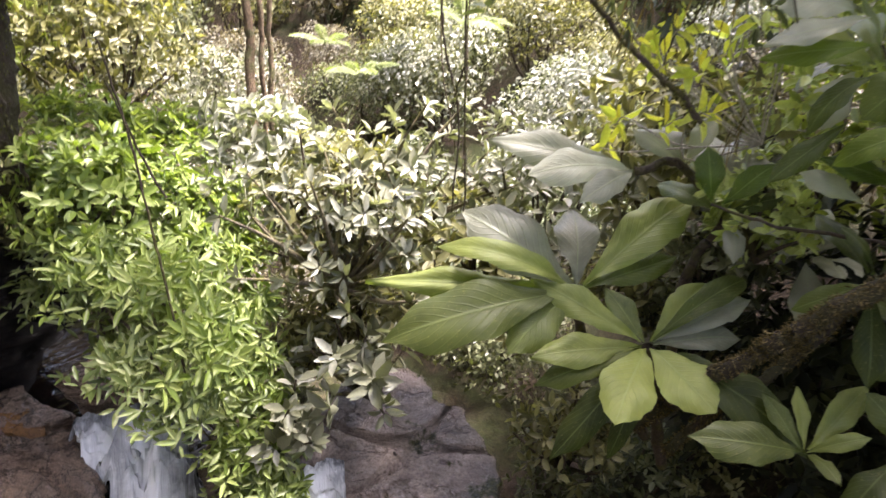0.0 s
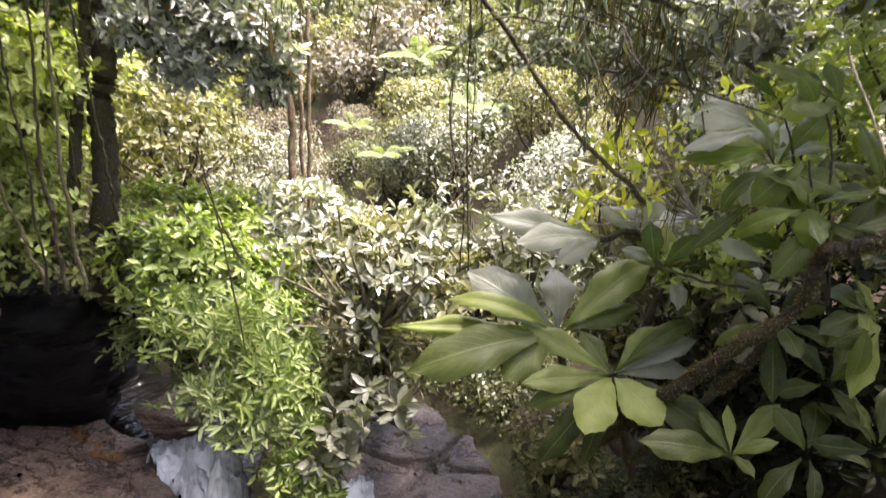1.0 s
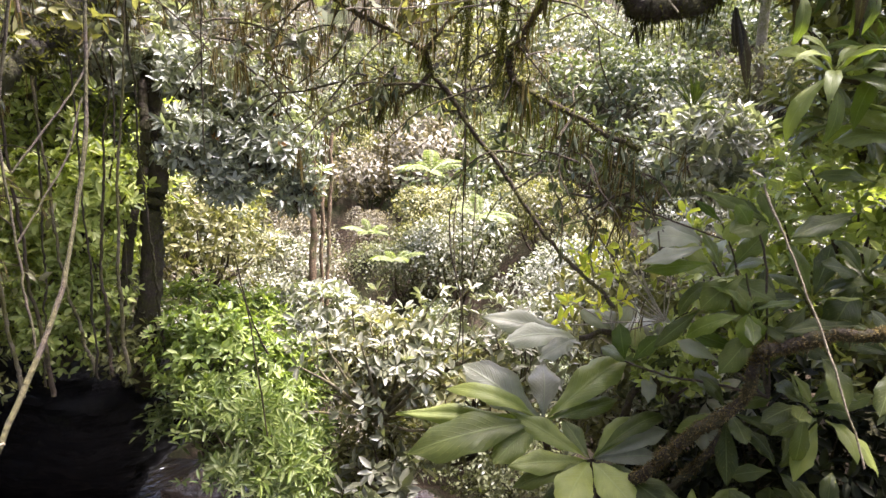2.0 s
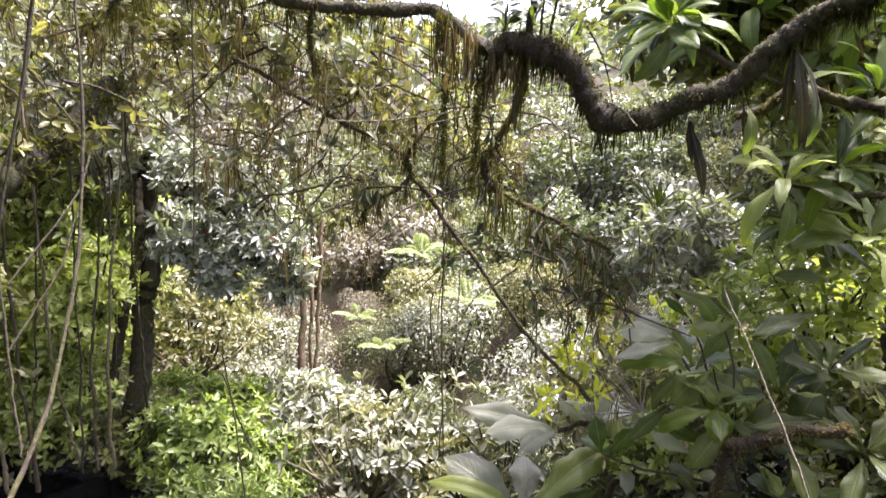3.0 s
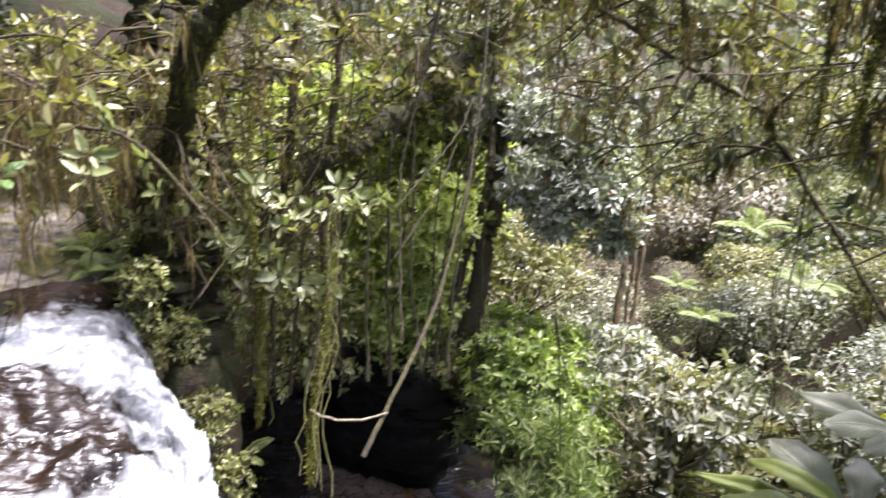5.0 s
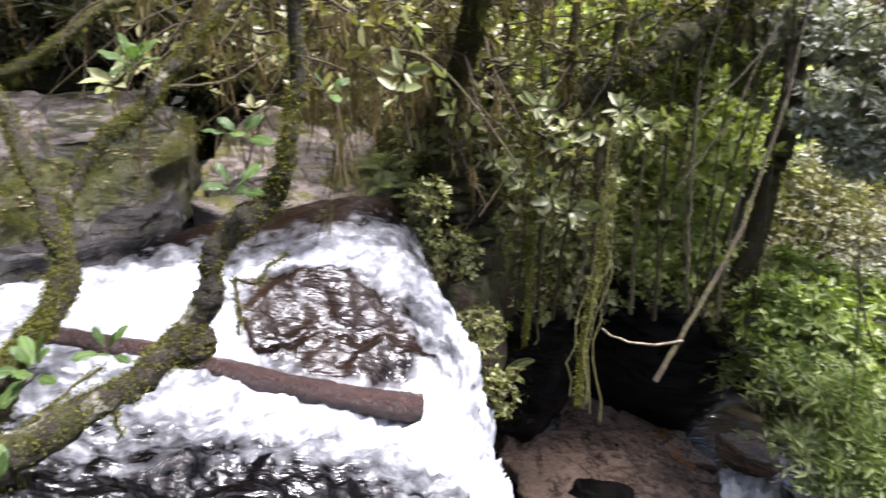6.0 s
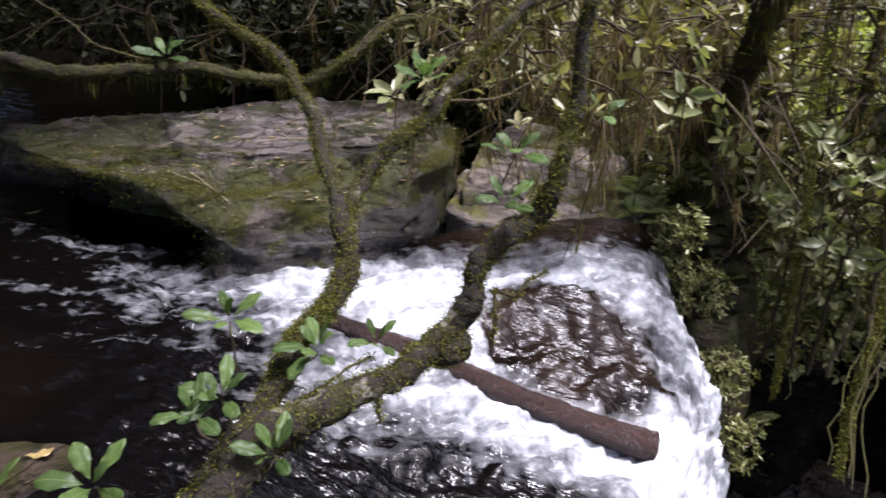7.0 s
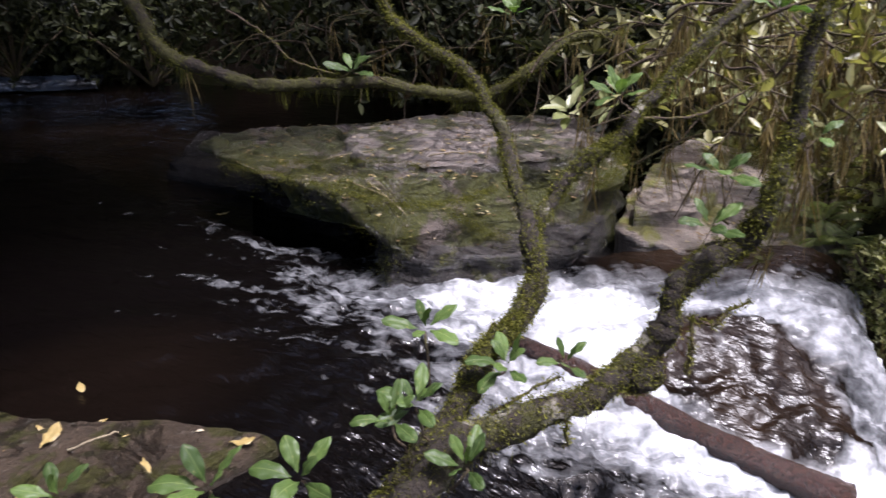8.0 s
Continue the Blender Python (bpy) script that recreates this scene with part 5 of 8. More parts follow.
# undergrowth: place, size, number of twigs, leaf length, leaf
BRUSH = [
    ((-2.85, 5.39, 0.07), 0.5, 220, 0.09, LIME_GROWTH, "light green growth in the clearing behind the trunks"), ((-3.17, 6.01, 0.54), 0.5, 220, 0.09, LIME_GROWTH, "light green growth in the clearing behind the trunks"), ((-3.58, 5.86, 1.01), 0.5, 220, 0.09, LIME_GROWTH, "light green growth in the clearing behind the trunks"), ((-4.07, 5.58, 0.99), 0.5, 220, 0.09, LIME_GROWTH, "light green growth in the clearing behind the trunks"),
    ((2.16, 5.43, 2.71), 0.55, 200, 0.16, BANK, "shaded leaves behind the rosettes"), ((2.52, 5.27, 2.77), 0.55, 200, 0.16, BANK, "shaded leaves behind the rosettes"), ((1.92, 6.06, 2.71), 0.55, 200, 0.16, BANK, "shaded leaves behind the rosettes"), ((2.07, 5.74, 2.33), 0.55, 200, 0.16, BANK, "shaded leaves behind the rosettes"),
    ((-3.21, 2.93, -0.85), 0.2, 110, 0.042, BANK, "small ferny growth on the damp rock beside the fall"), ((-2.99, 2.87, -1.18), 0.2, 110, 0.042, BANK, "small ferny growth on the damp rock beside the fall"), ((-3.56, 2.71, -0.17), 0.16, 90, 0.042, BANK, "small ferny growth on the damp rock beside the fall"), ((-3.47, 2.71, 0.09), 0.16, 90, 0.042, BANK, "small ferny growth on the damp rock beside the fall"), ((-3.56, 2.98, -0.37), 0.25, 130, 0.042, BANK, "small ferny growth on the damp rock beside the fall"),
    ((-3.92, 7.33, -0.29), 0.9, 380, 0.12, LIME_GROWTH, "light green growth in the clearing behind the trunks"), ((-3.81, 8.13, -0.07), 0.9, 380, 0.12, LIME_GROWTH, "light green growth in the clearing behind the trunks"), ((-3.91, 6.76, -0.6), 0.9, 380, 0.12, LIME_GROWTH, "light green growth in the clearing behind the trunks"),
    ((-3.65, 6.88, -0.37), 0.9, 380, 0.10, LIME_GROWTH, "light green undergrowth between the trunks"), ((-4.10, 6.92, 0.52), 0.9, 360, 0.11, HILL, "olive undergrowth on the bank"),
    ((-2.50, 7.21, -0.71), 0.75, 380, 0.08, OLIVE, "olive undergrowth on the bank"),
    ((-4.96, 6.44, 0.32), 0.9, 340, 0.10, HILL, "dim green undergrowth on the bank"),
    ((-3.29, 6.29, 0.48), 0.6, 260, 0.09, HILL, "light undergrowth beside the trunks"), 
    ((3.08, 6.36, 2.68), 0.7, 220, 0.16, BANK, "shaded leaves behind the rosettes"), ((3.28, 5.87, 2.14), 0.9, 260, 0.16, BANK, "shaded leaves behind the rosettes"), ((3.16, 5.53, 1.23), 0.65, 240, 0.15, BANK, "shaded leaves behind the rosettes"), ((3.51, 6.02, 3.16), 0.8, 240, 0.16, BANK, "shaded leaves behind the rosettes"),
    ((-2.57, 5.38, -1.16), 0.34, 170, 0.08, BANK, "dim undergrowth at the foot of the trunks"),
    ((-4.11, 7.65, 0.91), 0.9, 360, 0.11, HILL, "light undergrowth behind the trunks"), ((-3.05, 8.05, -0.64), 0.9, 380, 0.10, HILL, "light undergrowth behind the trunks"),
    ((-0.53, 5.60, -1.31), 0.55, 200, 0.09, OLIVE, "olive shrub among the pale ones"), ((1.48, 5.73, -1.76), 0.4, 150, 0.09, OLIVE, "olive undergrowth behind the broad leaves"), ((1.92, 5.56, -2.01), 0.4, 150, 0.09, HILL, "olive undergrowth behind the broad leaves"), ((1.55, 4.79, -2.78), 0.4, 130, 0.07, HILL, "pale low growth under the broad leaves"), ((0.92, 4.81, -2.83), 0.35, 120, 0.06, HILL, "pale low growth under the broad leaves"), ((2.00, 4.67, -2.53), 0.35, 110, 0.07, OLIVE, "pale low growth under the broad leaves"), ((2.09, 5.56, -1.18), 0.45, 190, 0.09, HILL, "olive undergrowth behind the broad leaves"), ((1.79, 5.35, -1.40), 0.35, 140, 0.08, HILL, "olive undergrowth behind the broad leaves"), ((1.67, 4.65, -0.72), 0.32, 110, 0.08, LIME_GROWTH, "light green undergrowth behind the broad leaves"), ((-0.73, 5.26, -2.05), 0.3, 130, 0.08, OLIVE, "olive shrub among the pale ones"), ((-0.38, 5.47, -2.05), 0.35, 130, 0.09, OLIVE, "olive shrub among the pale ones"), ((-1.90, 5.18, -1.06), 0.4, 180, 0.09, GREEN_BUSH, "bright green bush beside the lower pool"), ((-2.89, 5.43, 0.04), 0.42, 190, 0.09, LIME_GROWTH, "light green undergrowth between the trunks"), ((-2.82, 5.38, -0.70), 0.35, 150, 0.08, LIME_GROWTH, "light green undergrowth between the trunks"), ((0.32, 5.24, -1.49), 0.5, 160, 0.10, OLIVE, "olive shrub with brown stems"),
    ((0.66, 5.63, -1.20), 0.6, 120, 0.11, SILVER, "pale shrub with whitish glossy leaves"), ((1.68, 5.93, -0.90), 0.7, 260, 0.12, OLIVE, "olive shrub behind the broad leaves"),
    ((2.67, 5.65, -0.41), 0.9, 300, 0.12, LIME_GROWTH, "light green undergrowth behind the dark leaves"), ((2.99, 4.54, -0.30), 0.6, 240, 0.12, BANK, "shaded green undergrowth"), ((3.22, 5.45, 0.37), 0.9, 320, 0.12, LIME_GROWTH, "light green undergrowth behind the dark leaves"),
    ((2.18, 4.86, -1.85), 0.8, 320, 0.11, FOREST_SHADE, "shaded green undergrowth"), ((0.99, 4.87, -2.44), 0.35, 110, 0.09, OLIVE, "olive shrub over the brook"),
    ((2.63, 4.44, -1.25), 0.8, 320, 0.13, FOREST_SHADE, "shaded green undergrowth"), 
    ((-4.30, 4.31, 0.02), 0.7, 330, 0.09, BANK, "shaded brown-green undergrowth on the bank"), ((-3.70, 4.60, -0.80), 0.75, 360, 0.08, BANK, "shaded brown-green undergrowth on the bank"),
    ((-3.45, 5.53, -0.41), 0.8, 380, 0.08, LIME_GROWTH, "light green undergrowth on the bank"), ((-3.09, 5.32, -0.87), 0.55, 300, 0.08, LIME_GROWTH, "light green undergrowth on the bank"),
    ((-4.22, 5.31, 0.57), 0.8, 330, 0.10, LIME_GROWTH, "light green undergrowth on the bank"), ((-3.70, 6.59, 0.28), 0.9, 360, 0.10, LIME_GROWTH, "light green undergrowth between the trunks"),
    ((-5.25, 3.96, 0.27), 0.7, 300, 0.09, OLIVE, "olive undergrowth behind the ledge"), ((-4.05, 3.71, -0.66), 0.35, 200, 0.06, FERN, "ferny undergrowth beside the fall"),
    ((-7.00, 3.47, 1.15), 0.9, 300, 0.13, FOREST_SHADE, "shade-dark undergrowth behind the slab"), ((-7.87, 2.64, 1.13), 0.9, 300, 0.13, FOREST_SHADE, "shade-dark undergrowth behind the slab"),
    ((-8.87, 1.52, 1.30), 1.0, 300, 0.13, FOREST_SHADE, "shade-dark undergrowth behind the slab"), ((-6.27, 4.23, 0.86), 0.8, 320, 0.11, OLIVE, "olive undergrowth behind the slab"),
    ((-10.22, -0.22, 1.38), 1.1, 300, 0.14, FOREST_SHADE, "shade-dark undergrowth behind the slab"), ((-11.82, -2.11, 1.46), 1.2, 300, 0.14, FOREST_SHADE, "shade-dark undergrowth upstream"),
    ((-13.53, -4.39, 1.56), 1.3, 300, 0.15, FOREST_SHADE, "shade-dark undergrowth upstream"), ((-5.51, 4.65, 0.28), 0.5, 260, 0.07, FERN, "ferny undergrowth beside the fall"),
]
for i, (at, r, tips, leaf, m, label) in enumerate(BRUSH):
    make_shrub("undergrowth", at, (r, r, r * 0.85), tips, leaf, 0.4, m, label, 400 + i, 6, stems=14, group="undergrowth", shell=0.7)

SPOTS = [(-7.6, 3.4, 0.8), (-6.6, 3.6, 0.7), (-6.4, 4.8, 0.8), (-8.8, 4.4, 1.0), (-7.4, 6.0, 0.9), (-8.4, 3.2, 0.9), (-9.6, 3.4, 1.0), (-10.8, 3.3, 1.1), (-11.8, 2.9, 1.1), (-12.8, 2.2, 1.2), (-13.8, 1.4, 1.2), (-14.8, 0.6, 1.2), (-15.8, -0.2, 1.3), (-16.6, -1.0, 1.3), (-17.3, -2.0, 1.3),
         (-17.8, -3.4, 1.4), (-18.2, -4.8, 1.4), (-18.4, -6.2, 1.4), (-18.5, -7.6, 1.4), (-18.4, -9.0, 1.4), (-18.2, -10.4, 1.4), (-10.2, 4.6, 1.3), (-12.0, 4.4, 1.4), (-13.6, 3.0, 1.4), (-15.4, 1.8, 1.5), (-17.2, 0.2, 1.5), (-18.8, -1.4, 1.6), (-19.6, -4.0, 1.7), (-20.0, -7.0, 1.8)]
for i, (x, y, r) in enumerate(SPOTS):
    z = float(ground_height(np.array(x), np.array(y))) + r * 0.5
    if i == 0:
        under = make_shrub("forest_shrub", (x, y, z), (1, 1, 0.95), 420, 0.16, 0.42, FOREST_SHADE, "forest floor shrub with leaves coloured dark as deep shade", 460, 6, group="forest shrubs", shell=0.75, simple=True)
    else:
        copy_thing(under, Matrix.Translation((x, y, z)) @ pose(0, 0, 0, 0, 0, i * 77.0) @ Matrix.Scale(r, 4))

# ======== trees ========
tree = thing("twin_trunk_tree", (-2.46, 5.38, -1.32), "dark mossy twin-trunk tree beside the bush", "tree")
limb("trunk", [(-2.72, 5.85, -2.1), (-2.56, 5.62, -1.7), (-2.45, 5.41, -1.22), (-2.44, 5.64, -0.39), (-2.43, 5.83, 0.31), (-2.52, 6.06, 0.76), (-2.70, 6.35, 1.46), (-2.87, 6.72, 2.42)], 0.105, 0.06, tree, BARK_BROWN, 81, 2200, 0.022, 0.08, 120, lumpy=0.12)
limb("trunk", [(-2.85, 5.85, -2.1), (-2.72, 5.6, -1.6), (-2.63, 5.35, -1.05), (-2.56, 5.56, -0.27), (-2.49, 5.73, 0.33), (-2.58, 5.99, 0.91)], 0.05, 0.035, tree, BARK_BROWN, 82, 900, 0.02, 0.08, 60, lumpy=0.12)
tree2 = thing("pale_trunk_tree", (-1.40, 7.40, -1.51), "slender pale trunks in the middle of the slope", "tree")
for i, (foot, top, r) in enumerate([((-1.43, 7.39, -1.58), (-1.53, 7.90, 0.28), 0.048), ((-1.35, 7.48, -1.61), (-1.43, 8.00, 0.26), 0.022), ((-1.28, 7.39, -1.57), (-1.33, 7.90, 0.29), 0.022)]):
    limb("trunk", [foot, top], r, 0.022, tree2, BARK_TAN, 84 + i, lumpy=0.3)

over = thing("overhanging_limb", (2.37, 3.71, 2.49), "thick mossy limb arching over the ravine", "tree")
limb("limb", [(2.37, 3.56, 2.57), (2.25, 3.66, 2.46), (2.13, 3.75, 2.33), (2.0, 3.83, 2.26), (1.87, 3.9, 2.17), (1.76, 3.96, 2.04), (1.61, 4.03, 1.87), (1.39, 4.11, 1.75), (1.15, 4.18, 1.64), (0.99, 4.22, 1.64), (0.85, 4.25, 1.77), (0.73, 4.27, 1.93), (0.59, 4.28, 2.02), (0.43, 4.3, 2.05), (0.25, 4.32, 1.98)], 0.046, 0.080, over, BARK_BROWN, 91, 4500, 0.026, 0.13, 1700, 0.006, moss_mat=MOSS_BROWN)
limb("branch", [(0.27, 4.36, 2.0), (0.09, 4.66, 2.16), (-0.07, 4.65, 2.24), (-0.27, 4.64, 2.24), (-0.49, 4.62, 2.24), (-0.77, 4.58, 2.23), (-0.98, 4.54, 2.24), (-1.18, 4.49, 2.28), (-1.3, 4.45, 2.29), (-1.46, 4.39, 2.33), (-1.56, 4.35, 2.37), (-1.63, 4.31, 2.47), (-1.68, 4.27, 2.62)], 0.045, 0.03, over, BARK_BROWN, 92, 1500, 0.022, 0.22, 420, moss_mat=MOSS_BROWN)
limb("branch", [(-1.59, 4.45, 2.38), (-1.73, 4.4, 2.37), (-1.84, 4.36, 2.31), (-1.93, 4.33, 2.2), (-2.0, 4.31, 2.09)], 0.025, 0.012, over, BARK, 95, 400, 0.02, 0.22, 160)
limb("branch", [(-1.4, 4.76, 1.91), (-1.26, 4.8, 1.83), (-0.97, 4.87, 1.66), (-0.66, 4.92, 1.51), (-0.42, 4.94, 1.4), (-0.24, 4.95, 1.3), (-0.19, 4.94, 1.17), (-0.05, 4.92, 1.0), (0.17, 4.87, 0.73), (0.42, 4.78, 0.44), (0.7, 4.66, 0.12), (0.97, 4.52, -0.12), (1.1, 4.44, -0.23)], 0.016, 0.014, over, TWIG, 93, 300, 0.025, 0.15, 120)
limb("twig", [(-0.24, 4.95, 1.3), (-0.1, 4.97, 1.5), (0.01, 4.98, 1.64)], 0.014, 0.008, over, TWIG, 96, 80, 0.025, 0.15, 40)
limb("twig", [(-0.19, 4.94, 1.17), (-0.31, 4.91, 1.05), (-0.48, 4.89, 0.96), (-0.55, 4.85, 0.82)], 0.016, 0.008, over, TWIG, 97, 120, 0.025, 0.2, 90)
limb("branch", [(0.46, 4.35, 2.01), (0.51, 4.45, 1.81), (0.45, 4.76, 1.58), (0.32, 4.75, 1.34), (0.31, 4.74, 1.23), (0.45, 4.71, 1.1), (0.73, 4.66, 0.97), (0.95, 4.6, 0.86), (1.15, 4.54, 0.79)], 0.026, 0.016, over, TWIG, 94, 500, 0.03, 0.3, 300)
limb("twig", [(-0.84, 4.57, 2.22), (-0.86, 4.58, 2.0), (-0.81, 4.6, 1.84)], 0.018, 0.012, over, TWIG, 98, 160, 0.025, 0.12, 40)

fore = thing("mossy_tree", (-2.30, -0.34, 0.01), "small mossy forked tree leaning over the stream", "tree")
limb("trunk", [(-2.19, -0.45, -0.07), (-2.30, -0.34, 0.01), (-2.41, -0.18, 0.11), (-2.52, -0.02, 0.25), (-2.64, 0.14, 0.38), (-2.75, 0.30, 0.49), (-2.84, 0.33, 0.61), (-2.98, 0.35, 0.71)], 0.056, 0.033, fore, BARK_FORE, 101, 9000, 0.013, 0.06, 300, 0.003)
limb("branch", [(-2.98, 0.35, 0.71), (-3.20, 0.37, 0.86), (-3.48, 0.37, 1.03), (-3.76, 0.35, 1.18), (-4.06, 0.20, 1.30), (-4.36, 0.09, 1.44), (-4.57, 0.02, 1.67)], 0.027, 0.020, fore, BARK_FORE, 102, 4500, 0.013, 0.07, 260, 0.003)
limb("branch", [(-2.93, 0.36, 0.67), (-3.02, 0.55, 0.82), (-3.08, 0.72, 0.94), (-3.13, 0.87, 1.03), (-3.24, 1.05, 1.15), (-3.34, 1.29, 1.30), (-3.45, 1.57, 1.48), (-3.56, 1.86, 1.68)], 0.027, 0.024, fore, BARK_FORE, 103, 5200, 0.013, 0.08, 400, 0.003)
limb("trunk", [(-2.20, -0.34, 0.04), (-2.31, -0.13, 0.17), (-2.33, 0.02, 0.21), (-2.35, 0.20, 0.24), (-2.37, 0.39, 0.27), (-2.42, 0.51, 0.32), (-2.42, 0.63, 0.42), (-2.45, 0.69, 0.55), (-2.46, 0.79, 0.64), (-2.45, 0.93, 0.71), (-2.42, 0.97, 0.80), (-2.41, 1.02, 0.95), (-2.45, 1.07, 1.10), (-2.46, 1.09, 1.28), (-2.46, 1.14, 1.49), (-2.52, 1.21, 1.68)], 0.058, 0.022, fore, BARK_FORE, 104, 9500, 0.013, 0.06, 420, 0.003)
g = np.random.default_rng(112)
burl = np.array((-2.42, 0.56, 0.29)) - np.asarray(fore.location)
bm = bmesh.new()
bmesh.ops.create_icosphere(bm, subdivisions=4, radius=0.075)
for v in bm.verts:
    v.co = Vector(burl) + v.co * (1 + 0.35 * noise.fractal(v.co * 14, 0.8, 2.1, 4))
knot = part("burl", bm, BARK_FORE, fore, "round mossy burl")
d = unit(g.normal(0, 1, (2600, 3)))
v, q = leaf_arrays(burl + d * 0.075 * g.uniform(0.85, 1.2, (2600, 1)), d * 0.4 + g.normal(0, 0.7, (2600, 3)), unit(g.normal(0, 1, (2600, 3))), 0.013 * g.uniform(0.4, 1.3, 2600), 0.3, 0.25, 0.12, True)
put("moss", raw_mesh("moss", v, q), MOSS, knot, kind="stuff")
low = thing("low_branch", (-5.71, -1.34, 1.45), "long mossy branch lying low over the pool", "branch")
limb("branch", [(-5.96, -1.48, 1.73), (-5.71, -1.34, 1.45), (-5.59, -1.19, 1.22), (-5.36, -0.91, 1.09), (-5.24, -0.60, 0.98), (-5.16, -0.25, 1.00), (-5.05, 0.17, 1.00), (-4.95, 0.48, 0.94), (-4.87, 0.75, 0.92), (-4.85, 0.97, 1.00), (-4.85, 1.16, 1.13), (-4.94, 1.39, 1.24), (-4.88, 1.64, 1.26), (-4.87, 1.86, 1.09)], 0.048, 0.022, low, BARK, 106, 6000, 0.015, 0.10, 500, 0.004)
log = thing("fallen_log", (-2.75, 1.96, -0.76), "wet reddish-brown log lying across the rapids", "log")
g = np.random.default_rng(108)
line = spline([(-3.6, 0.41, -0.1), (-3.29, 0.82, -0.25), (-2.99, 1.23, -0.45), (-2.73, 1.57, -0.58), (-2.58, 1.78, -0.65)], 60) - np.asarray(log.location)
line = np.concatenate([line[:1], line, line[-1:], line[-1:] + (line[-1:] - line[-2:-1]) * 0.3])
rad = np.concatenate([[0.002], np.linspace(0.045, 0.082, 60) * (1 + 0.10 * np.convolve(g.normal(0, 1, 60), np.ones(6) / 6, "same")), [0.070, 0.002]])
v, q = tube_arrays(line, rad, 22, 0.035, g)
put("log", raw_mesh("log", v, q), WET_LOG, log, "", True)

vine = thing("leaning_stem", (-1.29, 1.7, 0.15), "dry leaning stem with a broken tip", "vine")
limb("stem", [(-1.29, 1.7, 0.15), (-1.29, 1.84, 0.26), (-1.3, 2.15, 0.47), (-1.33, 2.42, 0.74), (-1.35, 2.62, 1.1), (-1.39, 2.76, 1.53), (-1.45, 2.87, 2.02)], 0.010, 0.006, vine, BARK_BROWN, 110, wobble=0.004)
limb("twig", [(-1.27, 1.83, 0.27), (-1.41, 1.75, 0.25), (-1.52, 1.7, 0.27)], 0.005, 0.003, vine, BARK_DRY, 111)

# ======== broad-leaved plant ========
def blade_mesh(name, length, width, arch, fold, seed, blunt=False):
    g = np.random.default_rng(seed)
    nv, nu = 19, 9
    s = np.linspace(0, 1, nv)
    half = width * 0.5 * np.clip(np.sin(np.pi * s ** (1.35 if width > 0.25 else 1.2)), 0, 1) ** 1.05 + 0.012 * (1 - s)
    if blunt:
        half = width * 0.5 * np.clip(np.sin(np.pi * s ** 1.45), 0, 1) ** 0.75 + 0.01 * (1 - s)
    half = half * (1 + (0.3 if blunt else 1) * (0.05 * np.sin(s * 23 + g.uniform(0, 6)) + 0.03 * g.normal(0, 1, nv)))
    a = arch * s ** 1.3 * 1.15
    cx = np.cumsum(np.cos(a)) / nv * length
    cz = -np.cumsum(np.sin(a)) / nv * length
    u = np.linspace(-1, 1, nu)
    wave = 0.07 * width * (np.sin(s * 17 + g.uniform(0, 6))[:, None] * (u > 0) + np.sin(s * 14 + g.uniform(0, 6))[:, None] * (u < 0)) * np.abs(u) ** 2
    x = cx[:, None] + 0 * u
    y = half[:, None] * u * np.cos(fold) + 0.03 * length * np.sin(s * 3 + seed)[:, None] * s[:, None]
    droop = 0.35 * half[:, None] * np.abs(u) ** 3 * (0.3 + s[:, None])
    z = cz[:, None] + half[:, None] * np.abs(u) * np.sin(fold) + wave - droop
    v = np.stack([x, y, z], -1).reshape(-1, 3)
    i, j = np.meshgrid(np.arange(nv - 1), np.arange(nu - 1), indexing="ij")
    q = np.stack([i * nu + j, i * nu + j + 1, (i + 1) * nu + j + 1, (i + 1) * nu + j], -1).reshape(-1, 4)
    uv = np.stack([(u[None] + 1) / 2 + 0 * s[:, None], s[:, None] + 0 * u[None]], -1).reshape(-1, 2)
    me = raw_mesh(name, v, q, uv)
    me.polygons.foreach_set("use_smooth", np.ones(len(me.polygons), bool))
    return me


BLADES = [blade_mesh("leaf", 1, w, a, f, i) for i, (w, a, f) in enumerate([(0.34, 0.5, 0.35), (0.38, 0.9, 0.25), (0.30, 1.3, 0.4), (0.36, 0.2, 0.3), (0.42, 0.7, 0.2)])]
BLADES_DARK = [m.copy() for m in BLADES]
for m in BLADES:
    m.materials.append(BLADE)
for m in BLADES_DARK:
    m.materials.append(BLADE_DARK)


def rosette(parent, at, axis, count, length, seed, meshes, low=0.35, high=1.45):
    """A whorl of broad leaves, each its own part: young ones upright, old ones spread out."""
    g = np.random.default_rng(seed)
    q = Vector(axis).to_track_quat("Z", "Y").to_matrix().to_4x4()
    base = Vector(at) - parent.location
    for k in range(count):
        f = (k + 0.5) / count
        th = low + (high - low) * f + g.normal(0, 0.1)
        s = length * (0.75 + 0.35 * f) * g.uniform(0.85, 1.12)
        ob = new("leaf", meshes[g.integers(0, len(meshes))])
        ob.parent = parent
        turn = Matrix.Rotation(k * 2.399 + g.normal(0, 0.2), 4, "Z") @ Matrix.Rotation(-(math.pi / 2 - th), 4, "Y") @ Matrix.Rotation(g.normal(0, 0.3), 4, "X")
        ob.matrix_basis = Matrix.Translation(base) @ q @ turn @ Matrix.Translation((0.02, 0, 0)) @ Matrix.Scale(s, 4)


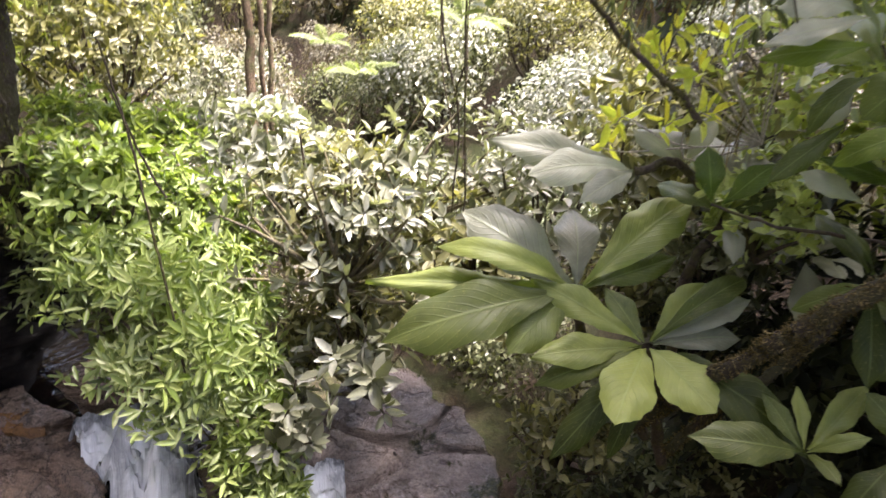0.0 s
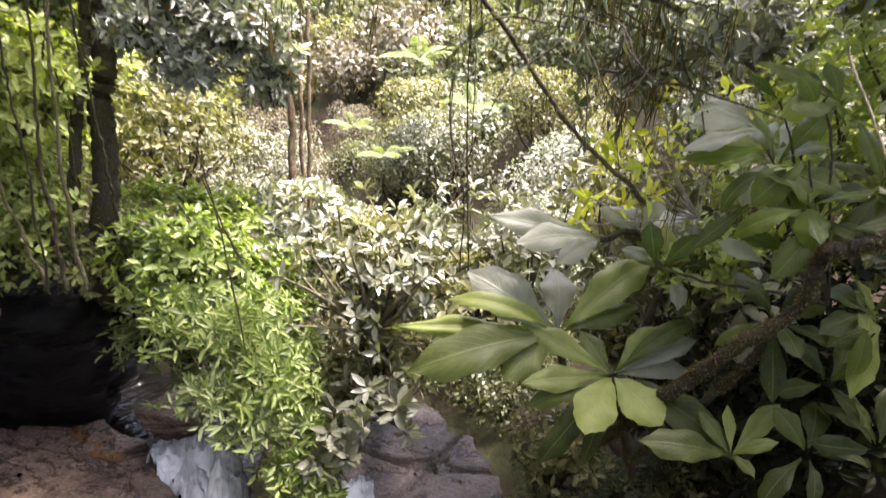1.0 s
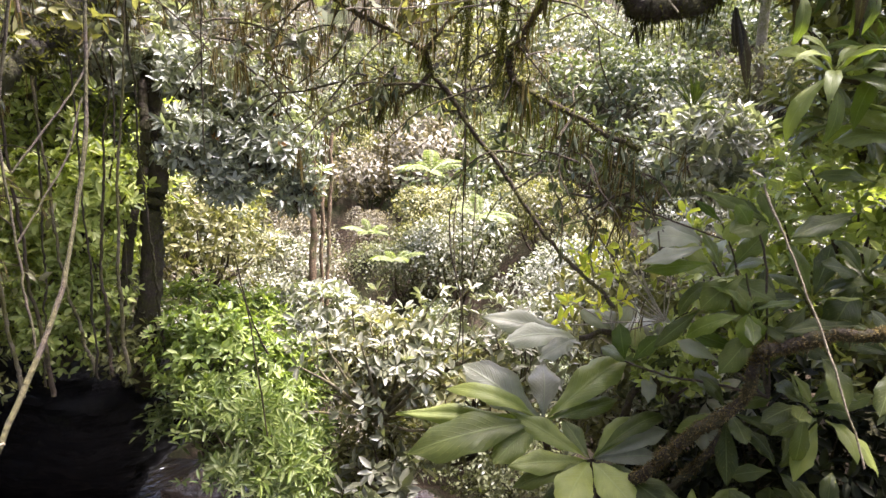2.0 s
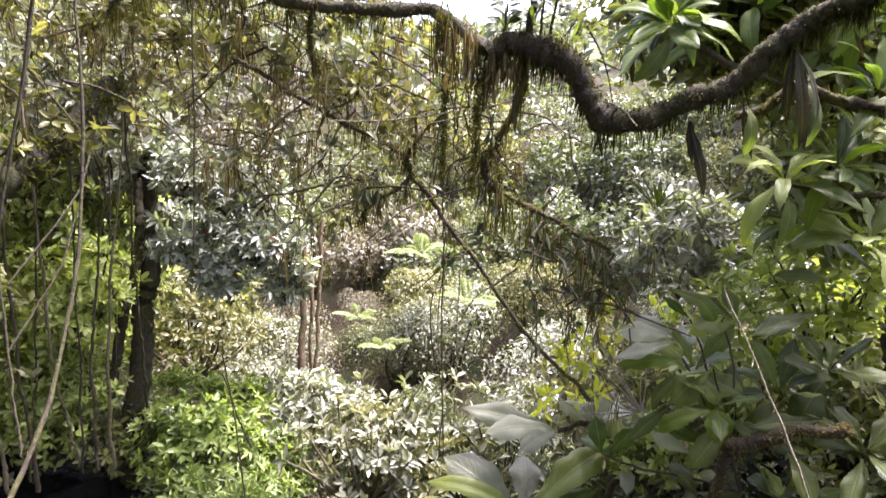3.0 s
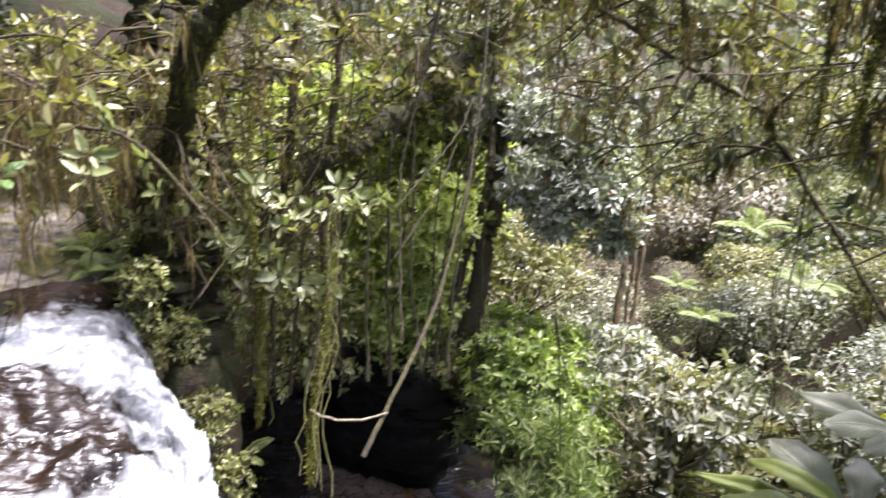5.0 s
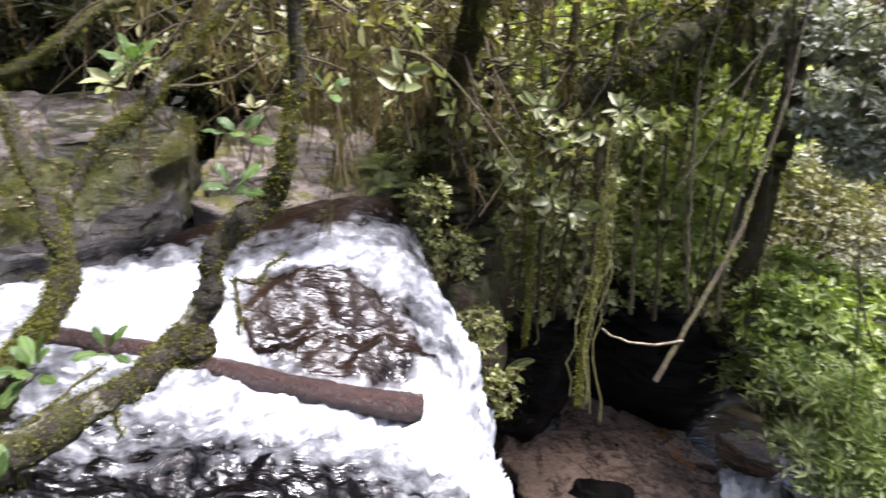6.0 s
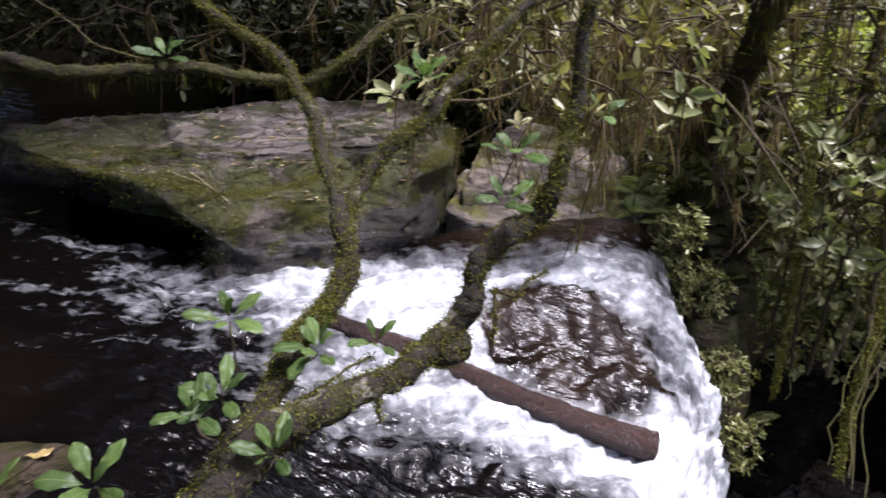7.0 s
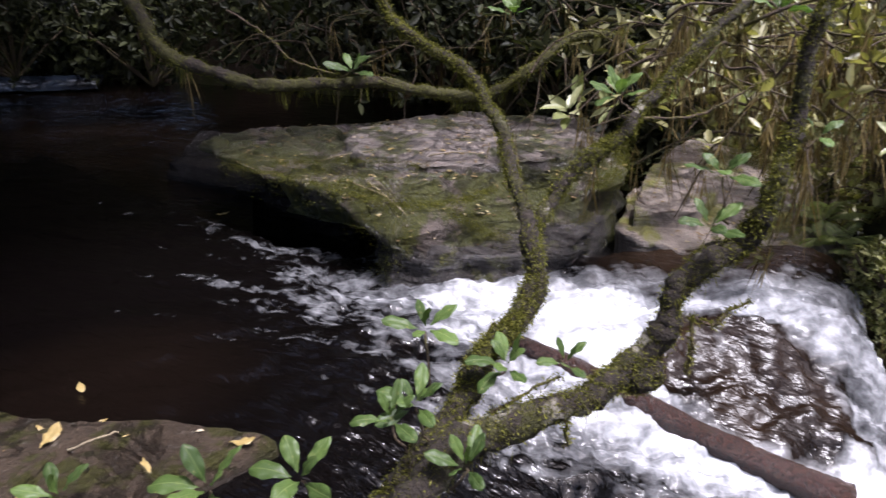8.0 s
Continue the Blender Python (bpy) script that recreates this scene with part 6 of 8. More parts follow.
def leaf_to(parent, base, tip, mesh, face=(-0.1, -0.55, 0.8), wide=1.0):
    """One broad leaf from its foot to its tip, its upper side turned to face."""
    b, t = Vector(base), Vector(tip)
    x = (t - b).normalized()
    y = Vector(face).cross(x).normalized()
    z = x.cross(y)
    end = mesh.vertices[len(mesh.vertices) - 5].co
    bend = math.atan2(end.z, end.x)
    s = (t - b).length / Vector((end.x, end.z)).length
    turn = Matrix((x, y, z)).transposed().to_4x4()
    ob = new("leaf", mesh)
    ob.parent = parent
    ob.matrix_basis = Matrix.Translation(b - parent.location) @ turn @ Matrix.Rotation(bend, 4, "Y") @ Matrix.Diagonal((s, s * wide, s, 1))
    return ob


def tinted(meshes, material):
    out = [m.copy() for m in meshes]
    for m in out:
        m.materials.clear()
        m.materials.append(material)
    return out


BLADES_PALE, BLADES_LIME = tinted(BLADES, BLADE_PALE), tinted(BLADES, BLADE_LIME)
STRAPS = [blade_mesh("leaf", 1, w, a, f, 20 + i) for i, (w, a, f) in enumerate([(0.22, 0.7, 0.4), (0.245, 1.1, 0.35), (0.2, 1.5, 0.45), (0.23, 0.4, 0.3)])]
STRAPS_LIME, STRAPS_DARK, STRAPS = tinted(STRAPS, BLADE_LIME), tinted(STRAPS, BLADE_DARK), tinted(STRAPS, BLADE)
SPIKES = tinted([blade_mesh("leaf", 1, w, a, f, 30 + i) for i, (w, a, f) in enumerate([(0.11, 0.5, 0.5), (0.10, 0.9, 0.5), (0.12, 0.2, 0.4)])], BLADE_DARK)
SPRIGS = tinted([blade_mesh("leaf", 1, w, a, f, 40 + i, True) for i, (w, a, f) in enumerate([(0.40, 0.4, 0.25), (0.44, 0.7, 0.2), (0.37, 0.2, 0.3)])], SPRIG_BLADE)

# the plant in front: leaves one by one, foot and tip
broad = thing("broad_leaved_plant", (1.01, 4.17, -1.24), "plant with large green leaves in open rosettes", "plant")
A, B = (1.03, 4.22, -1.26), (0.73, 4.49, -1.15)
FRONT = [(A, (1.22, 3.81, -1.31), 4, 1.25, 1), (A, (0.78, 3.80, -1.37), 4, 1.15, 1), (A, (1.36, 4.46, -1.05), 0, 1.05, 1), (A, (0.85, 4.45, -1.10), 3, 1.15, 1),
         (A, (0.49, 4.47, -1.08), 3, 0.75, 1), (A, (0.46, 4.08, -1.25), 3, 0.8, 1), (A, (1.58, 4.55, -1.07), 2, 0.6, 0), (A, (1.55, 4.35, -1.30), 0, 0.8, 2),
         (B, (0.13, 4.68, -0.85), 1, 1.15, 2), (B, (0.03, 4.53, -0.97), 2, 0.6, 1), (B, (0.77, 4.96, -0.93), 4, 1.0, 2), (B, (1.41, 4.97, -0.85), 0, 0.9, 1), (B, (1.31, 4.77, -1.08), 3, 0.7, 1),
         (B, (-0.21, 4.19, -1.30), 1, 0.75, 0), (B, (0.36, 4.17, -1.30), 4, 0.95, 1), (B, (-0.31, 4.56, -1.19), 3, 0.4, 1),
         (A, (0.50, 4.10, -1.44), 1, 0.6, 0), (A, (0.58, 3.89, -1.69), 1, 0.55, 0), (A, (0.85, 3.89, -1.67), 2, 0.6, 0), (A, (1.65, 3.74, -1.46), 1, 0.7, 0), (A, (1.63, 4.51, -1.17), 0, 0.7, 2)]
for a, b, k, w, tone in FRONT:
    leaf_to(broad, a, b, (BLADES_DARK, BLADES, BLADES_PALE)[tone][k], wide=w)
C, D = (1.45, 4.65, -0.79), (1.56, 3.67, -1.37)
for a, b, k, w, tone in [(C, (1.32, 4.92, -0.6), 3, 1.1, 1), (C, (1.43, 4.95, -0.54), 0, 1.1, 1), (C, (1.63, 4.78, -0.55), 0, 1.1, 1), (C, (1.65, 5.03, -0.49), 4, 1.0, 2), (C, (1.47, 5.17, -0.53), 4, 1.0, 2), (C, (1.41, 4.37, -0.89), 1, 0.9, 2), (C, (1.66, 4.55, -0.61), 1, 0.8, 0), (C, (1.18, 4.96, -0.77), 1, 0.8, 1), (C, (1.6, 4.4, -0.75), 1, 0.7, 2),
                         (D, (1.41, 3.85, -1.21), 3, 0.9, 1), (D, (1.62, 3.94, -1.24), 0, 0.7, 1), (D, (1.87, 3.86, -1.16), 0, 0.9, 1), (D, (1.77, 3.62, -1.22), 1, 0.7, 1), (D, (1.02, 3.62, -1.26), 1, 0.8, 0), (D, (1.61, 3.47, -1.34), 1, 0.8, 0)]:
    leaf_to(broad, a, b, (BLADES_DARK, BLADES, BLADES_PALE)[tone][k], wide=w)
limb("stem", [A, (1.15, 4.23, -1.61), (1.30, 4.25, -2.08)], 0.03, 0.03, broad, TWIG, 121)
limb("stem", [B, (0.86, 4.49, -1.54), (1.24, 4.39, -2.01)], 0.025, 0.03, broad, TWIG, 122)
limb("stem", [C, (1.36, 4.71, -1.22), (1.34, 4.56, -1.86)], 0.025, 0.03, broad, TWIG, 123)

# grey fern-like big leaves behind it
pale = thing("pale_leaved_plant", (0.87, 4.67, -0.53), "plant with large pale grey leaves", "plant")
for i, (a, b, k, w) in enumerate([((0.95, 4.67, -0.57), (0.25, 4.78, -0.50), 3, 0.8), ((0.95, 4.67, -0.57), (0.41, 4.56, -0.57), 4, 0.8), ((0.95, 4.67, -0.57), (0.65, 4.43, -0.65), 1, 0.9), ((1.22, 4.77, -0.58), (0.98, 4.91, -0.45), 4, 1.0),
                                  ((1.22, 4.77, -0.58), (1.40, 4.93, -0.36), 0, 1.1), ((1.22, 4.77, -0.58), (1.16, 5.01, -0.46), 4, 1.2), ((1.60, 4.38, 0.25), (1.22, 4.38, 0.27), 4, 1.0), ((1.59, 4.27, 0.27), (1.18, 4.24, 0.14), 3, 0.7),
                                  ((1.62, 4.38, 0.25), (1.36, 4.60, 0.31), 1, 0.9), ((1.92, 4.22, 0.43), (1.62, 4.11, 0.41), 4, 1.2), ((1.92, 4.22, 0.43), (1.52, 4.36, 0.59), 0, 0.7), ((1.92, 4.22, 0.43), (1.70, 4.36, 0.57), 3, 0.9),
                                  ((1.92, 4.22, 0.43), (1.88, 4.37, 0.61), 4, 1.0), ((2.22, 3.86, 0.63), (1.80, 3.72, 0.50), 3, 0.8),
                                  ((2.42, 4.10, 0.74), (2.04, 4.10, 0.76), 1, 0.7), ((2.29, 3.70, 0.04), (1.84, 3.68, -0.03), 3, 0.7), ((2.04, 3.65, -0.13), (2.11, 3.39, -0.33), 1, 1.0)]):
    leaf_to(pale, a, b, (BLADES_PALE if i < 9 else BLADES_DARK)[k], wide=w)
limb("stem", [(0.95, 4.67, -0.57), (1.22, 4.77, -0.58), (1.65, 4.75, -1.03)], 0.02, 0.025, pale, TWIG, 124)

# rosettes above and to the side: place, axis, leaves, length, kind
upper = thing("rosette_tree", (2.81, 4.19, 1.72), "tree with backlit lime-green rosettes of long leaves", "tree")
for i, (at, axis, count, length, ms) in enumerate([
        ((1.38, 4.49, 2.22), (-0.2, -0.35, 1), 30, 0.46, STRAPS_LIME), ((1.43, 4.54, 2.24), (-0.1, -0.2, 1), 8, 0.40, STRAPS_DARK), ((1.97, 4.71, 2.39), (0.1, -0.3, 1), 14, 0.46, STRAPS_LIME), ((2.31, 4.64, 2.61), (0.1, -0.3, 1), 14, 0.5, STRAPS_LIME),
        ((2.05, 4.14, 1.33), (0, -0.3, 1), 14, 0.46, STRAPS), ((2.40, 4.25, 1.42), (0.1, -0.3, 1), 14, 0.46, STRAPS_LIME), ((2.56, 4.22, 1.87), (0.1, -0.3, 1), 14, 0.5, STRAPS_LIME),
        ((2.77, 4.49, 2.34), (0, -0.3, 1), 14, 0.5, STRAPS_LIME), ((1.79, 5.01, 3.02), (0, -0.3, 1), 14, 0.5, STRAPS_LIME), ((2.56, 4.81, 3.11), (0, -0.3, 1), 14, 0.5, STRAPS),
        ((2.54, 4.97, 2.14), (0, -0.3, 1), 12, 0.46, STRAPS_LIME), ((1.42, 5.59, 2.80), (0, -0.3, 1), 14, 0.40, STRAPS_LIME), ((2.33, 5.24, 1.94), (0, -0.3, 1), 12, 0.4, STRAPS_LIME),
        ((1.81, 5.05, 2.61), (0, -0.3, 1), 14, 0.44, STRAPS_LIME), ((2.23, 5.07, 2.79), (0, -0.3, 1), 14, 0.46, STRAPS_LIME), ((2.79, 4.89, 2.30), (0, -0.3, 1), 14, 0.46, STRAPS_LIME), ((2.78, 5.06, 2.78), (0, -0.3, 1), 14, 0.5, STRAPS), ((2.91, 4.76, 2.80), (0, -0.3, 1), 12, 0.5, STRAPS_LIME), ((1.90, 5.09, 2.24), (0, -0.3, 1), 14, 0.42, STRAPS_LIME), ((2.76, 4.68, 1.62), (0, -0.3, 1), 14, 0.46, STRAPS)]):
    rosette(upper, at, axis, count, length, 500 + i, ms, 0.3, 1.75)
for i, (a, b) in enumerate([((3.31, 4.33, 1.31), (2.06, 4.14, 1.32)), ((3.29, 4.49, 1.73), (2.06, 4.64, 1.96)), ((2.06, 4.64, 1.96), (1.40, 4.48, 2.20)), ((2.99, 4.00, 1.77), (1.96, 4.03, 1.89)), ((1.96, 4.03, 1.89), (1.69, 4.10, 1.70))]):
    limb("branch", [a, tuple((Vector(a) + Vector(b)) / 2 + Vector((0, 0, -0.05))), b], 0.03, 0.018, upper, TWIG, 520 + i, 200, 0.02)
for a, b in [((1.95, 3.99, 1.97), (1.96, 3.87, 1.53)), ((2.00, 3.97, 1.88), (2.02, 3.87, 1.55)), ((1.71, 4.01, 1.77), (1.72, 3.96, 1.47)), ((2.03, 4.09, 1.30), (2.00, 3.98, 0.97)), ((1.36, 4.43, 2.16), (1.16, 4.33, 1.86))]:
    leaf_to(upper, a, b, STRAPS_DARK[1], (0.2, -1, 0.1), 1.1)

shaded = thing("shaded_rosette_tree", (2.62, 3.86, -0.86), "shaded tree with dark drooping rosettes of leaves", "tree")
# Mostly the dark leaf copy: this tree's shade is coloured in.
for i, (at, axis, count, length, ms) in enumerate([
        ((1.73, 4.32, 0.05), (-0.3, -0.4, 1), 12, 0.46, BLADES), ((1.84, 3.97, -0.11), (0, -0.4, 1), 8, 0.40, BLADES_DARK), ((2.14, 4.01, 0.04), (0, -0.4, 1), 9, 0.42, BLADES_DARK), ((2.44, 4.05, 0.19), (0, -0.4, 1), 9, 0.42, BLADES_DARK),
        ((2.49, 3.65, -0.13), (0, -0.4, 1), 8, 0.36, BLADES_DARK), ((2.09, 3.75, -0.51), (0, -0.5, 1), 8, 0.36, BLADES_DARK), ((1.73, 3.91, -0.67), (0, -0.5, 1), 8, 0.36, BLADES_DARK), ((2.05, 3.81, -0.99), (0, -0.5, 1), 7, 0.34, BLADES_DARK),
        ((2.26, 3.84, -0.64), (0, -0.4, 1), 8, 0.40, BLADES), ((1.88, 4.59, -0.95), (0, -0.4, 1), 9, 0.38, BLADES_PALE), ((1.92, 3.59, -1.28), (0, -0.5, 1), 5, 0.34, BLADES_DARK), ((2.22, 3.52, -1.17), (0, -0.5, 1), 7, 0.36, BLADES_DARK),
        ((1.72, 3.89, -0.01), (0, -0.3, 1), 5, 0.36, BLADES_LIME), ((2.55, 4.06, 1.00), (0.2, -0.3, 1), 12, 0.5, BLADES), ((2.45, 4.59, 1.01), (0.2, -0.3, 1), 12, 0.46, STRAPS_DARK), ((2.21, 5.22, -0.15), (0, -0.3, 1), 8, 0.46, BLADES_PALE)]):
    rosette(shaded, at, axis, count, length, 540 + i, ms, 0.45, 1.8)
limb("branch", [(2.26, 3.49, 0.08), (2.00, 3.62, -0.02), (1.85, 3.68, -0.14), (1.74, 3.71, -0.22), (1.74, 3.72, -0.46), (1.51, 3.77, -0.74), (1.34, 3.91, -1.06), (1.15, 4.08, -1.44), (0.97, 4.17, -1.78)], 0.034, 0.034, shaded, BARK_BROWN, 120, 4200, 0.018, 0.05, 200, moss_mat=BEARD)
limb("branch", [(1.85, 4.12, -0.91), (1.65, 4.06, -1.20), (1.43, 4.08, -1.43), (1.20, 4.06, -1.77)], 0.026, 0.024, shaded, BARK_BROWN, 119, 2000, 0.018, 0.05, 90, moss_mat=BEARD)
limb("trunk", [(3.49, 4.02, -1.08), (3.07, 4.21, 0.01), (3.08, 4.50, 1.06), (3.17, 4.68, 2.10)], 0.12, 0.09, shaded, BARK, 125, 500, 0.03)

# translucent leaves against the light
lit = thing("lime_leaved_plant", (1.87, 3.74, -0.46), "plant with broad translucent lime and dark green leaves", "plant")
for i, (foot, tip, blade, w) in enumerate([((1.19, 4.32, -0.56), (1.13, 4.39, -0.32), BLADES_LIME[1], 1.25), ((1.23, 4.31, -0.56), (1.39, 4.27, -0.34), BLADES_LIME[0], 1.2), ((1.61, 4.21, 0.18), (1.22, 4.32, 0.07), BLADES_LIME[3], 0.75), ((1.77, 3.84, -0.26), (1.73, 3.9, -0.01), BLADES_LIME[4], 1.5), ((1.73, 4.02, 0.19), (1.5, 4.03, -0.05), BLADES_DARK[4], 1.2), ((1.57, 4.16, -0.09), (1.3, 4.13, -0.37), BLADES_DARK[3], 0.7), ((1.81, 4.15, 0.48), (1.62, 4.19, 0.35), BLADES[4], 1.2), ((1.78, 4.15, 0.39), (1.67, 4.19, 0.57), BLADES_LIME[4], 1.2), ((1.67, 4.34, 0.4), (1.5, 4.39, 0.53), BLADES_LIME[0], 0.9), ((1.83, 4.03, -0.32), (1.51, 4.18, -0.27), BLADES_LIME[3], 0.8), ((1.72, 4.11, -0.43), (1.47, 4.23, -0.36), BLADES_PALE[1], 0.9)]):
    leaf_to(lit, foot, tip, blade, (-0.15, -0.75, 0.6), w)
    if i % 2 == 0:
        limb("stem", [tuple(lit.location), Vector(foot) * 0.6 + lit.location * 0.4 + Vector((0.05, 0.05, -0.03)), foot], 0.009, 0.006, lit, TWIG, 128 + i, sides=6)

# spiky plants on the limb
for i, (at, size, n) in enumerate([((0.51, 4.28, 2.14), 0.22, 12), ((0.63, 4.30, 2.25), 0.28, 12), ((0.36, 4.33, 2.11), 0.16, 10), ((-0.02, 4.45, 2.25), 0.14, 10), ((1.43, 4.51, 1.07), 0.27, 22), ((0.73, 4.26, 2.05), 0.2, 9)]):
    p = thing("air_plant", at, "spiky dark green plant perched on the limb", "plant", "perched plants")
    rosette(p, at, (0.05, -0.15, 1), n, size, 560 + i, SPIKES, 0.15, 1.3)

# plants and dead leaves on the overhanging limb
SPIKES_DEAD, STRAPS_STIFF = tinted(SPIKES, BLADE_DEAD), tinted(STRAPS, BLADE_STIFF)
for i, pts in enumerate([[(0.56, 4.27, 2.09), (0.56, 4.23, 2.28), (0.55, 4.2, 2.48)], [(0.62, 4.28, 2.09), (0.63, 4.25, 2.25), (0.66, 4.21, 2.4)], [(0.34, 4.3, 2.11), (0.35, 4.29, 2.17), (0.35, 4.27, 2.27)]]):
    g = np.random.default_rng(580 + i)
    p = thing("epiphyte", pts[0], "dark upright epiphyte with short stiff leaves on the limb", "plant", "epiphytes")
    limb("stem", pts, 0.011, 0.006, p, TWIG, 584 + i, sides=6)
    line = spline(pts, 9)
    for k in range(3, 9):
        for side in (-1, 1):
            leaf_to(p, line[k], line[k] + np.array([side * 0.12, g.normal(0, 0.04), 0.03 + g.normal(0, 0.015)]) * g.uniform(0.7, 1.1), STRAPS_STIFF[k % 4], (0, -0.8, 0.6), 1.15)
stub = thing("branch_stub", (0.5, 4.29, 2.09), "short broken stub standing on the mossy limb", "branch")
limb("stub", [(0.5, 4.29, 2.09), (0.49, 4.28, 2.2), (0.5, 4.27, 2.3)], 0.024, 0.019, stub, BARK_BROWN, 588, 60, 0.02)
for i, (foot, tips) in enumerate([((1.88, 3.89, 2.08), [(1.88, 3.9, 1.66), (1.95, 3.86, 1.53), (1.99, 3.84, 1.53), (2.02, 3.83, 1.69)]), ((1.43, 4.1, 1.67), [(1.47, 4.08, 1.4), (1.55, 4.03, 1.23), (1.51, 4.06, 1.32)]), ((2.1, 3.76, 2.17), [(2.17, 3.74, 2.02)]), ((1.7, 4.03, 1.78), [(1.76, 3.99, 1.46)]), ((0.47, 4.31, 1.84), [(0.45, 4.31, 1.52)]), ((0.95, 4.23, 1.54), [(0.98, 4.22, 1.41), (0.92, 4.23, 1.44)]), ((1.19, 4.53, 2.11), [(1.19, 4.55, 1.85), (1.26, 4.53, 1.94)])]):
    p = thing("dead_leaves", foot, "bunch of withered dark brown leaves hanging from the limb", "leaves", "withered leaf bunches")
    for k, tip in enumerate(tips):
        leaf_to(p, foot, tip, SPIKES_DEAD[(i + k) % 3], (0.5 * k - 0.7, -1, 0.15), 1.15)

# ======== tangles of mossy twigs ========
def tangle(name, at, radius, twigs, beard, beard_n, tips, leaf, material, label, seed, twig_len=0.7, droop=0.35, width=0.0065, beard_mat=None, twig_r=0.007, dead=False):
    """Crossing twigs hung with moss, with whorls of leaves at some tips."""
    g = np.random.default_rng(seed)
    root = thing(name, at, label, "branches")
    along = []
    for _ in range(twigs):
        d = unit(g.normal(0, 1, 3))
        start = d * g.uniform(0.1, 1, 1) ** 0.5 * np.asarray(radius)
        way = unit(g.normal(0, 1, 3) * [1, 1, 0.45])
        ln = twig_len * g.uniform(0.4, 1.3)
        pts = [start + way * ln * f + [0, 0, -droop * ln * f * f] + g.normal(0, 0.05, 3) * ln * (f > 0) for f in (0, 0.3, 0.65, 1)]
        line = spline(pts, 10)
        along.append(line)
        v, q = tube_arrays(line, np.linspace(twig_r, twig_r * 0.4, 10) * g.uniform(0.6, 1.7), 5)
        put("twig", raw_mesh("twig", v, q), TWIG, root)
    along = np.concatenate(along)
    if beard_n:
        beard_n = int(beard_n * 1.6)
        bunch = along[g.integers(0, len(along), max(4, beard_n // 12))]
        top = bunch[g.integers(0, len(bunch), beard_n)] + g.normal(0, 0.018, (beard_n, 3)) * [1, 1, 2.5]
        v, q = strands(top, beard, width, g, 0.16)
        put("hanging_moss", raw_mesh("hanging_moss", v, q), beard_mat or BEARD, root, kind="stuff")
        k = max(1, beard_n // (9 if dead else 60))
        p = along[g.integers(0, len(along), k)]
        v, q = whorls(p - [0, 0, 0.03], g.normal(0, 0.12, (k, 3)) + [0, 0, -1], 5, 0.10, 0.2 if dead else 0.12, 0.35, g)
        put("dead_leaves", raw_mesh("dead_leaves", v, q), DEEP_HILL if dead else BEARD, root, "dark hanging leaves" if dead else "brown hanging dead leaves", kind="stuff")
    if tips:
        p = along[g.integers(0, len(along), tips)] + g.normal(0, 0.03, (tips, 3))
        v, q = whorls(p, g.normal(0, 0.6, (tips, 3)) + [0, 0, 0.6], 5, leaf, 0.42, 1.15, g)
        put("foliage", raw_mesh("foliage", v, q), material, root, kind="stuff")
    return root


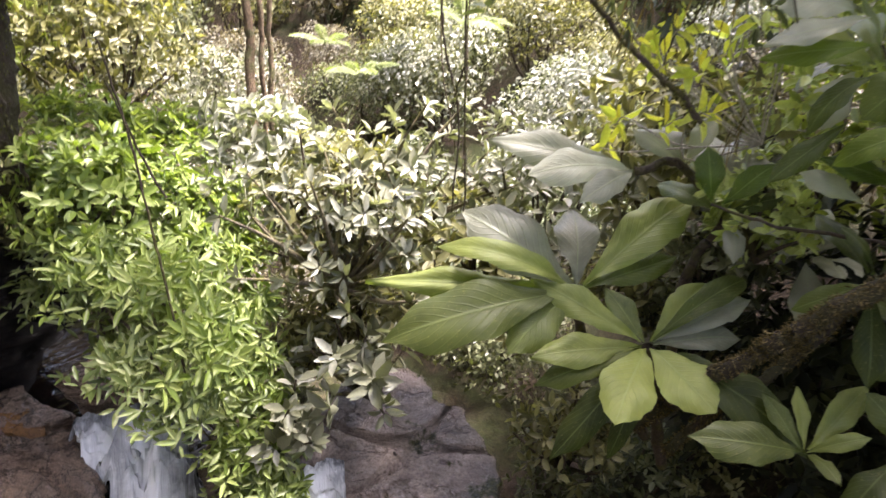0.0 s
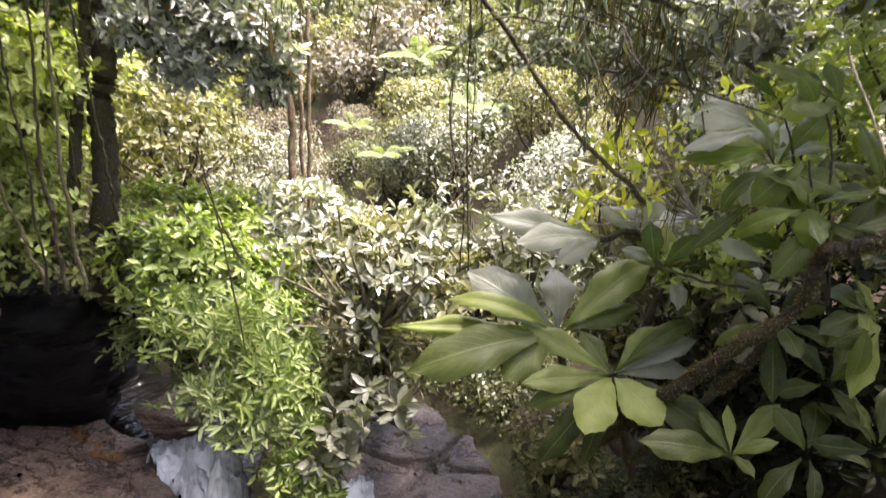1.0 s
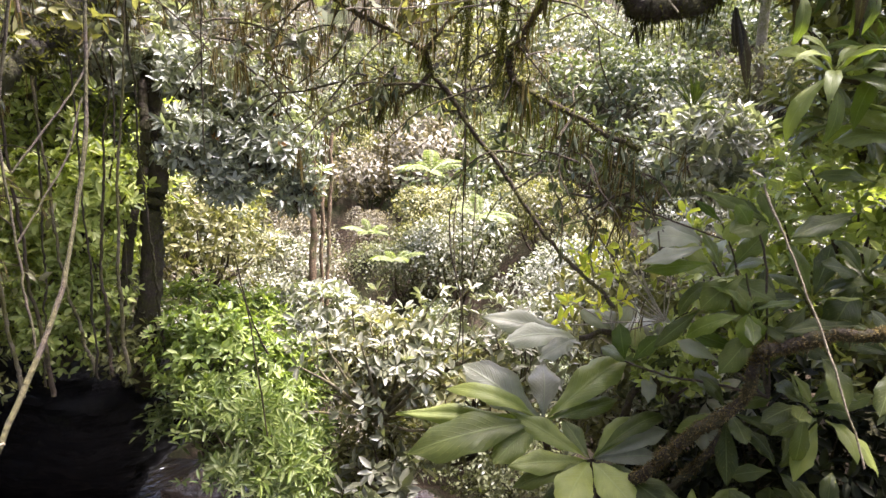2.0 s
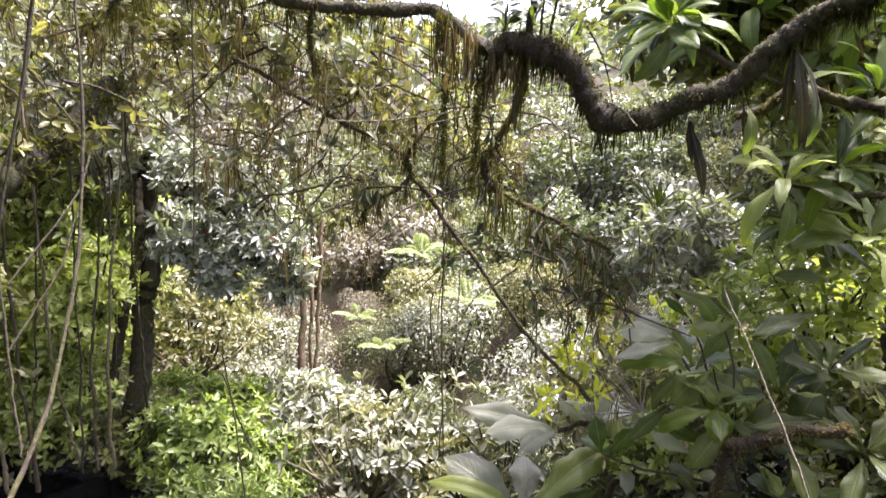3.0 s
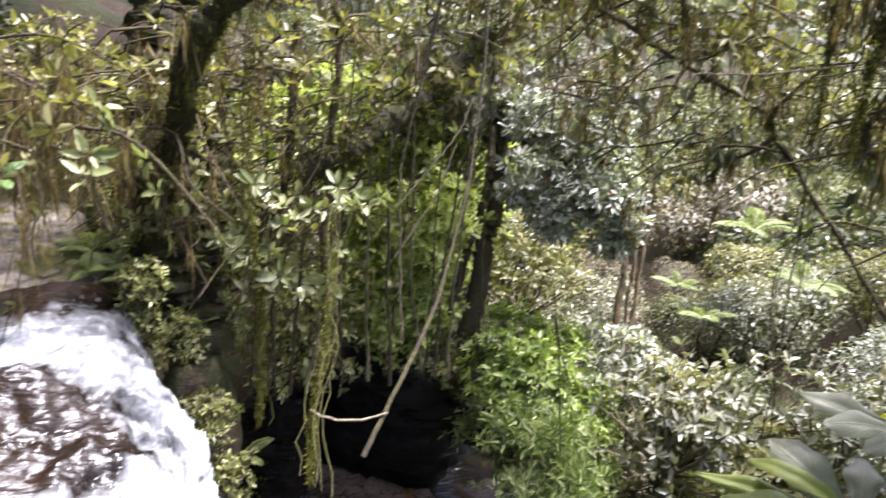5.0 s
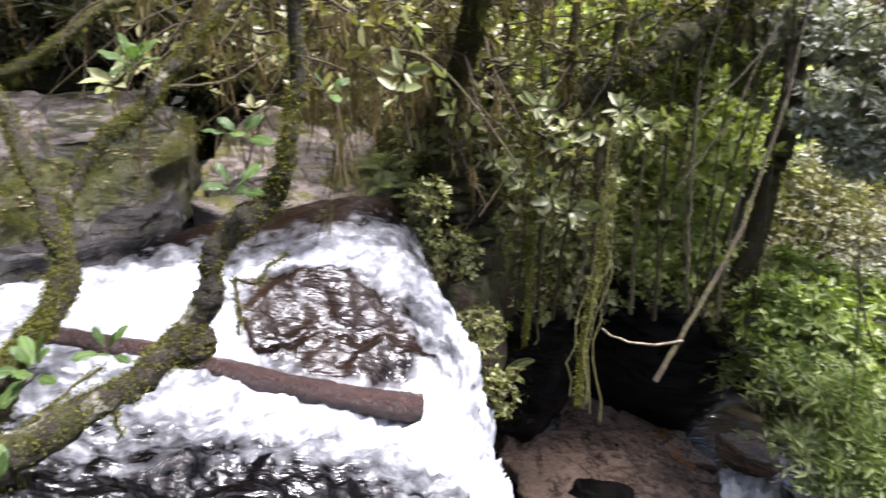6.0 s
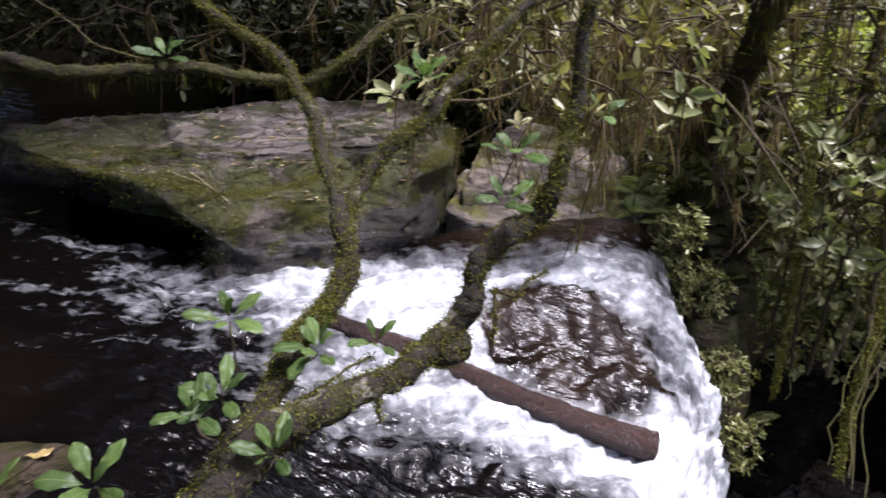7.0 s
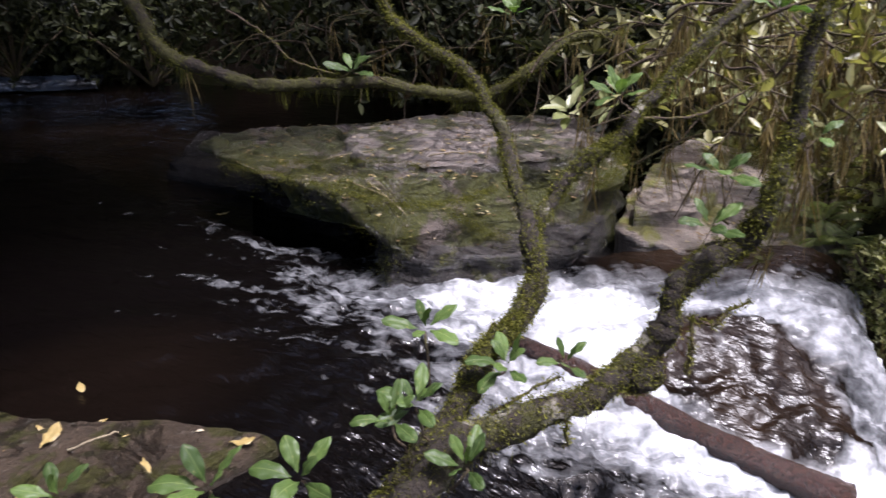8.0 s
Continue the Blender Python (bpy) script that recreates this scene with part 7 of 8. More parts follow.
TANGLES = [
    ((-0.95, 5.23, 2.51), (0.35, 0.3, 0.22), 18, 0.2, 80, 70, 0.09, OLIVE), ((-0.76, 5.48, 2.41), (0.25, 0.3, 0.14), 14, 0.2, 60, 40, 0.09, OLIVE), ((1.34, 6.3, 2.5), (0.3, 0.3, 0.4), 16, 0.2, 40, 60, 0.09, HILL),
    ((-2.19, 5.33, 2.19), (0.75, 0.5, 0.4), 40, 0.25, 385, 110, 0.10, OLIVE), ((-1.01, 5.08, 1.98), (0.7, 0.5, 0.35), 40, 0.28, 440, 120, 0.09, OLIVE), ((-0.32, 5.04, 1.78), (0.5, 0.4, 0.4), 34, 0.28, 330, 90, 0.09, OLIVE),
    ((-2.80, 5.16, 2.37), (0.7, 0.5, 0.4), 34, 0.25, 275, 120, 0.10, OLIVE), ((-1.56, 5.59, 1.32), (0.6, 0.5, 0.4), 34, 0.3, 330, 90, 0.09, SILVER), ((-2.88, 5.66, 1.66), (0.7, 0.5, 0.45), 40, 0.22, 275, 130, 0.10, GREY_LEAF),
    ((0.79, 4.77, 0.74), (0.35, 0.3, 0.22), 30, 0.2, 130, 46, 0.09, DEEP_HILL), ((1.10, 4.82, 0.42), (0.28, 0.3, 0.2), 24, 0.2, 100, 30, 0.09, DEEP_HILL), ((0.40, 4.79, 1.47), (0.2, 0.25, 0.35), 16, 0.25, 88, 20, 0.08, OLIVE),
    ((-0.58, 5.03, 1.00), (0.3, 0.3, 0.2), 14, 0.25, 165, 16, 0.08, OLIVE), ((-1.74, 5.22, 2.82), (0.9, 0.5, 0.4), 34, 0.25, 220, 130, 0.10, OLIVE), ((-0.56, 5.17, 2.60), (0.35, 0.3, 0.25), 16, 0.2, 82, 50, 0.09, OLIVE),
    ((-3.80, 3.20, 1.10), (0.5, 0.5, 0.7), 40, 0.2, 200, 30, 0.10, BANK), ((-3.27, 3.65, 1.31), (0.5, 0.5, 0.6), 32, 0.16, 160, 80, 0.10, OLIVE), ((-2.96, 3.78, 0.50), (0.45, 0.45, 0.5), 26, 0.16, 120, 60, 0.10, OLIVE),
    ((-3.80, 3.52, 0.19), (0.5, 0.5, 0.4), 34, 0.16, 150, 110, 0.10, BANK), ((-2.72, 4.36, 1.66), (0.5, 0.5, 0.4), 26, 0.2, 120, 70, 0.10, OLIVE),
    ((-3.74, 1.56, 1.25), (0.35, 0.35, 0.3), 30, 0.22, 275, 26, 0.09, OLIVE), ((-3.52, 2.07, 1.04), (0.45, 0.4, 0.3), 36, 0.3, 440, 30, 0.09, OLIVE), ((-3.68, 2.89, 1.22), (0.5, 0.5, 0.4), 36, 0.3, 330, 60, 0.10, OLIVE),
    ((-4.29, 2.62, 1.21), (0.5, 0.5, 0.35), 36, 0.25, 330, 46, 0.11, OLIVE), ((-5.99, 1.62, 1.27), (0.6, 0.6, 0.35), 36, 0.25, 60, 50, 0.12, FOREST_SHADE), ((-6.83, 0.10, 1.32), (0.9, 0.8, 0.35), 36, 0.3, 40, 60, 0.12, FOREST_SHADE), ((-5.33, 2.42, 1.24), (0.6, 0.6, 0.4), 36, 0.25, 220, 80, 0.13, OLIVE),
    ((-3.78, 3.31, 0.83), (0.5, 0.5, 0.5), 40, 0.2, 200, 20, 0.10, BANK), ((-3.43, 4.04, 0.69), (0.5, 0.5, 0.5), 30, 0.16, 120, 70, 0.10, OLIVE),
]
for i, (at, r, tw, bl, bn, tips, leaf, m) in enumerate(TANGLES):
    tangle("mossy_twigs", at, r, tw, bl, bn, tips, leaf, m, "tangled twigs hung with brown moss", 600 + i, dead=i in (9, 10, 11, 12))

# pale-leaved sprays that catch the light on the bank
for i, (at, n, leaf) in enumerate([((-2.86, 3.05, 0.61), 3, 0.11), ((-2.76, 3.21, 0.47), 3, 0.09), ((-2.49, 3.49, 0.67), 3, 0.12), ((-2.42, 3.56, 0.57), 2, 0.1), ((-2.9, 3.45, -0.02), 2, 0.13), ((-2.7, 3.69, -0.04), 1, 0.14), ((-3.11, 3.16, 0.32), 3, 0.09), ((-3.19, 3.08, 0.24), 3, 0.08), ((-2.82, 2.22, 0.87), 2, 0.09), ((-2.62, 3.53, 0.41), 3, 0.09), ((-3.03, 3.32, 0.24), 3, 0.09), ((-2.48, 1.61, 1.08), 2, 0.09), ((-2.61, 1.64, 1.24), 1, 0.1), ((-4.59, 1.39, 0.85), 3, 0.15), ((-4.33, 1.97, 1.1), 3, 0.12), ((-4.01, 2.06, 0.89), 3, 0.1)]):
    g = np.random.default_rng(650 + i)
    root = thing("leaf_spray", at, "spray of pale green leaves lit on the bank", "plant", "pale leaf sprays")
    p = g.normal(0, 0.07, (n, 3))
    v, q = whorls(p, g.normal(0, 0.35, (n, 3)) + [0.4, -0.5, 0.5], 7, leaf, 0.42, 1.25, g)
    put("foliage", raw_mesh("foliage", v, q), SPRAY, root, kind="stuff")
    v, q = stems_to(np.array([-0.3, 0.3, -0.4]), p, 0.008, g)
    put("stem", raw_mesh("stem", v, q), TWIG, root)

# bundles of hanging roots
def root_bundle(points, n, seed, label):
    g = np.random.default_rng(seed)
    root = thing("hanging_roots", points[0], label, "roots", "hanging roots")
    line = spline(points, 16) - np.asarray(points[0])
    for _ in range(n):
        v, q = tube_arrays(line + np.cumsum(g.normal(0, 0.02, (16, 3)) * [1, 1, 0.3], 0) + g.normal(0, 0.02, 3), 0.0045 * g.uniform(0.5, 1.3), 5)
        put("root", raw_mesh("root", v, q), BARK_ROOT, root)
    v, q = moss_on(spline(line, 60), np.full(60, 0.028) * (0.4 + np.linspace(1, 0, 60)), g, 3200, 0.022, 0.1, 160, 0.004)
    put("moss", raw_mesh("moss", v, q), MOSS, root, kind="stuff")


root_bundle([(-2.55, 3.35, 0.56), (-2.45, 3.18, 0.07), (-2.38, 3.04, -0.2), (-2.29, 2.8, -0.49), (-2.14, 2.57, -0.76)], 5, 671, "yellowish mossy roots hanging over the pool")
root_bundle([(-3.24, 3.45, -0.14), (-3.10, 3.34, -0.59), (-3.02, 3.21, -0.96)], 3, 672, "thin mossy roots hanging on the bank")
root_bundle([(-0.02, 4.45, 2.21), (0.01, 4.47, 1.93), (0.02, 4.47, 1.58), (0.02, 4.44, 1.22)], 3, 677, "brown hanging roots under the limb")
root_bundle([(0.25, 4.36, 1.97), (0.23, 4.34, 1.73), (0.22, 4.33, 1.45), (0.22, 4.33, 1.10)], 8, 676, "brown hanging roots and dead fronds under the limb")
root_bundle([(-3.19, 3.36, 1.78), (-3.10, 3.20, 0.99), (-2.92, 3.06, 0.15)], 4, 674, "thin mossy roots hanging on the bank")

# curtains of dead moss under the limb
for seed, pts, n, length in ((690, [(-0.1, 4.45, 2.22), (0.04, 4.41, 2.18), (0.16, 4.36, 2.1), (0.27, 4.31, 1.98)], 150, 0.42), (691, [(0.24, 4.32, 1.97), (0.37, 4.31, 1.96), (0.48, 4.25, 1.97)], 220, 0.2), (692, [(0.31, 4.69, 1.22), (0.45, 4.66, 1.1), (0.72, 4.61, 0.97), (0.98, 4.55, 0.86), (1.18, 4.43, 0.79)], 110, 0.4)):
    g = np.random.default_rng(seed)
    root = thing("moss_curtain", pts[0], "curtain of brown dead moss and leaves hanging from the limb", "moss", "moss curtains")
    line = spline(pts, 30) - np.asarray(pts[0])
    bunch = line[g.integers(0, 30, 26)] + g.normal(0, 0.03, (26, 3))
    top = bunch[g.integers(0, 26, n)] + g.normal(0, 0.014, (n, 3)) * [1, 1, 3]
    put("dead_moss", raw_mesh("dead_moss", *strands(top, length, 0.007, g, 0.08)), BEARD, root, kind="stuff")
    p = top[:n // (6 if seed == 692 else 14)] - [0, 0, 1] * g.uniform(0, length * 0.7, (n // (6 if seed == 692 else 14), 1))
    put("dead_leaves", raw_mesh("dead_leaves", *whorls(p, g.normal(0, 0.12, (len(p), 3)) + [0, 0, -1], 3, 0.12, 0.2, 0.3, g)), DEEP_HILL if seed == 692 else BEARD, root, "dark hanging leaves", kind="stuff")

# big mossy trunk on the bank and limbs over it
bank_tree = thing("bank_tree", (-3.84, 3.29, -0.44), "thick dark mossy trunk on the bank", "tree")
limb("trunk", [(-3.70, 3.34, -0.60), (-3.95, 3.39, -0.08), (-4.15, 3.52, 0.52), (-4.38, 3.71, 1.25), (-4.63, 4.03, 2.25)], 0.27, 0.2, bank_tree, BARK, 131, 1500, 0.05, 0.2, 400)
limb("trunk", [(-3.73, 3.47, -0.05), (-3.81, 3.73, 0.55), (-3.98, 3.81, 1.26), (-4.18, 4.05, 2.03)], 0.09, 0.07, bank_tree, BARK, 132, 600, 0.04, 0.2, 200)
# Upper trunk and crown are out of view, added to shade the slab's left.
limb("trunk", [(-4.63, 4.03, 2.25), (-4.85, 2.5, 4.6), (-5.2, 1.3, 6.6)], 0.2, 0.12, bank_tree, BARK, 137, 300, 0.05)
g = np.random.default_rng(138)
p, ax = blob_tips(460, (1.6, 1.6, 0.85), g, 0.7, 7)
v, q = whorls(p + [-5.3, 0.8, 7.3] - np.asarray(bank_tree.location), ax, 7, 0.22, 0.5, 1.1, g, simple=True)
put("crown", raw_mesh("crown", v, q), FOREST_SHADE, bank_tree, "unseen leafy crown added to shade the slab", kind="stuff")
limb("limb", [(-2.32, 2.87, 2.09), (-2.52, 2.75, 1.89), (-2.78, 2.74, 1.77), (-2.99, 2.73, 1.57), (-3.21, 2.81, 1.32), (-3.52, 3.05, 0.96), (-3.88, 3.24, 0.47)], 0.06, 0.09, bank_tree, BARK, 133, 1200, 0.04, 0.15, 250)
limb("limb", [(-2.28, 4.96, 1.71), (-2.46, 4.58, 1.30), (-2.64, 4.25, 1.08), (-2.83, 3.91, 0.87), (-3.07, 3.68, 0.69)], 0.06, 0.1, bank_tree, BARK, 134, 1200, 0.05, 0.12, 250)
limb("branch", [(-3.00, 3.94, 2.13), (-2.88, 3.84, 1.52), (-2.88, 3.79, 0.86), (-2.87, 3.72, 0.13), (-2.74, 3.60, -0.54)], 0.025, 0.02, bank_tree, TWIG, 135, 500, 0.03, 0.12, 120)
limb("branch", [(-3.31, 3.95, 1.68), (-3.22, 3.79, 0.93), (-3.24, 3.65, -0.08)], 0.03, 0.025, bank_tree, TWIG, 136, 500, 0.03, 0.12, 120)

# lianas
for i, pts in enumerate([[(-1.65, 3.04, 2.48), (-1.68, 3.06, 2.27), (-1.75, 3.06, 1.84), (-1.85, 2.94, 1.11), (-1.86, 2.9, 0.93), (-1.77, 2.8, 0.5), (-1.67, 2.67, 0.14)], [(-1.83, 3.34, 2.45), (-1.86, 3.26, 1.92), (-1.92, 3.19, 1.46), (-2.03, 3.13, 1.07)]]):
    p = thing("liana", pts[0], "long dry liana hanging from the canopy", "vine", "lianas")
    limb("stem", pts, 0.0075, 0.005, p, BARK_BROWN, 700 + i, wobble=0.006, sides=7)
for i, pts in enumerate([[(-1.66, 4.81, 2.81), (-1.62, 4.66, 1.86), (-1.57, 4.47, 0.62)], [(0.00, 4.90, 2.21), (0.04, 4.75, 1.18), (0.07, 4.62, 0.35), (0.13, 4.45, -0.72)], [(-2.62, 5.56, 1.05), (-2.58, 5.44, 0.25), (-2.52, 5.35, -0.32), (-2.53, 5.21, -1.25)], [(0.01, 5.02, 0.31), (-0.00, 4.97, -0.02), (0.10, 4.91, -0.39), (0.11, 4.83, -0.92)],
                         [(-1.20, 4.50, -0.75), (-1.31, 4.56, -0.56), (-1.45, 4.64, -0.26)], [(-1.11, 4.19, -1.49), (-1.22, 4.34, -0.97), (-1.38, 4.60, -0.41), (-1.47, 4.68, -0.10)], [(1.63, 3.79, 0.77), (1.76, 3.59, 0.42), (1.92, 3.38, 0.03), (2.09, 3.13, -0.50)], [(-0.69, 4.40, 1.53), (-0.23, 4.40, 1.57), (0.26, 4.41, 1.67), (0.66, 4.32, 1.76), (0.98, 4.21, 1.73), (1.13, 4.09, 1.61)],
                         [(0.96, 5.40, 1.54), (1.01, 5.36, 1.29), (1.16, 5.31, 0.99)], [(0.97, 4.86, 0.69), (1.21, 4.87, 0.76), (1.41, 4.88, 0.81)], [(-1.79, 3.60, 1.32), (-1.81, 3.46, 1.11), (-1.95, 3.11, 0.75)], [(-1.93, 3.74, 1.02), (-1.96, 3.53, 0.69), (-2.06, 3.25, 0.37)], [(-2.46, 3.02, 1.14), (-2.56, 2.92, 0.86), (-2.70, 2.83, 0.70)], [(-2.46, 3.13, 1.13), (-2.48, 3.06, 0.88), (-2.62, 2.94, 0.60)],
                         [(0.11, 6.64, 0.59), (0.06, 6.24, -0.27), (0.10, 6.06, -0.63), (0.25, 5.80, -1.40)], [(0.24, 6.62, 0.33), (0.24, 6.35, -0.25), (0.24, 5.96, -1.07), (0.21, 5.76, -1.49)], [(-3.54, 4.86, 1.25), (-3.37, 4.67, 0.63), (-3.15, 4.25, -0.50)], [(-3.24, 5.91, 0.96), (-3.00, 5.65, 0.08), (-2.88, 5.16, -0.98)], [(-3.98, 2.87, 1.21), (-4.07, 2.65, 0.97), (-4.22, 2.39, 0.80), (-4.33, 2.12, 0.77)]]):
    p = thing("thin_vine", pts[0], "thin bare vine hanging among the branches", "vine", "thin vines")
    limb("stem", pts, 0.0065, 0.005, p, BARK_DRY if i in (6, 7, 9) else BARK_BROWN if i in (10, 11, 12, 13) else TWIG, 720 + i, wobble=0.008, sides=6)

# thin stems that stand on the bank
g = np.random.default_rng(781)
for i in range(16):
    along, back, lean = (i + g.uniform(-0.4, 0.4)) / 16, g.uniform(-0.17, 0.17), g.uniform(-0.24, 0.36)
    foot = np.array((-3.61, 3.45, -1.09)) + along * np.array((1.42, 1.82, -0.11)) + [0, back, 0]
    top = foot + [0.4 * lean, lean, g.uniform(2.2, 3.2)]
    p = thing("sapling", tuple(foot), "thin upright sapling among the undergrowth", "tree", "saplings")
    limb("stem", [foot, foot * 0.6 + top * 0.4 + g.normal(0, 0.05, 3), top], g.uniform(0.008, 0.018), 0.006, p, (BARK_BROWN, TWIG, BARK_GREY)[i % 3], 782 + i, 60 if i % 2 else 0, 0.02, wobble=0.012, sides=6)

# ======== ferns ========
def frond_mesh(length, seed):
    g = np.random.default_rng(seed)
    n = 44
    s = np.linspace(0.08, 1, n)
    line = np.stack([s * length, 0 * s, 0.25 * length * np.sin(s * 2.4) - 0.12 * length * s], -1)
    arrays = [tube_arrays(line, np.linspace(0.006, 0.002, n), 4)]
    for side in (-1, 1):
        ln = 0.24 * length * np.sin(np.pi * np.clip(s * 0.95 + 0.05, 0, 1)) ** 0.7 + 0.01
        way = np.stack([0.45 + 0 * s, side + 0 * s, -0.25 + g.normal(0, 0.08, n)], -1)
        arrays.append(leaf_arrays(line, way, np.tile([0.0, 0, 1], (n, 1)), ln, 0.14, 0.1, 0.15))
    v, q = join(arrays)
    return raw_mesh("frond", v, q)


FRONDS = [frond_mesh(1.0, 800 + i) for i in range(3)]
for m in FRONDS:
    m.materials.append(FERN)
for i, (at, n, size) in enumerate([((-0.53, 7.16, -0.91), 6, 0.3), ((0.43, 9.14, -0.89), 8, 0.5), ((-0.25, 10.76, -0.64), 8, 0.6), ((-3.96, 2.83, 0.03), 7, 0.3), ((-3.69, 3.14, -0.44), 6, 0.35), ((-3.83, 2.92, -0.04), 6, 0.3), ((-3.45, 3.50, -1.56), 5, 0.3), ((-4.15, 2.89, 0.11), 7, 0.3), ((-0.95, 8.57, -1.04), 6, 0.35)]):
    p = thing("fern", at, "light green fern with feathered fronds", "fern", "ferns")
    g = np.random.default_rng(820 + i)
    for k in range(n):
        ob = new("frond", FRONDS[k % 3])
        ob.parent = p
        ob.matrix_basis = Matrix.Rotation(6.283 * k / n + g.normal(0, 0.2), 4, "Z") @ Matrix.Rotation(g.normal(-0.1, 0.2), 4, "Y") @ Matrix.Scale(size * g.uniform(0.7, 1.15), 4)

# ======== sprigs on the leaning tree ========
for i, (foot, at, n, size) in enumerate([
        ((-2.47, -0.17, 0.30), (-2.54, -0.16, 0.48), 6, 0.12), ((-2.38, -0.19, 0.17), (-2.38, -0.23, 0.30), 8, 0.12), ((-2.34, -0.27, 0.17), (-2.34, -0.32, 0.29), 7, 0.11), ((-2.52, 0.02, 0.27), (-2.47, 0.10, 0.34), 8, 0.13), ((-2.18, -0.55, 0.14), (-2.22, -0.60, 0.22), 6, 0.14),
        ((-2.23, -0.16, 0.09), (-2.20, -0.12, 0.18), 7, 0.11), ((-2.48, 0.89, 0.77), (-2.54, 0.89, 0.92), 6, 0.12), ((-2.46, 0.89, 0.71), (-2.45, 0.80, 0.77), 6, 0.11), ((-3.13, 0.87, 1.03), (-3.17, 0.82, 1.11), 8, 0.15), ((-4.93, 0.22, 1.00), (-5.02, -0.03, 1.07), 7, 0.17),
        ((-2.71, 1.23, 1.33), (-2.76, 1.20, 1.44), 7, 0.14), ((-2.53, 0.25, 0.31), (-2.47, 0.31, 0.32), 6, 0.09), ((-2.67, 1.31, 0.97), (-2.67, 1.37, 1.00), 4, 0.1), ((-4.66, 0.93, 1.36), (-4.68, 0.90, 1.40), 7, 0.16), ((-2.16, -0.84, 0.17), (-2.19, -0.84, 0.26), 6, 0.14), ((-2.54, -1.33, -0.03), (-2.56, -1.33, 0.05), 6, 0.12)]):
    p = thing("sprig", foot, "sprig of fresh green leaves on a mossy limb", "plant", "sprigs")
    limb("stem", [foot, tuple((Vector(foot) + Vector(at)) / 2 + Vector((0.02, 0, 0.01))), at], 0.005, 0.004, p, TWIG, 840 + i, sides=6)
    rosette(p, at, (0.3, -0.2, 1), n, size, 860 + i, SPRIGS, 0.25, 1.25)
for i, pts in enumerate([[(-2.41, 0.75, 0.47), (-2.38, 0.82, 0.45), (-2.39, 0.87, 0.50), (-2.38, 0.93, 0.52)], [(-2.41, 0.74, 0.47), (-2.37, 0.74, 0.37), (-2.36, 0.71, 0.29)], [(-2.44, 0.04, 0.20), (-2.43, 0.15, 0.27), (-2.42, 0.27, 0.31)], [(-2.33, 0.25, 0.21), (-2.30, 0.24, 0.12)], [(-3.15, 0.82, 1.04), (-3.18, 1.10, 1.01), (-3.14, 1.32, 1.08), (-3.13, 1.49, 1.17)], [(-5.23, -0.76, 1.45), (-5.13, -0.54, 1.31), (-5.01, -0.36, 1.13), (-4.94, -0.13, 1.08)], [(-4.74, 1.04, 1.06), (-4.76, 1.23, 1.26), (-4.71, 1.48, 1.29), (-4.62, 1.63, 1.15), (-4.52, 1.79, 0.98)]]):
    p = thing("bare_twig", pts[0], "thin mossy twig growing from the limb", "twig", "bare twigs")
    limb("twig", pts, 0.007, 0.004, p, TWIG, 880 + i, 80, 0.015, sides=6)

# ======== fallen leaves and litter ========
def litter(name, box, n, size, label, seed, rocks):
    """Scraps of leaf laid on the top faces of the given rocks."""
    g = np.random.default_rng(seed)
    pts = []
    for _ in range(n):
        x, y = g.uniform(box[0], box[1]), g.uniform(box[2], box[3])
        hits = [r.ray_cast((x, y, 2), (0, 0, -1)) for r in rocks]
        tops = [h[1].z for h in hits if h[0] and h[2].z > 0.7]
        if tops:
            pts.append((x, y, max(tops) + 0.006))
    k = len(pts)
    if k:
        v, q = leaf_arrays(np.array(pts), unit(np.stack([g.normal(0, 1, k), g.normal(0, 1, k), 0.08 * np.ones(k)], -1)), np.tile([0.0, 0, 1], (k, 1)), size * g.uniform(0.4, 1.5, k), 0.5, 0.3, 0.1)
        tagged(put(name, raw_mesh(name, v, q), DRY_LEAF), label, "litter", kind="stuff")


bpy.context.view_layer.update()
TOPS = [o for o in bpy.data.objects if o.name.split(".")[0] in ("rock_slab", "rock_layer", "rock_ledge", "ledge_boulder", "bank_slab")]
def on_rock(at):
    """The same place, set down on the rock below it."""
    hits = [r.ray_cast((at[0], at[1], 2), (0, 0, -1)) for r in TOPS]
    return (at[0], at[1], max([h[1].z for h in hits if h[0]] + [-0.06]) + 0.012)


DEAD = tinted([blade_mesh("fallen_leaf", 1, w, a, f, 60 + k) for k, (w, a, f) in enumerate([(0.38, 0.35, 0.3), (0.44, -0.4, 0.25), (0.33, 0.6, 0.45)])], DRY_LEAF)
for i, (at, size, turn) in enumerate([((-2.81, -1.13, 0.02), 0.12, 10), ((-2.78, -0.84, 0.02), 0.11, 70), ((-3.15, -1.36, 0.02), 0.09, 110), ((-3.52, -1.49, 0.02), 0.09, 20), ((-2.95, -1.50, 0.02), 0.14, 160), ((-3.14, -1.56, 0.02), 0.06, 40), ((-2.94, -1.22, 0.02), 0.08, 130), ((-2.71, -1.50, 0.02), 0.16, 30), ((-4.08, 1.31, 0.20), 0.09, 80), ((-5.70, -0.52, 0.50), 0.16, 20), ((-6.01, -1.03, 0.50), 0.12, 70)]):
    ob = new("fallen_leaf", DEAD[i % 3])
    ob.matrix_world = pose(*on_rock(at), 0, 0, turn) @ Matrix.Scale(size, 4)
    tagged(ob, "yellow-brown fallen leaf lying on the rock", "leaf", "fallen leaves")
litter("leaf_litter", (-7.5, -3.6, -0.8, 3.6, 0.8), 2600, 0.034, "scraps of dry leaf on the rock slabs", 92, TOPS)
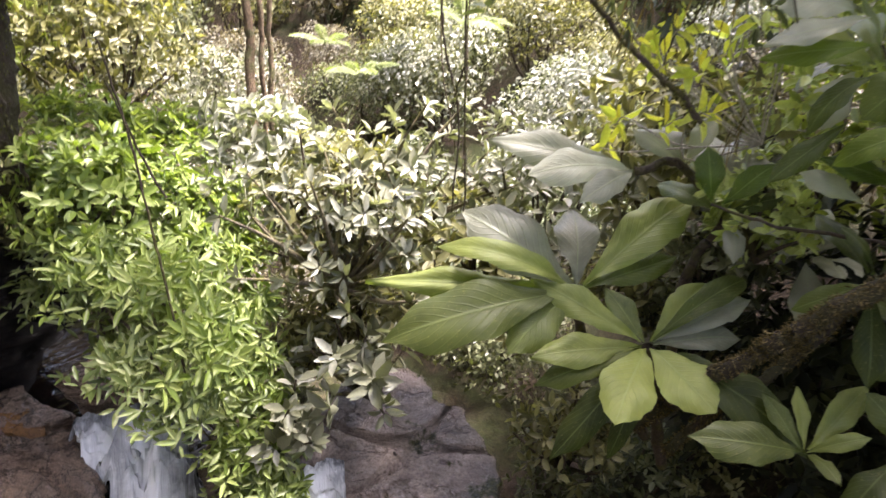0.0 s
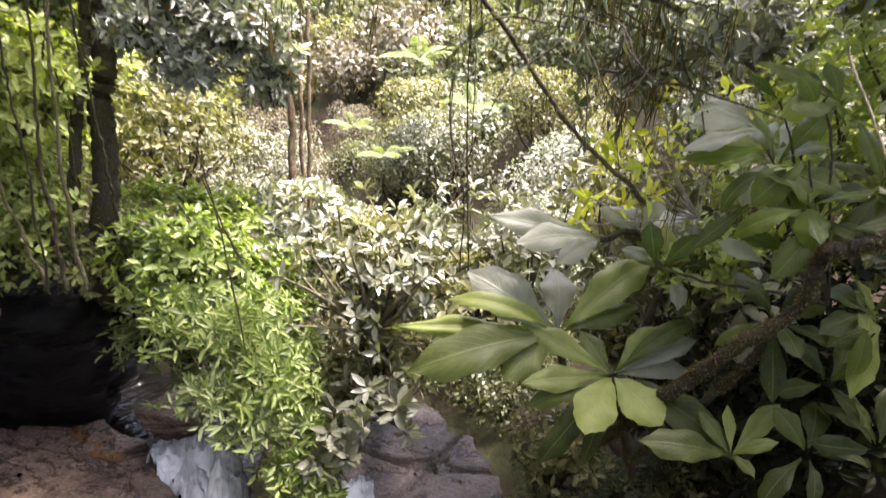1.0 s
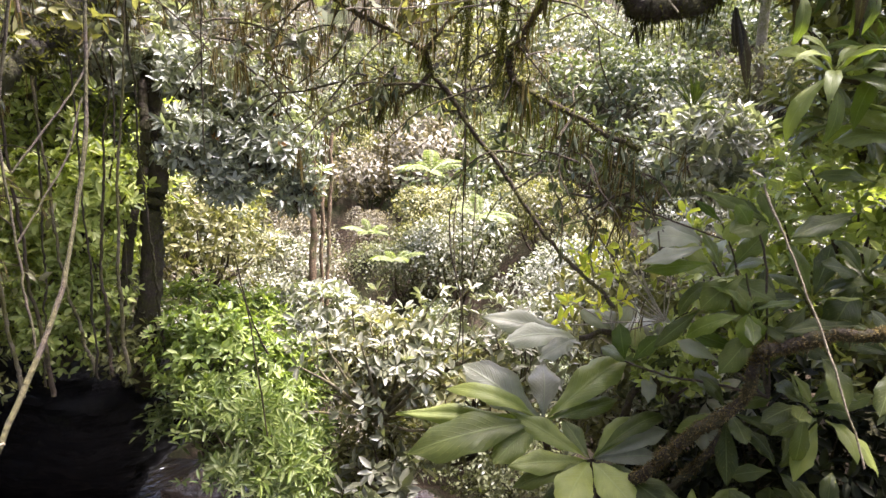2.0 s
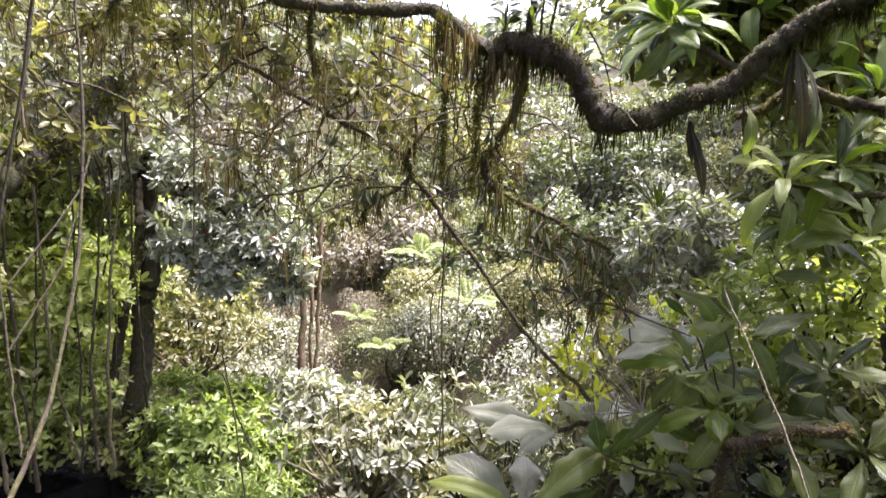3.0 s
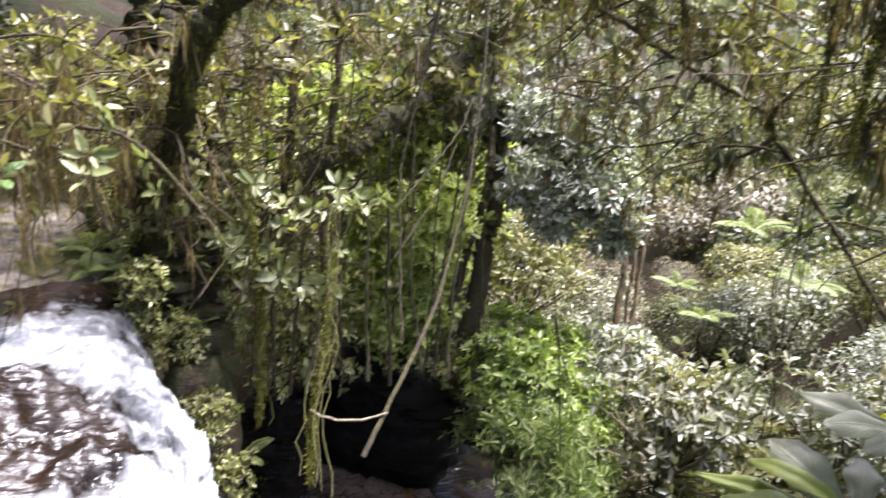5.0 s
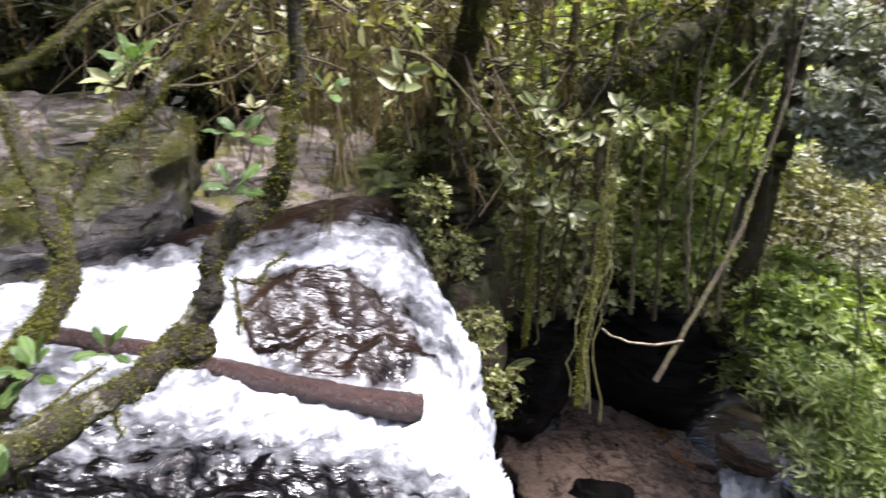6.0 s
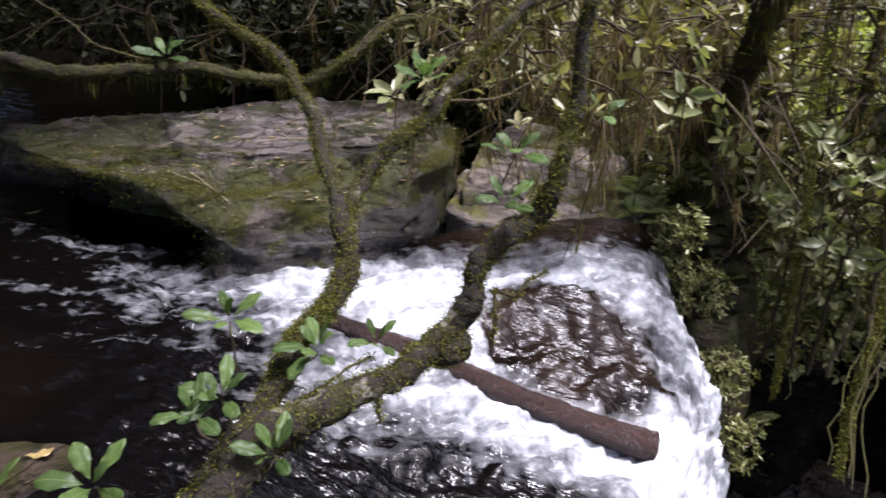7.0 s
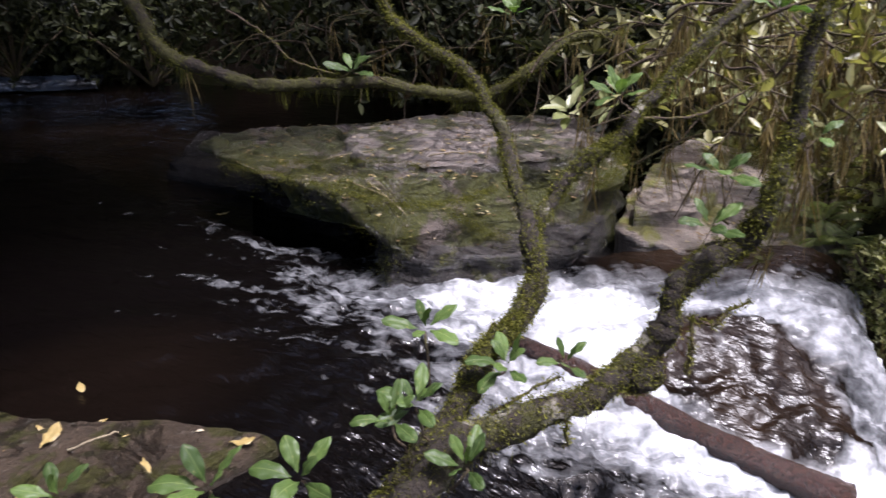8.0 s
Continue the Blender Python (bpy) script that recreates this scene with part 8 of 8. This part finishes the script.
litter("leaf_litter", (-4.0, -1.6, -3.2, -0.4, 0.2), 160, 0.03, "scraps of dry leaf on the bank slab", 93, TOPS)
g = np.random.default_rng(94)
for i, (a, b) in enumerate([((-4.90, -0.10, 0.50), (-4.44, 0.17, 0.50)), ((-4.82, -0.00, 0.50), (-4.26, 0.31, 0.49)), ((-5.49, -0.26, 0.50), (-5.33, 0.12, 0.53)), ((-5.12, 0.47, 0.55), (-5.04, 0.81, 0.56)), ((-4.55, 0.13, 0.49), (-4.33, 0.28, 0.49)), ((-5.02, 2.24, 0.30), (-4.47, 2.11, 0.30)), ((-2.93, -1.40, 0.00), (-2.96, -1.23, 0.00))]):
    p = thing("fallen_twig", a, "thin bare twig lying on the rock", "twig", "fallen twigs")
    a, b = on_rock(a), on_rock(b)
    limb("twig", [a, tuple((Vector(a) + Vector(b)) / 2 + Vector((0.02, 0.03, 0.015))), b], 0.006, 0.003, p, BARK_DRY, 890 + i, sides=5)


def moss_mat(points, spread, n, seed, label):
    """A cushion of moss along an edge of rock."""
    g = np.random.default_rng(seed)
    n, line = n * 3, spline(points, 60)
    i = g.integers(0, 60, n)
    width = spread * (0.4 + 0.9 * np.abs(np.sin(np.arange(60) * 0.37 + seed)))
    base = line[i] + g.normal(0, 1, (n, 3)) * width[i][:, None] * [0.8, 0.8, 0.45]
    v, q = leaf_arrays(base, g.normal(0, 0.6, (n, 3)) + [0.3, 0, 0.2], unit(g.normal(0, 1, (n, 3))), 0.011 * g.uniform(0.4, 1.3, n), 0.3, 0.25, 0.12, True)
    tagged(put("moss_mat", raw_mesh("moss_mat", v, q), MOSS), label, "moss", kind="stuff")


moss_mat([(-5.55, -0.88, 0.43), (-4.83, -0.32, 0.43), (-4.27, 0.04, 0.42), (-4.21, 0.38, 0.42), (-4.37, 0.67, 0.43)], 0.035, 3000, 1, "green moss along the edge of the slab")
moss_mat([(-4.35, 0.08, 0.37), (-4.30, 0.14, 0.21), (-4.28, 0.06, 0.05)], 0.04, 400, 2, "green moss hanging down the slab's side")
moss_mat([(-4.30, 1.09, 0.01), (-4.45, 1.34, 0.23), (-4.90, 1.80, 0.40)], 0.05, 2500, 3, "green moss on the cracked side of the slab")
moss_mat([(-5.59, 2.84, 0.30), (-5.35, 3.16, 0.28), (-4.99, 3.15, 0.20), (-4.10, 2.76, 0.10)], 0.10, 4000, 4, "yellow-green moss on the ledge")
moss_mat([(-5.30, -0.54, 0.47), (-5.22, -0.13, 0.48), (-4.87, 0.41, 0.48)], 0.03, 1200, 5, "green moss in a crack of the slab")
moss_mat([(-3.42, 2.96, -0.85), (-3.22, 2.98, -1.1), (-3.18, 3.0, -1.6)], 0.12, 2200, 6, "green moss on the block beside the fall")
moss_mat([(-5.32, -0.58, 0.43), (-4.99, -0.31, 0.44), (-4.64, -0.07, 0.44), (-4.43, 0.10, 0.43)], 0.12, 900, 7, "thin carpet of green moss on the slab")
moss_mat([(-4.35, 0.42, 0.32), (-4.30, 0.61, 0.20), (-4.30, 0.83, 0.07)], 0.06, 1400, 8, "green moss on the slab's side")
moss_mat([(-5.62, -0.81, 0.44), (-5.18, -0.44, 0.45), (-4.79, -0.11, 0.45)], 0.13, 1200, 9, "dense green moss on the slab's end")
moss_mat([(-4.85, -0.18, 0.44), (-4.43, -0.03, 0.44), (-4.29, 0.14, 0.44)], 0.14, 1000, 10, "dense green moss on the slab")
moss_mat([(-4.45, -0.10, 0.32), (-4.35, 0.04, 0.13), (-4.30, 0.03, -0.06)], 0.06, 350, 11, "moss and grass hanging off the slab's corner")
moss_mat([(-4.26, 1.31, 0.43), (-4.56, 1.58, 0.45), (-5.12, 1.91, 0.47)], 0.06, 1600, 12, "yellow-green moss on the slab's broken edge")
moss_mat([(-5.79, 3.08, 0.32), (-5.49, 3.20, 0.31), (-5.12, 3.14, 0.26)], 0.14, 2600, 13, "carpet of yellow-green moss on the ledge")
